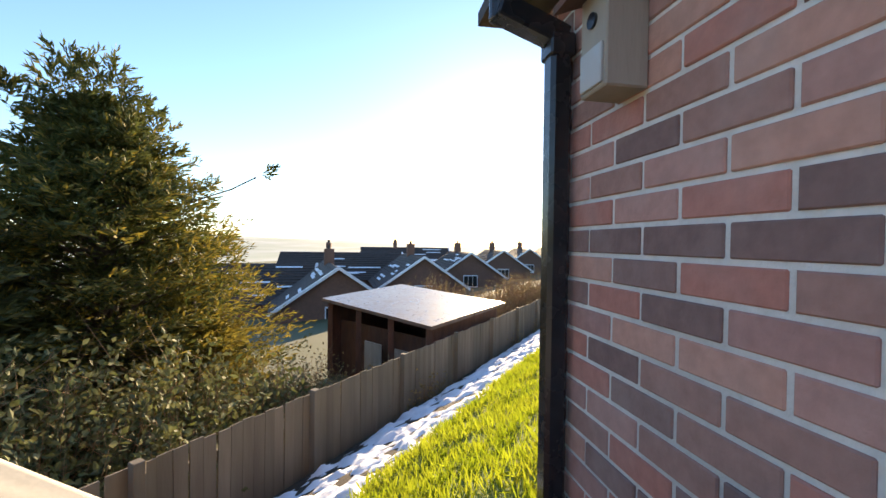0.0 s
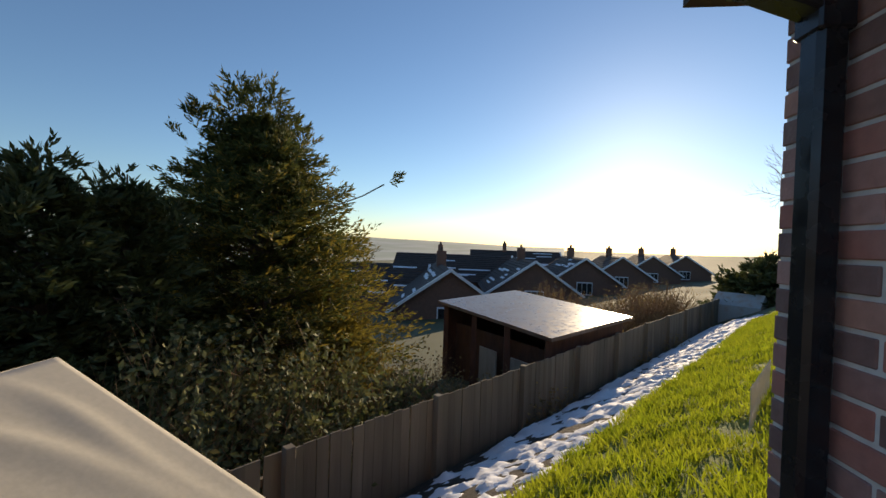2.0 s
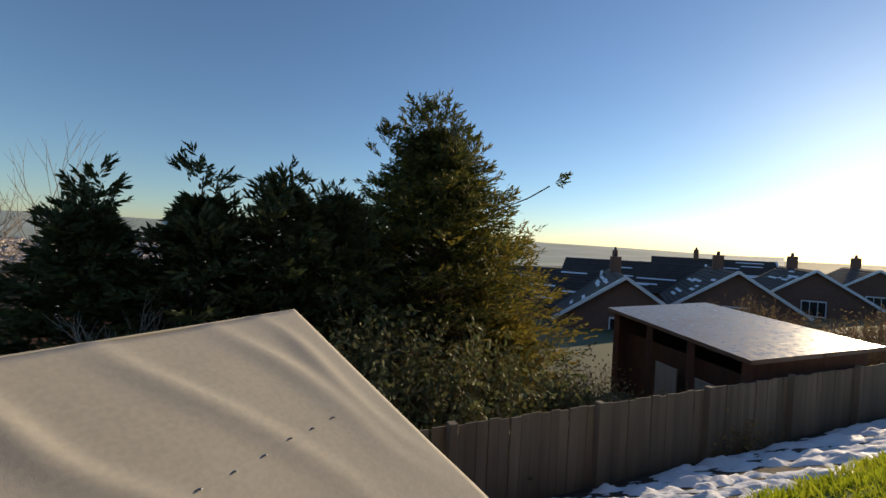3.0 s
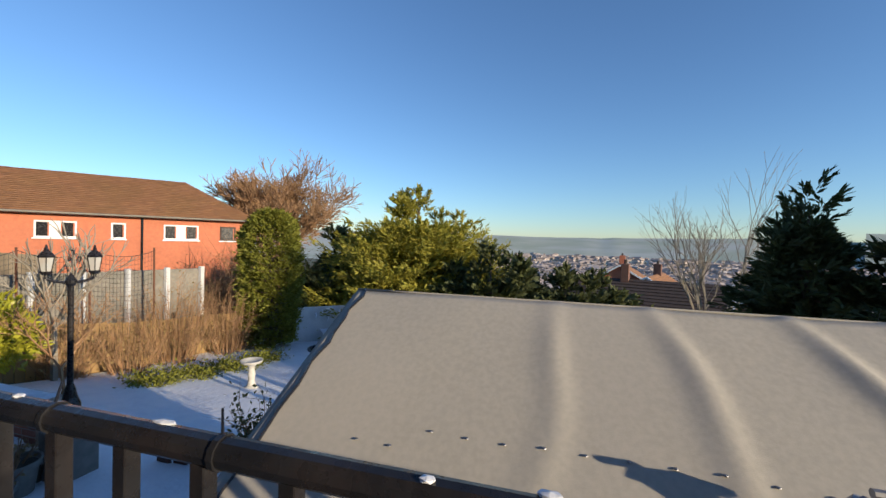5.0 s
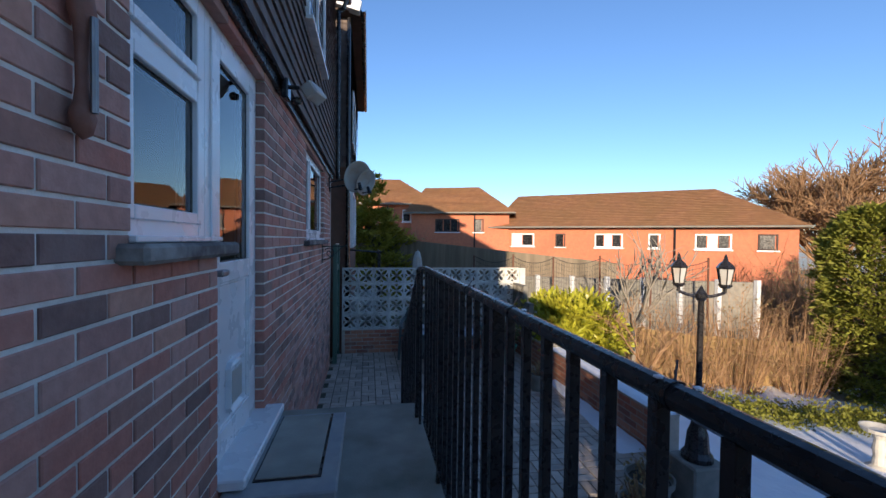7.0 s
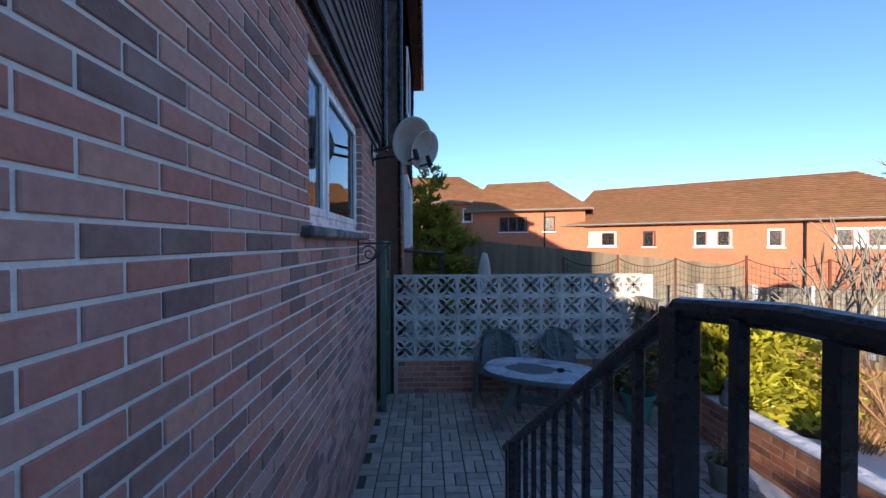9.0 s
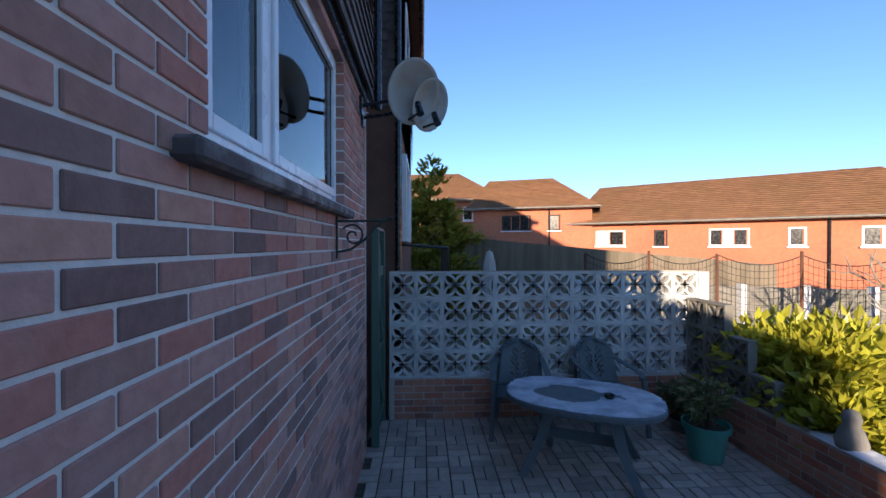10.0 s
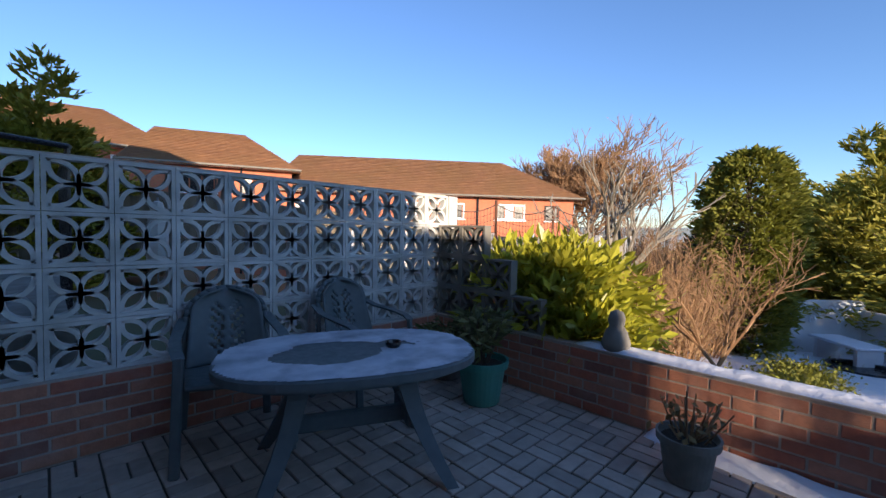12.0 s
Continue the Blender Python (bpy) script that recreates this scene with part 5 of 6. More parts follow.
# dark board edging, tubs and pots below the railing
edg = empty("log_edging", "dark brown upright board edging of the flower bed", "edging", at=at_ground(-3.45, -4.45))
for k in range(9):
    part("board", B(-0.06 - 0.035 * k, -0.02 - 0.035 * k, 0.19 * k - 0.09, 0.19 * k + 0.09, -0.15, 0.36 - 0.02 * (k % 3), 0.01), M_SHEDWOOD, edg)
for x, y, r, h in ((-2.6, -5.2, 0.2, 0.34), (-2.35, -5.0, 0.16, 0.26)):
    pot(x, y, ground_z(x, y) if y > -6 else PATIO, r, h, M_STONEPOT, "dark grey stone pot beside the low wall", "dead")

# white painted canes bundled beside the shed
can = empty("cane_bundle", "bundle of white painted canes tied to points", "canes", at=at_ground(-5.0, -2.2))
rg = np.random.RandomState(5)
for g in range(3):
    ax, ay = -0.35 * g, 0.18 * g
    for k in range(7):
        part("cane", tube(bmesh.new(), (ax + rg.uniform(-0.22, 0.22), ay + rg.uniform(-0.22, 0.22), 0), (ax + rg.uniform(-0.03, 0.03), ay + rg.uniform(-0.03, 0.03), 0.95 + rg.uniform(-0.1, 0.12)), 0.02, 0.016, 6), M_WWALL, can)

# ---- plants ----


def spray(rg, root, tip, perp, count, reach, ll):
    """Leaf places and directions along the flat side shoots of one limb."""
    axis = (tip - root) / (np.linalg.norm(tip - root) + 1e-6)
    per = 11
    m = max(2, count // per)
    u = rg.uniform(0.3, 1.0, m) ** 0.7
    side = np.where(np.arange(m) % 2 == 0, 1.0, -1.0) * rg.uniform(0.5, 1.1, m)
    d = axis + perp * side[:, None] + rg.normal(0, 0.14, (m, 3))
    d[:, 2] += rg.uniform(-0.25, 0.3, m)
    d /= np.linalg.norm(d, axis=1)[:, None]
    size = (1.15 - u) * reach * 0.42 + 0.9 * ll
    base = root + (tip - root) * u[:, None]
    f = np.linspace(0.05, 1.0, per)
    p = (base[:, None, :] + d[:, None, :] * (size[:, None] * f)[:, :, None]).reshape(-1, 3)
    p[:, 2] -= np.repeat(0.10 * reach * u * u, per) * rg.uniform(0.5, 1.0, m * per)
    n = np.repeat(d, per, axis=0) + perp * rg.uniform(-0.5, 0.5, m * per)[:, None]
    return p + rg.normal(0, 0.012, p.shape), n


def conifer(name, label, x, y, z, height, radius, material, nb, lb, ll, lw, seed, column=False, lean=0.0, bush=False, tips=0.0, spikes=7, spread=0.28):
    """A trunk, whorls of upswept limbs and flat sprays of scale leaves along them."""
    e = empty(name, label, "tree", at=(x, y, z))
    rg = np.random.RandomState(seed)
    bm = bmesh.new()
    tube(bm, (0, 0, -0.2), (0, 0, height * 0.55), radius * 0.09 + 0.05, radius * 0.05 + 0.02, 8)
    tube(bm, (0, 0, height * 0.55), (lean, 0, height * 0.95), radius * 0.05 + 0.02, 0.01, 6)
    part("trunk", bm, M_BARK, e)
    limbs = bmesh.new()
    cs, ns = [], []
    for k in range(nb):
        t = (k + rg.uniform(0, 1)) / nb
        if column:
            R = radius * (0.75 + 0.25 * math.sin(t * 3.0)) * math.sqrt(max(0.03, 1 - max(0, (t - 0.72) / 0.28) ** 2)) * rg.uniform(0.8, 1.05)
            h0, rise = t * height * 0.95, 0.30
        elif bush:
            R = radius * math.sqrt(max(0.04, 1 - t ** 1.5)) * rg.uniform(0.6, 1.2)
            h0, rise = t * height * 0.72, rg.uniform(0.25, 0.75)
        else:
            R = radius * max(0.04, 1 - t ** 1.7) ** 0.85 * rg.uniform(0.4, 1.3)
            h0, rise = t * height * 0.90, rg.uniform(0.1, 0.55)
        a = k * 2.39996 + rg.uniform(-0.4, 0.4)
        tip = np.array([R * math.cos(a) + lean * t, R * math.sin(a), h0 + R * rise])
        root = np.array([lean * t, 0, h0])
        if k % 3 == 0:
            tube(limbs, root, root + (tip - root) * 0.8, 0.018 + 0.006 * radius, 0.006, 4, False)
        perp = np.array([-math.sin(a), math.cos(a), 0])
        if column:
            u = rg.uniform(0.6, 1.05, lb) ** 0.7
            wide = R * 0.26 * np.sin(np.clip(u, 0, 1) * 2.9) + 0.03
            p = root + (tip - root) * u[:, None] + perp * (rg.uniform(-1, 1, lb) * wide)[:, None] + rg.normal(0, 0.035 * radius + 0.012, (lb, 3))
            n = np.tile((tip - root) / (np.linalg.norm(tip - root) + 1e-6), (lb, 1)) + perp * rg.uniform(-0.7, 0.7, lb)[:, None]
            n[:, 2] += rg.uniform(-0.5, 0.45, lb)
        else:
            p, n = spray(rg, root, tip, perp, lb, R, ll)
        cs.append(p)
        ns.append(n)
    # feathery leaders that stand above the crown
    if not column:
        for k in range(spikes):
            a = rg.uniform(0, 6.28)
            q = rg.uniform(0.1, 0.62) * radius * (1.0 if bush else 0.85) if k else 0.0
            b0 = np.array([q * math.cos(a) + lean, q * math.sin(a), height * rg.uniform(0.72, 0.86) * (1 - 0.15 * q / radius)])
            hh = height * (rg.uniform(0.13, 0.21) if k else 0.25)
            top = b0 + np.array([rg.normal(0, 0.05) * hh, rg.normal(0, 0.05) * hh, hh])
            for w in range(7):
                g = 6.283 * w / 7 + rg.uniform(-0.3, 0.3)
                f = rg.uniform(0.1, 0.75)
                out = np.array([math.cos(g), math.sin(g), rg.uniform(0.8, 1.5)]) * hh * spread * (1.15 - f)
                s0 = b0 + (top - b0) * f
                p, n = spray(rg, s0, s0 + out, np.array([-math.sin(g), math.cos(g), 0]), max(24, lb // 2), np.linalg.norm(out), ll)
                cs.append(p)
                ns.append(n)
            p, n = spray(rg, b0, top, np.array([math.cos(a), math.sin(a), 0]), lb, hh * 0.5, ll)
            cs.append(p)
            ns.append(n)
    part("limb_frame", limbs, M_BARK, e)["kind"] = "stuff"
    cs, ns = np.concatenate(cs), np.concatenate(ns)
    # outermost leaves get the golden colour that stands for sunlight on them
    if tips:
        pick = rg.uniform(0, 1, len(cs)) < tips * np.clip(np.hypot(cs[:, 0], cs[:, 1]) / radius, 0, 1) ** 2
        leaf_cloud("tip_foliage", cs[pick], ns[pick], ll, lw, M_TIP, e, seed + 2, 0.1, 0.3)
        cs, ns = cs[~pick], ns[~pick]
    leaf_cloud("crown", cs, ns, ll, lw, material, e, seed + 1, 0.1, 0.3)
    return e


def bare_tree(name, label, x, y, z, height, spread, material, seed, depth=5, first=4, r0=0.05, twigs=3, rmin=0.004):
    e = empty(name, label, "tree", at=(x, y, z))
    rg = random.Random(seed)
    vs, fs = [], []

    def stick(p, q, r, s):
        d = (q - p).normalized()
        a = d.orthogonal().normalized()
        b = d.cross(a)
        o = len(vs)
        for c, rr_ in ((p, r), (q, s)):
            for k in range(4):
                t = k * math.pi / 2
                vs.append(c + (a * math.cos(t) + b * math.sin(t)) * rr_)
        for k in range(4):
            fs.append((o + k, o + (k + 1) % 4, o + 4 + (k + 1) % 4, o + 4 + k))

    def grow(p, d, L, r, n):
        mid = p + d * L * 0.5 + Vector((rg.uniform(-1, 1), rg.uniform(-1, 1), rg.uniform(-1, 1))) * L * 0.06
        q = p + d * L
        stick(p, mid, r, r * 0.85)
        stick(mid, q, r * 0.85, r * 0.65)
        if n == 0:
            return
        for k in range(twigs if n < depth else first):
            dd = (d + Vector((rg.uniform(-1, 1), rg.uniform(-1, 1), rg.uniform(-0.5, 0.9))) * spread).normalized()
            st_ = mid if k == 0 and n < depth else q
            grow(st_, dd, L * rg.uniform(0.58, 0.85), max(r * 0.58, rmin), n - 1)
    grow(Vector((0, 0, -0.1)), Vector((0, 0, 1)), height * 0.30, r0, depth)
    raw("trunk", vs[:16], fs[:8], material, e)
    raw("branchwork", vs[16:], [tuple(i - 16 for i in f) for f in fs[8:]], material, e)["kind"] = "stuff"
    return e


def twig_shrub(name, label, x, y, r, h, n, material, seed, z=None, leaves=0, leafmat=None, rad=0.006, blade=(0.07, 0.02)):
    """Many thin upright stems that fork near the top."""
    e = empty(name, label, "shrub", at=(x, y, ground_z(x, y) if z is None else z))
    rg = np.random.RandomState(seed)
    vs, fs = [], []

    def stick(p, q, w):
        d = q - p
        s = np.cross(d, rg.normal(0, 1, 3))
        s = s / (np.linalg.norm(s) + 1e-9) * w
        s2 = np.cross(d, s)
        s2 = s2 / (np.linalg.norm(s2) + 1e-9) * w
        o = len(vs)
        vs.extend([p + s, p - s * 0.5 + s2, p - s * 0.5 - s2, q])
        fs.extend([(o, o + 1, o + 3), (o + 1, o + 2, o + 3), (o + 2, o, o + 3)])
    cs, ns = [], []
    for k in range(n):
        a, b = rg.uniform(0, 6.283), r * math.sqrt(rg.uniform(0, 1))
        p = np.array([0.45 * b * math.cos(a), 0.45 * b * math.sin(a), 0])
        q = np.array([b * math.cos(a) + rg.normal(0, 0.08), b * math.sin(a) + rg.normal(0, 0.08), h * rg.uniform(0.35, 1.08) * (1 - 0.3 * b / r)])
        m = (p + q) / 2 + rg.normal(0, 0.03, 3)
        stick(p, m + (m - p) * 0.25, rad * 1.3)
        stick(m, q, rad)
        for c in range(3):
            t = rg.uniform(0.35, 0.95)
            s0 = p + (q - p) * t
            stick(s0, s0 + (q - p) * 0.16 + rg.normal(0, 0.13 * h, 3), rad * 0.6)
        for c in range(leaves):
            cs.append(p + (q - p) * rg.uniform(0.2, 1.05) + rg.normal(0, 0.06, 3))
            ns.append(rg.normal(0, 1, 3) + np.array([0, 0, 0.3]))
    raw("stem_mass", vs, fs, material, e)["kind"] = "stuff"
    if cs:
        leaf_cloud("foliage", cs, ns, *blade, leafmat, e, seed)
    return e


conifer("column_conifer", "tall narrow clipped green conifer", -10.3, -8.6, ground_z(-10.3, -8.6), 4.2, 0.88, M_COLUMN, 460, 60, 0.13, 0.022, 21, column=True)
for k, (x, y, r, h, n) in enumerate(((-6.5, -9.0, 0.75, 1.9, 110), (-7.7, -9.19, 0.95, 2.5, 170), (-9.19, -9.1, 0.9, 2.3, 170), (-5.6, -9.4, 0.7, 1.4, 120))):
    twig_shrub("bare_shrub", "bare orange brown twiggy shrub before the fence", x, y, r, h, n, M_TWIG, 40 + k, leaves=2, leafmat=M_DRYSHRUB)
for k, (x, y) in enumerate(((-6.1, -7.8), (-7.0, -7.7), (-7.9, -7.5), (-8.8, -7.6))):
    twig_shrub("low_green_plant", "low green border plants edging the snow", x, y, 0.6, 0.28, 90, M_SHRUB, 60 + k, leaves=12, leafmat=M_COLUMN)
bare_tree("small_bare_tree", "small bare pale fruit tree", -5.3, -9.25, ground_z(-5.3, -9.25), 3.7, 0.6, M_PALETWIG, 5, 4, 5, 0.06, 3, 0.01)
bare_tree("small_bare_tree", "small leafless reddish tree by the lamp", -4.6, -7.9, ground_z(-4.6, -7.9), 2.0, 0.8, M_TWIG, 8, 5, 4, 0.03)
twig_shrub("bare_shrub", "dark straggling shrub under the railing", -4.0, -3.5, 0.5, 0.9, 60, M_TWIG, 77, leaves=14, leafmat=M_SHRUB)
conifer("golden_conifer", "broad golden green conifer beyond the white wall", -16.2, -6.1, -4.2, 7.7, 4.3, M_GOLD, 1000, 130, 0.20, 0.028, 31, bush=True, spikes=10, spread=0.36)
for k, (x, y, h, r) in enumerate(((-13.6, -2.6, 4.6, 2.6), (-15.2, -0.2, 3.9, 2.6), (-16.0, 1.6, 2.9, 1.5), (-17.5, -10.2, 5.4, 2.3), (-14.2, -9.9, 3.6, 1.2))):
    conifer("green_conifer", "dark green spreading conifer hedge", x, y, -3.6, h, r, M_CONIFER, 240, 60, 0.26, 0.05, 50 + k, bush=True)
for k, (x, y, h, r) in enumerate(((-6.9, 2.9, 4.15, 1.3), (-6.1, 3.9, 4.45, 1.4), (-5.5, 4.9, 4.75, 1.5), (-5.2, 5.8, 4.7, 1.45), (-6.2, 7.0, 4.4, 1.8))):
    conifer("dark_conifer", "dark shaded conifer hedge behind the shed", x, y, -2.1, h, r, M_CONIFER, 420, 70, 0.14, 0.02, 70 + k, spikes=4, spread=0.36)
conifer("large_conifer", "large feathery conifer with golden tips, sunlight put into their colour", -4.7, 8.6, -2.6, 7.25, 2.75, M_FEATHER, 1350, 120, 0.135, 0.017, 91, lean=-0.2, tips=0.9, spikes=11, spread=0.36)
big = bpy.data.objects["large_conifer"]
part("limb", chain(bmesh.new(), [(1.3, 0.0, 4.75), (2.1, 0.0, 5.05), (2.55, 0.0, 5.3)], 0.014, 5), M_BARK, big, "long bare limb with a tuft at its tip")
sp, sn_ = spray(np.random.RandomState(6), np.array([2.45, 0.0, 5.25]), np.array([2.85, 0.0, 5.47]), np.array([0.0, 0.4, 0.6]), 90, 0.3, 0.1)
leaf_cloud("limb_tuft", sp, sn_, 0.11, 0.016, M_FEATHER, big, 8, 0.1, 0.2)
# separate bush wholly in the sun-coloured leaf, as the tree's lit flank
conifer("golden_conifer", "golden flank of the large conifer, sunlight put into its colour", -3.2, 8.5, -2.6, 3.6, 1.15, M_TIP, 260, 70, 0.13, 0.016, 93, bush=True, spikes=3)
for k, (x, y, r, h, lv) in enumerate(((-2.4, 5.6, 1.0, 1.9, 40), (-3.3, 5.1, 1.0, 2.0, 40), (-1.6, 6.4, 0.9, 1.5, 30), (-4.2, 5.0, 1.0, 2.1, 40), (-1.9, 4.9, 0.7, 1.3, 40), (-3.0, 4.2, 0.8, 1.5, 40))):
    twig_shrub("evergreen_shrub", "glossy dark leaved shrub behind the fence", x, y, r * 1.1, h * 1.25, 150, M_TWIG, 100 + k, -2.0, lv, M_SHRUB, 0.006, (0.10, 0.030))
for k, (x, y, r, h) in enumerate(((-0.6, 7.0, 0.8, 1.3), (0.3, 7.2, 0.8, 1.4), (1.0, 7.3, 0.6, 1.2), (-1.2, 7.9, 0.9, 1.5), (3.6, 10.9, 0.7, 1.2), (5.0, 12.4, 0.9, 1.4))):
    twig_shrub("dry_shrub", "dry golden brown winter shrub behind the fence", x, y, r, h * 1.05, 210, M_TWIG, 120 + k, -2.0, 14, M_DRYSHRUB)
bare_tree("bare_tree", "large leafless tree against the sky", -22.5, -18.2, -3.0, 9.0, 0.8, M_TWIG, 12, 6, 11, 0.16, 4, 0.017)
bare_tree("bare_tree", "leafless branching tree beyond the shed", -12.2, 3.4, -3.2, 7.0, 0.5, M_PALETWIG, 15, 5, 7, 0.06)
bare_tree("bare_tree", "bare bleached shrub before the hedge", -5.5, 2.7, -1.6, 2.6, 0.5, M_PALETWIG, 19, 4, 5, 0.03)
bare_tree("bare_tree", "leafless tree up the bank beside the fence", 13.5, 15.5, 0.0, 7.0, 0.75, M_TWIG, 23, 6, 5, 0.1)
for k, (x, y, h, r) in enumerate(((15.0, 16.0, 4.0, 2.4), (17.5, 18.0, 4.5, 2.6), (12.0, 18.5, 2.6, 2.0))):
    conifer("bank_shrub", "brown shaded shrubs at the end of the bank", x, y, -1.5, h, r, M_CONIFER, 160, 60, 0.28, 0.05, 140 + k, bush=True)

for k, (x, y, r, h) in enumerate(((-12.8, -11.3, 1.5, 3.4), (-15.3, -13.2, 1.9, 4.4), (-11.6, -12.6, 1.3, 2.9), (-17.2, -12.2, 1.6, 3.8))):
    twig_shrub("brown_thicket", "dense orange brown leafless thicket beyond the fence", x, y, r, h, 260, M_TWIG, 180 + k, leaves=5, leafmat=M_DRYSHRUB, rad=0.014)
for k, (x, y, r, h) in enumerate(((4.2, 15.5, 1.4, 2.0), (6.0, 17.6, 1.5, 2.1), (7.6, 19.2, 1.5, 2.2), (3.0, 18.0, 1.6, 2.2), (9.0, 21.5, 1.8, 2.3))):
    twig_shrub("hedge_shrub", "golden brown winter hedge beyond the brown shed", x, y, r, h, 260, M_TWIG, 190 + k, -2.0, 14, M_DRYSHRUB, 0.012)

# ---- bank beside the house: fence, snow strip, grass ----
fen = empty("boundary_fence", "grey weathered closeboard fence along the bank", "fence", kind="structure")
FD = Vector((1, FS, 0)).normalized()
fb = mesh_of("board", B(-0.062, 0.062, -0.009, 0.009, -0.05, 1.16, 0.002), M_FENCE)
fang = math.degrees(math.atan2(FD.y, FD.x))
for k in range(150):
    p = Vector((*FO, 0)) + FD * (0.126 * k)
    zz = -1.46
    piece("board", fb, fen, pose(p.x, p.y, zz + rnd.uniform(-0.012, 0.012), 0, rnd.uniform(-0.8, 0.8), fang + rnd.uniform(-2, 2)))
for k in range(11):
    p = Vector((*FO, 0)) + FD * (1.83 * k + 0.9)
    s = Vector((FD.y, -FD.x, 0)) * 0.05
    part("post", B(-0.045, 0.045, -0.045, 0.045, -1.64, -0.25, 0.006, m=Matrix.Translation(p + s) @ Matrix.Rotation(radians(fang), 4, "Z")), M_FENCE, fen)
part("rail", box(bmesh.new(), 0, 18.8, 0.02, 0.06, -0.56, -0.49, 0.0, Matrix.Translation((*FO, 0)) @ Matrix.Rotation(radians(fang), 4, "Z")), M_FENCE, fen)
rg = np.random.RandomState(8)
# lumpy snow on the strip by the fence
NS, NT = 320, 36
vs, fs = [], []
side = Vector((FD.y, -FD.x, 0))
idx = {}
for i in range(NS + 1):
    for j in range(NT + 1):
        p = Vector((*FO, 0)) + FD * (1.0 + 15 * i / NS) + side * (0.10 + 1.75 * j / NT)
        nz_ = noise.noise((p.x * 2.3, p.y * 2.3, 0)) * 0.45 + noise.noise((p.x * 7, p.y * 7, 2)) * 0.45 + noise.noise((p.x * 19, p.y * 19, 5)) * 0.25
        edge = min(1.0, 3.5 * (1 - abs(2 * j / NT - 1)))
        lump = 0.16 * (nz_ + 0.16) * edge - 0.02 * (1 - edge)
        vs.append((p.x, p.y, ground_z(p.x, p.y) + lump))
for i in range(NS):
    for j in range(NT):
        o = i * (NT + 1) + j
        fs.append((o, o + NT + 1, o + NT + 2, o + 1))
sn = raw("snow_strip", vs, fs, M_SNOW, None, True)
tagged(sn, "lumpy broken snow lying along the fence", "snow", kind="structure")
sb_ = raw("soil_strip", [(v[0], v[1], ground_z(v[0], v[1]) + 0.012) for v in vs], fs, M_SOIL)
tagged(sb_, "dark soil showing between the snow", "soil", kind="structure")
# turf bank
gx, gy = [], []
vs, fs = [], []
NS, NT = 90, 40
for i in range(NS + 1):
    for j in range(NT + 1):
        p = Vector((*FO, 0)) + FD * (0.5 + 16.5 * i / NS) + side * (1.75 + 4.6 * j / NT)
        vs.append((p.x, p.y, ground_z(p.x, p.y) + 0.03 + 0.05 * noise.noise((p.x * 2.5, p.y * 2.5, 4)) - (0.05 if j == 0 else 0)))
for i in range(NS):
    for j in range(NT):
        o = i * (NT + 1) + j
        c = vs[o]
        if c[0] > WX - 0.1 and c[1] < HY1 + 0.1:
            continue
        if c[1] < 1.1:
            continue
        fs.append((o, o + NT + 1, o + NT + 2, o + 1))
turf = raw("turf_bank", vs, fs, M_GRASS, None, True)
tagged(turf, "bright green rough grass bank beside the house", "grass", kind="structure")
nbl = 110000
s_ = rg.uniform(0.8, 14, nbl)
t_ = 1.7 + 3.3 * rg.uniform(0, 1, nbl) ** 1.1
bx = FO[0] + FD.x * s_ + side.x * t_
by = FO[1] + FD.y * s_ + side.y * t_
keep = ~((bx > WX - 0.05) & (by < HY1 + 0.05)) & (by > 1.2)
bx, by = bx[keep], by[keep]
cl = np.array([noise.noise((a * 3.2, b * 3.2, 9)) for a, b in zip(bx, by)])
keep = cl > -0.25 + 0.3 * rg.uniform(-1, 1, len(cl))
bx, by = bx[keep], by[keep]
cs = np.stack([bx, by, np.array([ground_z(a, b) + 0.02 + 0.05 * noise.noise((a * 2.5, b * 2.5, 4)) for a, b in zip(bx, by)])], 1)
gr = leaf_cloud("grass_blades", cs, np.tile([0.1, 0.1, 0.9], (len(cs), 1)), 0.10, 0.006, M_BLADE, None, 17)
tagged(gr, "sunlit tufts of bright green grass", "grass", kind="stuff")

# wire edging by the house corner
we = empty("wire_edging", "low white wire lattice edging by the house corner", "edging", at=(1.75, 3.45, ground_z(1.75, 3.45)))
for k in range(14):
    part("wire", tube(bmesh.new(), (0.05 * k, 0.06 * k, 0), (0.05 * k + 0.05, 0.06 * k + 0.06, 0.35), 0.005, 0.005, 4), M_CABLE, we)
    part("wire", tube(bmesh.new(), (0.05 * k + 0.05, 0.06 * k + 0.06, 0), (0.05 * k, 0.06 * k, 0.35), 0.005, 0.005, 4), M_CABLE, we)

# ---- brown shed beyond the fence ----
sh = empty("brown_shed", "brown timber shed with wet shining flat roof", "shed", at=(0, 0, 0))
SN, SR, SL = Vector((1.17, 7.80, -0.16)), Vector((3.33, 9.85, -0.03)), Vector((-1.15, 10.80, 0.0))
SF = SR + SL - SN
bm = bmesh.new()
lo = [bm.verts.new(p) for p in (SN, SR, SF, SL)]
hi = [bm.verts.new(p + Vector((0, 0, 0.07))) for p in (SN, SR, SF, SL)]
bm.faces.new(hi)
bm.faces.new(list(reversed(lo)))
for k in range(4):
    bm.faces.new((lo[k], lo[(k + 1) % 4], hi[(k + 1) % 4], hi[k]))
part("roof", bm, M_SHEDROOF, sh)
cen = (SN + SR + SF + SL) / 4


def inset(p):
    return p + (cen - p) * 0.10


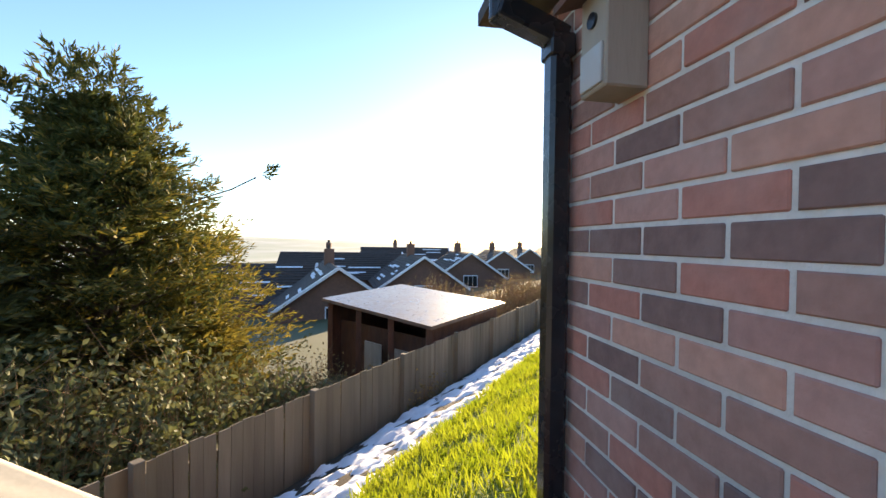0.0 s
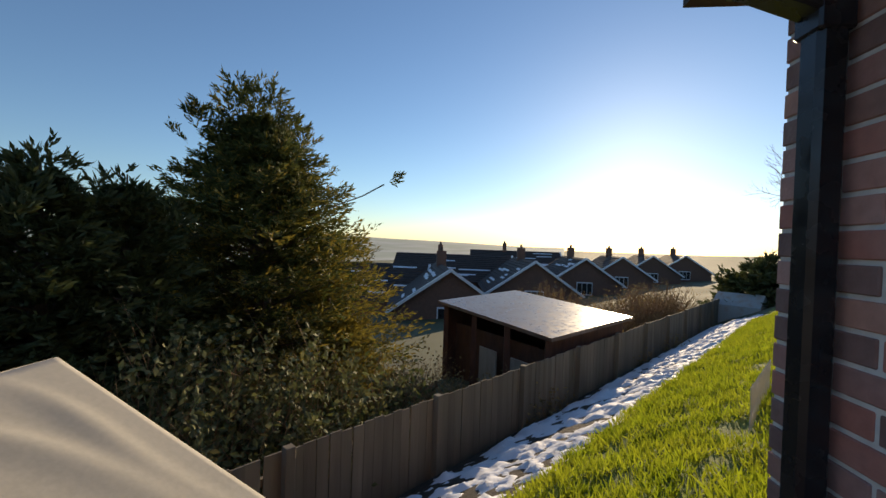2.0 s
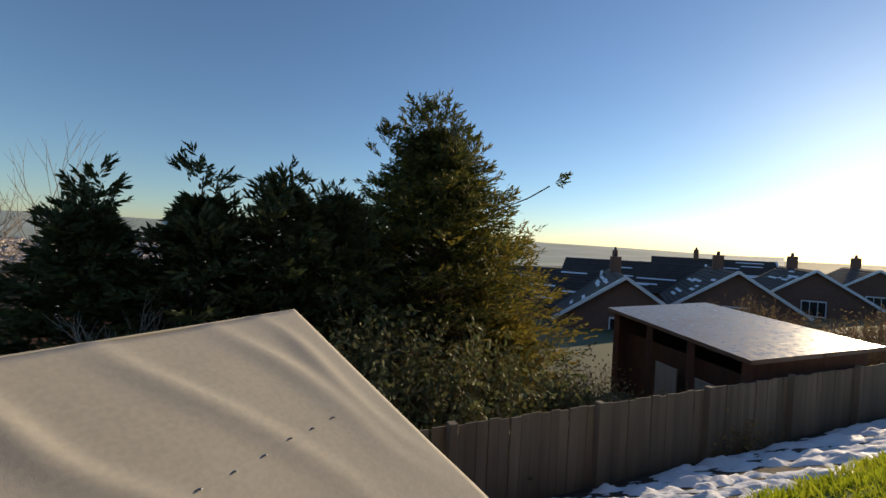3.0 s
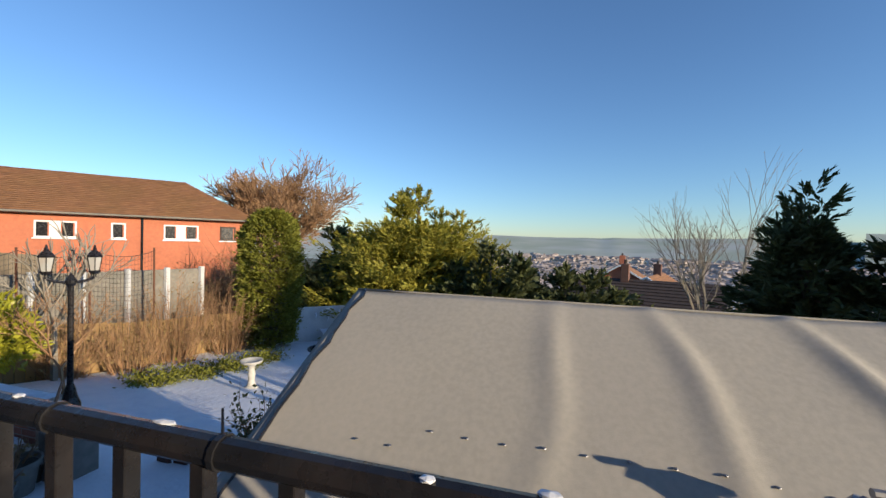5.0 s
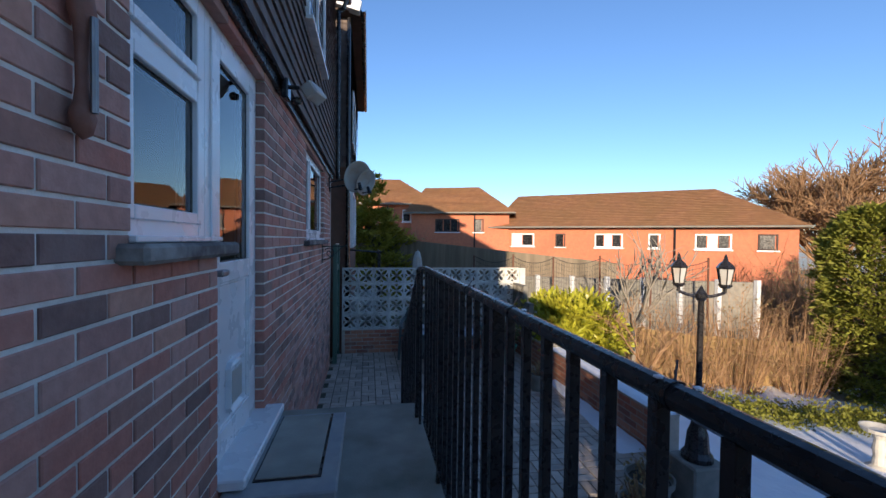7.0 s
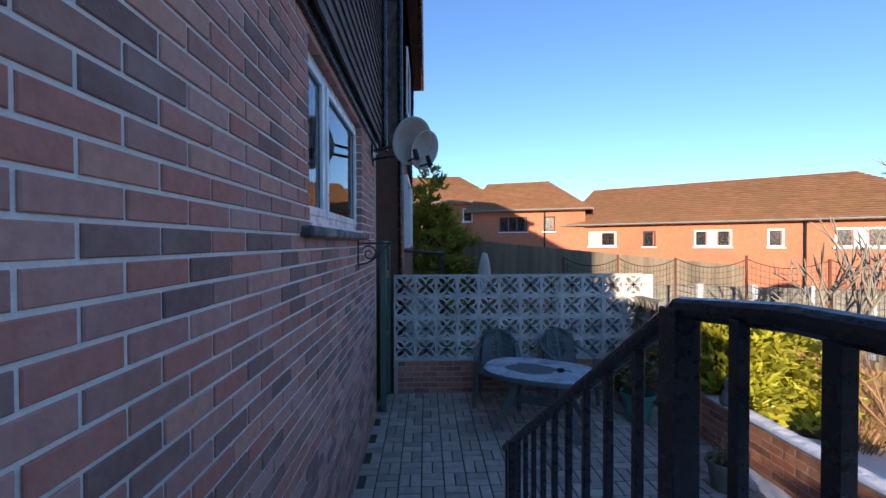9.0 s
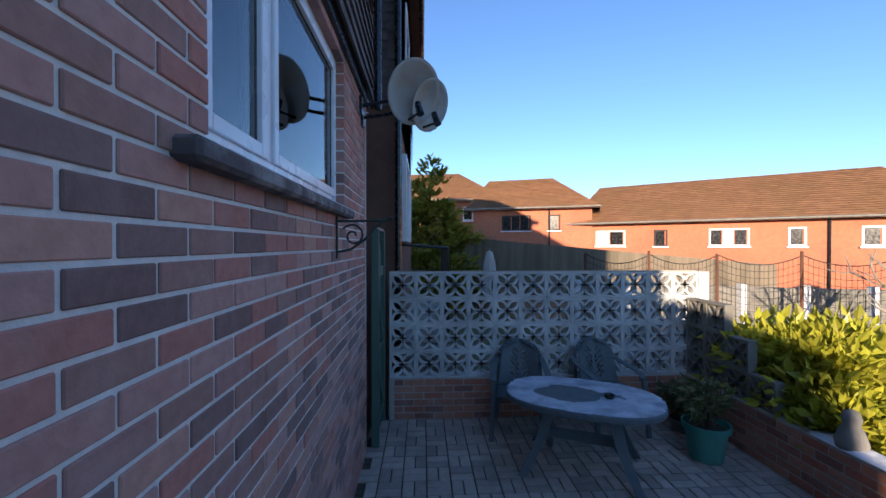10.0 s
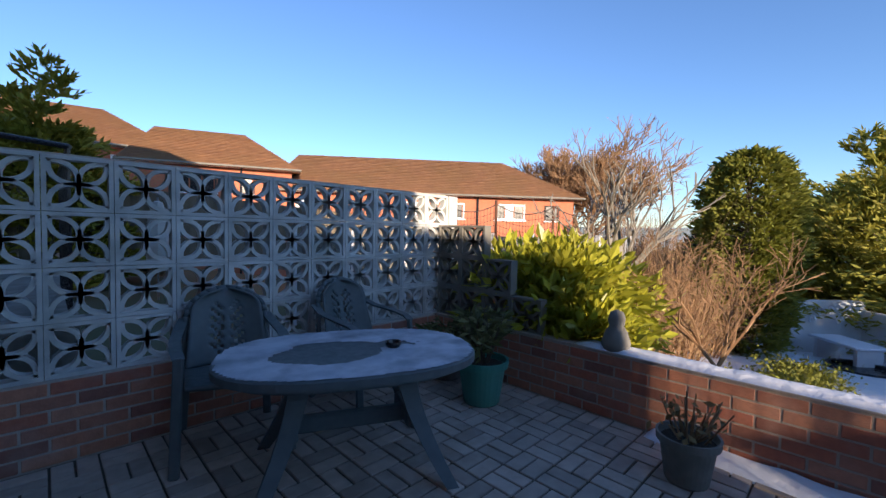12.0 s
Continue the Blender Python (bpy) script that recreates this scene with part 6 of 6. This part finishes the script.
def shed_wall(p, q, name="wall"):
    bm = bmesh.new()
    p, q = inset(p), inset(q)
    n = Vector((q.y - p.y, p.x - q.x, 0)).normalized() * 0.03
    v = [bm.verts.new(c) for c in (Vector((p.x, p.y, -2.6)), Vector((q.x, q.y, -2.6)), q - Vector((0, 0, 0.01)), p - Vector((0, 0, 0.01)))]
    w = [bm.verts.new(c.co + n) for c in v]
    bm.faces.new(v)
    bm.faces.new(list(reversed(w)))
    for k in range(4):
        bm.faces.new((v[k], v[(k + 1) % 4], w[(k + 1) % 4], w[k]))
    bmesh.ops.recalc_face_normals(bm, faces=bm.faces)
    part(name, bm, M_SHEDWOOD, sh)


for a, b in ((SN, SR), (SR, SF), (SF, SL)):
    shed_wall(a, b)
# open front with posts and pale panels
for t in (0.0, 0.33, 0.66, 1.0):
    p = inset(SN) + (inset(SL) - inset(SN)) * t
    part("post", B(p.x - 0.06, p.x + 0.06, p.y - 0.06, p.y + 0.06, -2.6, p.z), M_SHEDWOOD, sh)
for t in (0.12, 0.42):
    p = inset(SN) + (inset(SL) - inset(SN)) * t
    q = inset(SN) + (inset(SL) - inset(SN)) * (t + 0.17)
    wall_run((p.x, p.y), (q.x, q.y), -2.4, -0.75, 0.04, M_WOODOLD, sh, "panel")
wall_run(tuple((inset(SN) + Vector((0.25, 0.25, 0)))[:2]), tuple((inset(SL) + Vector((0.25, 0.25, 0)))[:2]), -2.6, -0.5, 0.04, M_SHEDWOOD, sh, "back_panel")

gh = empty("greenhouse", "small pale greenhouse beyond the fence", "greenhouse", at=(10.4, 17.6, -1.5), rz=45)
part("body", prism(bmesh.new(), [(-0.7, -1), (0.7, -1), (0.7, 1.0), (0, 1.45), (-0.7, 1.0)], -0.8, 0.8), M_DISH, gh)

# ---- houses down the hill ----


def house_far(x, y, z, rz, w, d, wall_h, ridge_h, wall_mat, roof_mat, snow=0.0, wins=True):
    """A house whose gable faces its -y: walls, two roof slopes with thickness, barge boards, chimney, windows."""
    e = empty("far_house", "brick house with dark tiled roof down the hill", "house", "houses down the hill", (x, y, z), rz)
    part("wall", prism(bmesh.new(), [(-w / 2, -6), (w / 2, -6), (w / 2, wall_h), (0, ridge_h - 0.12), (-w / 2, wall_h)], 0, d), wall_mat, e)
    ov = 0.35
    sl = (ridge_h - wall_h) / (w / 2)
    for s in (1, -1):
        rv_, rq_ = [], []
        n = 14
        for k in range(n):
            u0, u1 = k / n, (k + 1) / n
            x0, x1 = s * (w / 2 + ov) * u0, s * ((w / 2 + ov) * u1 + 0.02)
            z0, z1 = ridge_h - sl * abs(x0), ridge_h - sl * abs(x1)
            if k == 0:
                rv_ += [(x0, -0.3, z0), (x0, d + 0.3, z0)]
            o = len(rv_)
            rv_ += [(x1, -0.3, z1 + 0.05), (x1, d + 0.3, z1 + 0.05), (x1 - s * 0.02, -0.3, z1), (x1 - s * 0.02, d + 0.3, z1)]
            rq_ += [(o - 2, o, o + 1, o - 1), (o, o + 2, o + 3, o + 1)]
        raw("roof", rv_, rq_, roof_mat, e)
        part("barge_board", bar_between(bmesh.new(), (0, -0.33, ridge_h - 0.02), (s * (w / 2 + ov), -0.33, ridge_h - sl * (w / 2 + ov) - 0.02), 0.09), M_UPVC, e)
        if snow:
            rg_ = random.Random(int(x * 7) + s)
            for k in range(7):
                u = rg_.uniform(0.1, 0.9) * (w / 2)
                a = rg_.uniform(0, d * 0.5)
                ln = rg_.uniform(1.0, 3.5)
                zz = ridge_h - sl * u + 0.07
                bm = bmesh.new()
                vs_ = [bm.verts.new(c) for c in ((s * u, a, zz), (s * u, a + ln, zz), (s * (u + 0.18), a + ln, zz - 0.18 * sl), (s * (u + 0.18), a, zz - 0.18 * sl))]
                bm.faces.new(vs_)
                part("snow_streak", bm, M_SNOW, e, "streak of snow between the tiles")
    part("chimney", B(-0.35, 0.35, d * 0.6, d * 0.6 + 0.5, ridge_h - 0.4, ridge_h + 1.0, 0.02), wall_mat, e)
    part("chimney_pot", lathe(bmesh.new(), [(0.13, ridge_h + 1.0), (0.1, ridge_h + 1.3)], 8, (0, d * 0.6 + 0.25, 0)), M_DROOF, e)
    if wins:
        for wx in (0.0,):
            wd = part("window", B(wx - 0.75, wx + 0.75, -0.06, 0.02, wall_h - 1.15, wall_h + 0.1, 0.01), M_UPVC, e)
            for k in range(3):
                part("pane", B(wx - 0.68 + 0.47 * k, wx - 0.26 + 0.47 * k, -0.075, -0.05, wall_h - 1.05, wall_h), M_PLASTIC_BLK, wd)
    return e


def polar(yaw, dist):
    return (-math.sin(radians(yaw)) * dist - 0.15, math.cos(radians(yaw)) * dist + 0.13)


for yaw, dist, elev, rz in ((3.6, 25, -4.2, 10), (-8.0, 33, -2.6, 4), (-14.5, 42, -1.9, 0), (-19.0, 52, -1.5, -4), (-22.5, 62, -1.2, -8), (-26.0, 70, -1.0, -10)):
    x, y = polar(yaw, dist)
    apex = 1.6 + dist * math.tan(radians(elev + 0.45))
    house_far(x, y, apex - 5.0, rz, 7.0, 10, 2.6, 5.0, M_DFARBRICK, M_DROOF, 1 if dist < 45 else 0)
for yaw, dist, elev in ((7.0, 34, -3.6), (-4.5, 45, -2.0), (-11.0, 60, -1.2)):
    x, y = polar(yaw, dist)
    apex = 1.6 + dist * math.tan(radians(elev + 0.45))
    house_far(x, y, apex - 5.0, 90, 8.0, 12, 2.6, 5.0, M_DFARBRICK, M_DROOF, 1, False)
for yaw, dist, elev, rz, wm, rm in ((83.0, 52, -2.6, 80, M_FARBRICK, M_ROOF), (80.0, 40, -4.0, 70, M_DFARBRICK, M_ROOF), (72.0, 30, -4.4, 165, M_DFARBRICK, M_DROOF), (66.0, 44, -3.6, 75, M_DFARBRICK, M_DROOF)):
    x, y = polar(yaw, dist)
    apex = 1.41 + dist * math.tan(radians(elev))
    house_far(x, y, apex - 4.6, rz, 7.0, 9, 2.4, 4.6, wm, rm, 0, False)

# ---- long orange building ----


def hall(px0, py0, px1, py1, eave, ridge, depth, windows, label, hip=0.47, near=None):
    """A two-storey range with a hipped tiled roof; its front runs from p0 to p1."""
    d = Vector((px1 - px0, py1 - py0, 0))
    L = d.length
    e = empty("long_building", label, "building", at=(px0, py0, 0), rz=math.degrees(math.atan2(d.y, d.x)))
    part("wall", B(0, L, 0, depth, -6, eave), M_FARBRICK, e)
    o = 0.4
    bm = bmesh.new()
    ra, rb = depth * (hip if near is None else near), L - depth * hip
    v = [bm.verts.new(p) for p in ((-o, -o, eave), (L + o, -o, eave), (L + o, depth + o, eave), (-o, depth + o, eave), (ra, depth / 2, ridge), (rb, depth / 2, ridge))]
    for q in ((0, 1, 5, 4), (1, 2, 5), (2, 3, 4, 5), (3, 0, 4), (3, 2, 1, 0)):
        bm.faces.new([v[i] for i in q])
    part("roof", bm, M_ROOF, e)
    # tile courses on the front slope, each a thin lapped strip
    vv, ff = [], []
    n = 22
    for k in range(n):
        t0, t1 = k / n, (k + 1) / n
        for (ta, lift) in ((t0, 0.0),):
            a0 = -o + (ra + o) * t0
            b0 = L + o + (rb - L - o) * t0
            a1 = -o + (ra + o) * t1
            b1 = L + o + (rb - L - o) * t1
            y0, y1 = -o + (depth / 2 + o) * t0, -o + (depth / 2 + o) * t1
            z0, z1 = eave + (ridge - eave) * t0 + 0.05, eave + (ridge - eave) * t1 + 0.012
            q = len(vv)
            m = max(1, int((b0 - a0) / 0.33))
            for i in range(m):
                u0, u1 = i / m, (i + 1) / m - 0.03 / m
                q = len(vv)
                h = rnd.uniform(0, 0.012)
                vv.extend([(a0 + (b0 - a0) * u0, y0, z0 + h), (a0 + (b0 - a0) * u1, y0, z0 + h), (a1 + (b1 - a1) * u1, y1, z1 + h), (a1 + (b1 - a1) * u0, y1, z1 + h)])
                ff.append((q, q + 1, q + 2, q + 3))
    raw("roof_tiles", vv, ff, M_ROOF, e)["kind"] = "stuff"
    part("gutter", B(-o, L + o, -o - 0.1, -o, eave - 0.04, eave + 0.04, 0.02), M_STONEPOT, e)
    part("soffit", B(-o, L + o, -o, 0, eave - 0.05, eave - 0.01), M_UPVC, e)
    for f, w, h, kind in windows:
        x = (1 - f) * L
        wd = part("window", frame_bars(bmesh.new(), -0.03, 0.04, x - w / 2, x + w / 2, eave - 0.35 - h, eave - 0.35, 0.07), M_UPVC if kind else M_DROOF, e)
        wd.matrix_basis = pose(0, 0, 0, 0, 0, 0)
        wd.data.transform(Matrix(((0, 1, 0, 0), (1, 0, 0, 0), (0, 0, 1, 0), (0, 0, 0, 1))))
        npan = max(1, round(w / 0.55))
        for i in range(npan):
            u0 = x - w / 2 + 0.07 + (w - 0.14) * i / npan
            u1 = x - w / 2 + 0.07 + (w - 0.14) * (i + 1) / npan - 0.05
            part("pane", B(u0, u1, -0.02, 0.02, eave - 0.28 - h, eave - 0.42), M_PLASTIC_BLK if (i + kind) % 2 or kind == 0 else M_SNOW, wd)
        part("sill", B(x - w / 2 - 0.05, x + w / 2 + 0.05, -0.1, 0.02, eave - 0.41 - h, eave - 0.35 - h), M_UPVC, wd)
    for f in (0.66,):
        part("downpipe", tube(bmesh.new(), (f * L, -0.06, -3), (f * L, -0.06, eave), 0.05, 0.05, 6), M_PLASTIC_BLK, e)
    return e


W1 = [(0.078, 0.75, 0.75, 0), (0.227, 1.5, 0.75, 1), (0.404, 0.55, 0.75, 1), (0.557, 1.4, 0.75, 1), (0.735, 0.55, 0.75, 0), (0.887, 1.35, 0.75, 2)]
hall(-7.75, -25.7, -19.0, -17.0, 2.1, 4.25, 6.1, W1, "long orange brick building with brown tiled roof", 0.47, 0.06)
hall(-2.7, -27.35, -8.3, -25.15, 2.95, 4.75, 4.0, [(0.3, 0.6, 0.8, 0), (0.62, 1.5, 0.8, 0)], "orange brick block with brown hipped roof", 0.5, 0.1)
hall(4.5, -29.85, -4.3, -28.3, 3.6, 5.55, 5.0, [(0.2, 0.6, 0.8, 1), (0.6, 1.4, 0.8, 0)], "taller orange brick block with brown hipped roof", 0.5, 0.1)

# ---- neighbour's house and garden ----
nb = empty("neighbour_house", "neighbouring brown brick house with hung tiles", "house", at=(0, 0, 0))
NY0, NY1, NX = -16.4, -10.5, 0.36
part("wall", B(NX, 4.8, NY0, NY1, -1.6, 5.8), M_DFARBRICK, nb)
verts_j, faces_j = [], []
for r in range(26):
    zz = 2.75 + 0.115 * r
    for k in range(36):
        y0 = NY0 + 0.164 * k + (r % 2) * 0.08
        o = len(verts_j)
        verts_j.extend([(NX - 0.06, y0, zz), (NX - 0.06, y0 + 0.16, zz), (NX - 0.03, y0 + 0.16, zz + 0.19), (NX - 0.03, y0, zz + 0.19)])
        faces_j.append((o, o + 3, o + 2, o + 1))
    for k in range(8):
        x0 = NX - 0.05 + 0.164 * k
        o = len(verts_j)
        verts_j.extend([(x0, NY1 + 0.06, zz), (x0 + 0.16, NY1 + 0.06, zz), (x0 + 0.16, NY1 + 0.03, zz + 0.19), (x0, NY1 + 0.03, zz + 0.19)])
        faces_j.append((o, o + 1, o + 2, o + 3))
raw("hung_tiles", verts_j, faces_j, M_TILE, nb)["kind"] = "stuff"
part("roof", prism(bmesh.new(), [(NX - 0.25, 5.75), (NX - 0.25, 5.85), (3.0, 6.5), (5.0, 5.8), (5.0, 5.7)], NY0 - 0.2, NY1 + 0.3), M_DROOF, nb)
part("barge_board", bar_between(bmesh.new(), (NX - 0.25, NY1 + 0.32, 5.8), (3.0, NY1 + 0.32, 6.45), 0.1), M_UPVC, nb)
part("gutter", prism(bmesh.new(), [(NX - 0.3 + u, 5.8 + v) for u, v in lathe_pts], NY0 - 0.2, NY1 + 0.3), M_PLASTIC_BLK, nb)
part("downpipe", tube(bmesh.new(), (NX - 0.02, NY1 + 0.12, -1.2), (NX - 0.02, NY1 + 0.12, 5.7), 0.04, 0.04, 8), M_PLASTIC_BLK, nb)
for y0, y1, z0, z1 in ((-12.9, -11.5, 1.1, 2.4), (-12.9, -11.6, 3.5, 4.7), (-14.0, -13.3, 1.1, 2.4)):
    wn_ = part("window", frame_bars(bmesh.new(), NX - 0.08, NX - 0.005, y0, y1, z0, z1, 0.07), M_UPVC, nb)
    part("pane", B(NX - 0.04, NX - 0.02, y0 + 0.07, y1 - 0.07, z0 + 0.07, z1 - 0.07), M_GLASS, wn_)
nr = empty("neighbour_railing", "black railing of the neighbouring walkway", "railing", at=(0, 0, 0))
part("top_rail", chain(bmesh.new(), [(NX, -11.6, 1.05), (-0.35, -11.6, 1.0), (-0.35, -14.2, 0.98)], 0.022, 8), M_BLACK, nr)
for k in range(22):
    part("baluster", B(-0.36, -0.34, -11.6 - 0.12 * k, -11.585 - 0.12 * k, -0.4, 1.0), M_BLACK, nr)
part("walkway", B(-0.4, NX, -16, -11.5, -1.6, -0.4), M_CONCRETE, nr)
nf = empty("neighbour_fence", "grey boarded fence across the neighbouring garden", "fence", kind="structure")
fbn = mesh_of("board", B(-0.09, 0.09, -0.012, 0.012, 0, 1.7, 0.003), M_FENCE)
for k in range(70):
    t = k / 69
    x, y = -0.2 - 8.6 * t, -20.5 + 5.2 * t
    piece("board", fbn, nf, pose(x, y, -0.25 - 0.9 * t, 0, 0, 149))
for k in range(30):
    piece("board", fbn, nf, pose(-0.3 + 0.19 * k, -19.5, -0.55, 0, 0, 0))
cg = empty("cream_garage", "cream rendered garage with pitched roof", "garage", at=(-0.9, -24.5, -1.6), rz=10)
part("wall", prism(bmesh.new(), [(-1.8, 0), (1.8, 0), (1.8, 2.6), (0, 3.7), (-1.8, 2.6)], -3, 0), M_CREAM, cg)
for s in (1, -1):
    part("roof_slope", bar_between(bmesh.new(), (0, 0.05, 3.78), (s * 2.0, 0.05, 2.55), 0.08), M_DROOF, cg)
par = empty("furled_parasol", "furled grey parasol on a pole", "parasol", at=(-1.9, -17.2, -1.35))
part("pole", tube(bmesh.new(), (0, 0, 0), (0, 0, 2.3), 0.02), M_METAL, par)
part("cover", lathe(bmesh.new(), [(0.0, 0.98), (0.20, 1.0), (0.23, 1.3), (0.17, 1.9), (0.09, 2.2), (0.0, 2.24)], 9), M_DISH, par)
np_ = empty("net_frame", "sagging dark garden netting on thin posts", "netting", at=(0, 0, 0))
pts = [(-2.9, -12.6), (-3.9, -12.3), (-4.9, -12.0), (-6.0, -11.6), (-7.1, -11.1), (-8.3, -10.6)]
for k, (x, y) in enumerate(pts):
    part("post", tube(bmesh.new(), (x, y, -1.4), (x + 0.02, y, 0.90 + 0.05 * (k % 2)), 0.03, 0.025, 6), M_SHEDWOOD, np_)
vs, fs = [], []


def strand(p, q, w=0.004):
    o = len(vs)
    p, q = Vector(p), Vector(q)
    s = (q - p).cross(Vector((0.3, 1, 0.1))).normalized() * w
    t = (q - p).cross(s).normalized() * w
    vs.extend([p + s, p - s + t, p - s - t, q + s, q - s + t, q - s - t])
    fs.extend([(o, o + 1, o + 4, o + 3), (o + 1, o + 2, o + 5, o + 4), (o + 2, o, o + 3, o + 5)])


for (x0, y0), (x1, y1) in zip(pts, pts[1:]):
    nseg = 9
    for zi in range(17):
        prev = None
        for i in range(nseg + 1):
            t = i / nseg
            z = 0.88 - 0.12 * zi - (0.16 * 4 * t * (1 - t)) * (1 - zi / 17)
            c = (x0 + (x1 - x0) * t, y0 + (y1 - y0) * t, z)
            if prev:
                strand(prev, c, 0.008 if zi == 0 else 0.0035)
            prev = c
    for i in range(0, 19):
        t = i / 18
        x, y = x0 + (x1 - x0) * t, y0 + (y1 - y0) * t
        strand((x, y, 0.88 - 0.16 * 4 * t * (1 - t)), (x, y, -1.1), 0.003)
raw("net", vs, fs, M_NET, np_)["kind"] = "stuff"
lb = empty("block_wall", "pale concrete panel wall behind the netting", "wall", kind="structure")
wall_run((-3.0, -13.4), (-10.0, -10.9), -1.9, 0.30, 0.1, M_STONEPOT, lb)
for k in range(9):
    x, y = -3.0 - 0.87 * k, -13.33 + 0.311 * k
    part("panel_post", B(x - 0.06, x + 0.06, y - 0.02, y + 0.08, -1.9, 0.36), M_WWALL, lb)
conifer("green_conifer", "yellow green conifer beside the neighbouring house", -0.2, -20.0, -1.5, 5.4, 1.75, M_GOLD, 300, 60, 0.22, 0.04, 160, bush=True, spikes=5, spread=0.3)
twig_shrub("dry_shrub", "golden leafless shrub beside the garage", -1.9, -21.5, 1.3, 3.2, 240, M_TWIG, 161, -1.0, 10, M_DRYSHRUB, 0.012)
twig_shrub("bare_shrub", "dark ivy covered stump by the fence", -2.3, -20.5, 0.7, 2.2, 120, M_TWIG, 162, -1.0, 12, M_CONIFER, 0.012)

# ---- town, hills and sea ----
rg = np.random.RandomState(77)
vv, ff, rv, rf_ = [], [], [], []


def far_z(x, y, dist):
    """Ground of the valley: the near slope falls, the far one rises to the downs."""
    t = max(0.0, min(1.0, (dist - 700) / 1900))
    t = t * t * (3 - 2 * t)
    return (ground_z(x, y) - 1) * (1 - t) + 44 * t


for k in range(6000):
    yaw = rg.uniform(48, 110)
    dist = 120 + 1150 * rg.uniform(0, 1) ** 1.6
    x, y = polar(yaw, dist)
    z = far_z(x, y, dist)
    w, dp_, h = rg.uniform(5, 12), rg.uniform(6, 11), rg.uniform(4, 6.5)
    a = radians(rg.choice([10, 100, 35, 125, 60]) + rg.uniform(-8, 8))
    ca, sa = math.cos(a), math.sin(a)
    P = lambda u, v, q: (x + u * ca - v * sa, y + u * sa + v * ca, z + q)
    o = len(vv)
    vv.extend([P(-w, -dp_ / 2, -1), P(w, -dp_ / 2, -1), P(w, dp_ / 2, -1), P(-w, dp_ / 2, -1), P(-w, -dp_ / 2, h), P(w, -dp_ / 2, h), P(w, dp_ / 2, h), P(-w, dp_ / 2, h)])
    ff.extend([(o + i, o + (i + 1) % 4, o + 4 + (i + 1) % 4, o + 4 + i) for i in range(4)])
    o = len(rv)
    rv.extend([P(-w - 0.5, -dp_ / 2 - 0.5, h), P(w + 0.5, -dp_ / 2 - 0.5, h), P(w + 0.5, dp_ / 2 + 0.5, h), P(-w - 0.5, dp_ / 2 + 0.5, h), P(-w, 0, h + 2.6), P(w, 0, h + 2.6)])
    rf_.extend([(o, o + 1, o + 5, o + 4), (o + 2, o + 3, o + 4, o + 5), (o + 3, o, o + 4), (o + 1, o + 2, o + 5)])
tw = empty("town", "distant town of small houses in the valley", "town", kind="stuff")
raw("town_walls", vv, ff, M_TOWNW, tw)["kind"] = "stuff"
raw("town_roofs", rv, rf_, M_TOWNR, tw)["kind"] = "stuff"
cs, ns = [], []
for k in range(1100):
    yaw = rg.uniform(40, 112)
    dist = 90 * math.exp(rg.uniform(0, 2.6))
    x, y = polar(yaw, dist)
    z = far_z(x, y, dist)
    r = rg.uniform(2.5, 5)
    for q in range(26):
        d = rg.normal(0, 1, 3)
        d /= np.linalg.norm(d)
        cs.append((x + d[0] * r, y + d[1] * r, z + r * 0.9 + d[2] * r * 0.8))
        ns.append(d)
ft = leaf_cloud("far_trees", cs, ns, 3.2, 1.1, M_DISTTREE, None, 5)
tagged(ft, "far dark winter trees among the houses", "trees", kind="stuff")


def ridge_line(name, yaw0, yaw1, dist, fn, material, label):
    vs, fs = [], []
    DS = [700 + (dist - 700) * q / 10 for q in range(11)]
    n = 160
    for i in range(n + 1):
        yaw = yaw0 + (yaw1 - yaw0) * i / n
        for d in DS:
            x, y = polar(yaw, d)
            t = max(0.0, min(1.0, (d - 700) / (dist - 700)))
            t = t * t * (3 - 2 * t)
            top = 1.4 + dist * math.tan(radians(fn(yaw)))
            vs.append((x, y, (ground_z(x, y) - 1) * (1 - t) + top * t))
    for i in range(n):
        for j in range(len(DS) - 1):
            o = i * len(DS) + j
            fs.append((o, o + len(DS), o + len(DS) + 1, o + 1))
    ob = raw(name, vs, fs, material, None, True)
    tagged(ob, label, "hills", kind="structure")
    return ob


# both ridges carry their haze in the material colour, not in the air
ridge_line("backdrop_downs", 44, 175, 2600, lambda w: 0.95 + 0.35 * noise.noise((w * 0.05, 0, 0)) + 0.08 * noise.noise((w * 0.5, 0, 0)), M_HILL, "downs beyond the valley, haze put into their colour")
ridge_line("backdrop_headland", -12, 60, 2800, lambda w: -0.15 + 0.028 * max(0, w + 8) + 0.1 * noise.noise((w * 0.12, 3, 0)), M_HILL, "blue headland at the horizon, haze put into its colour")
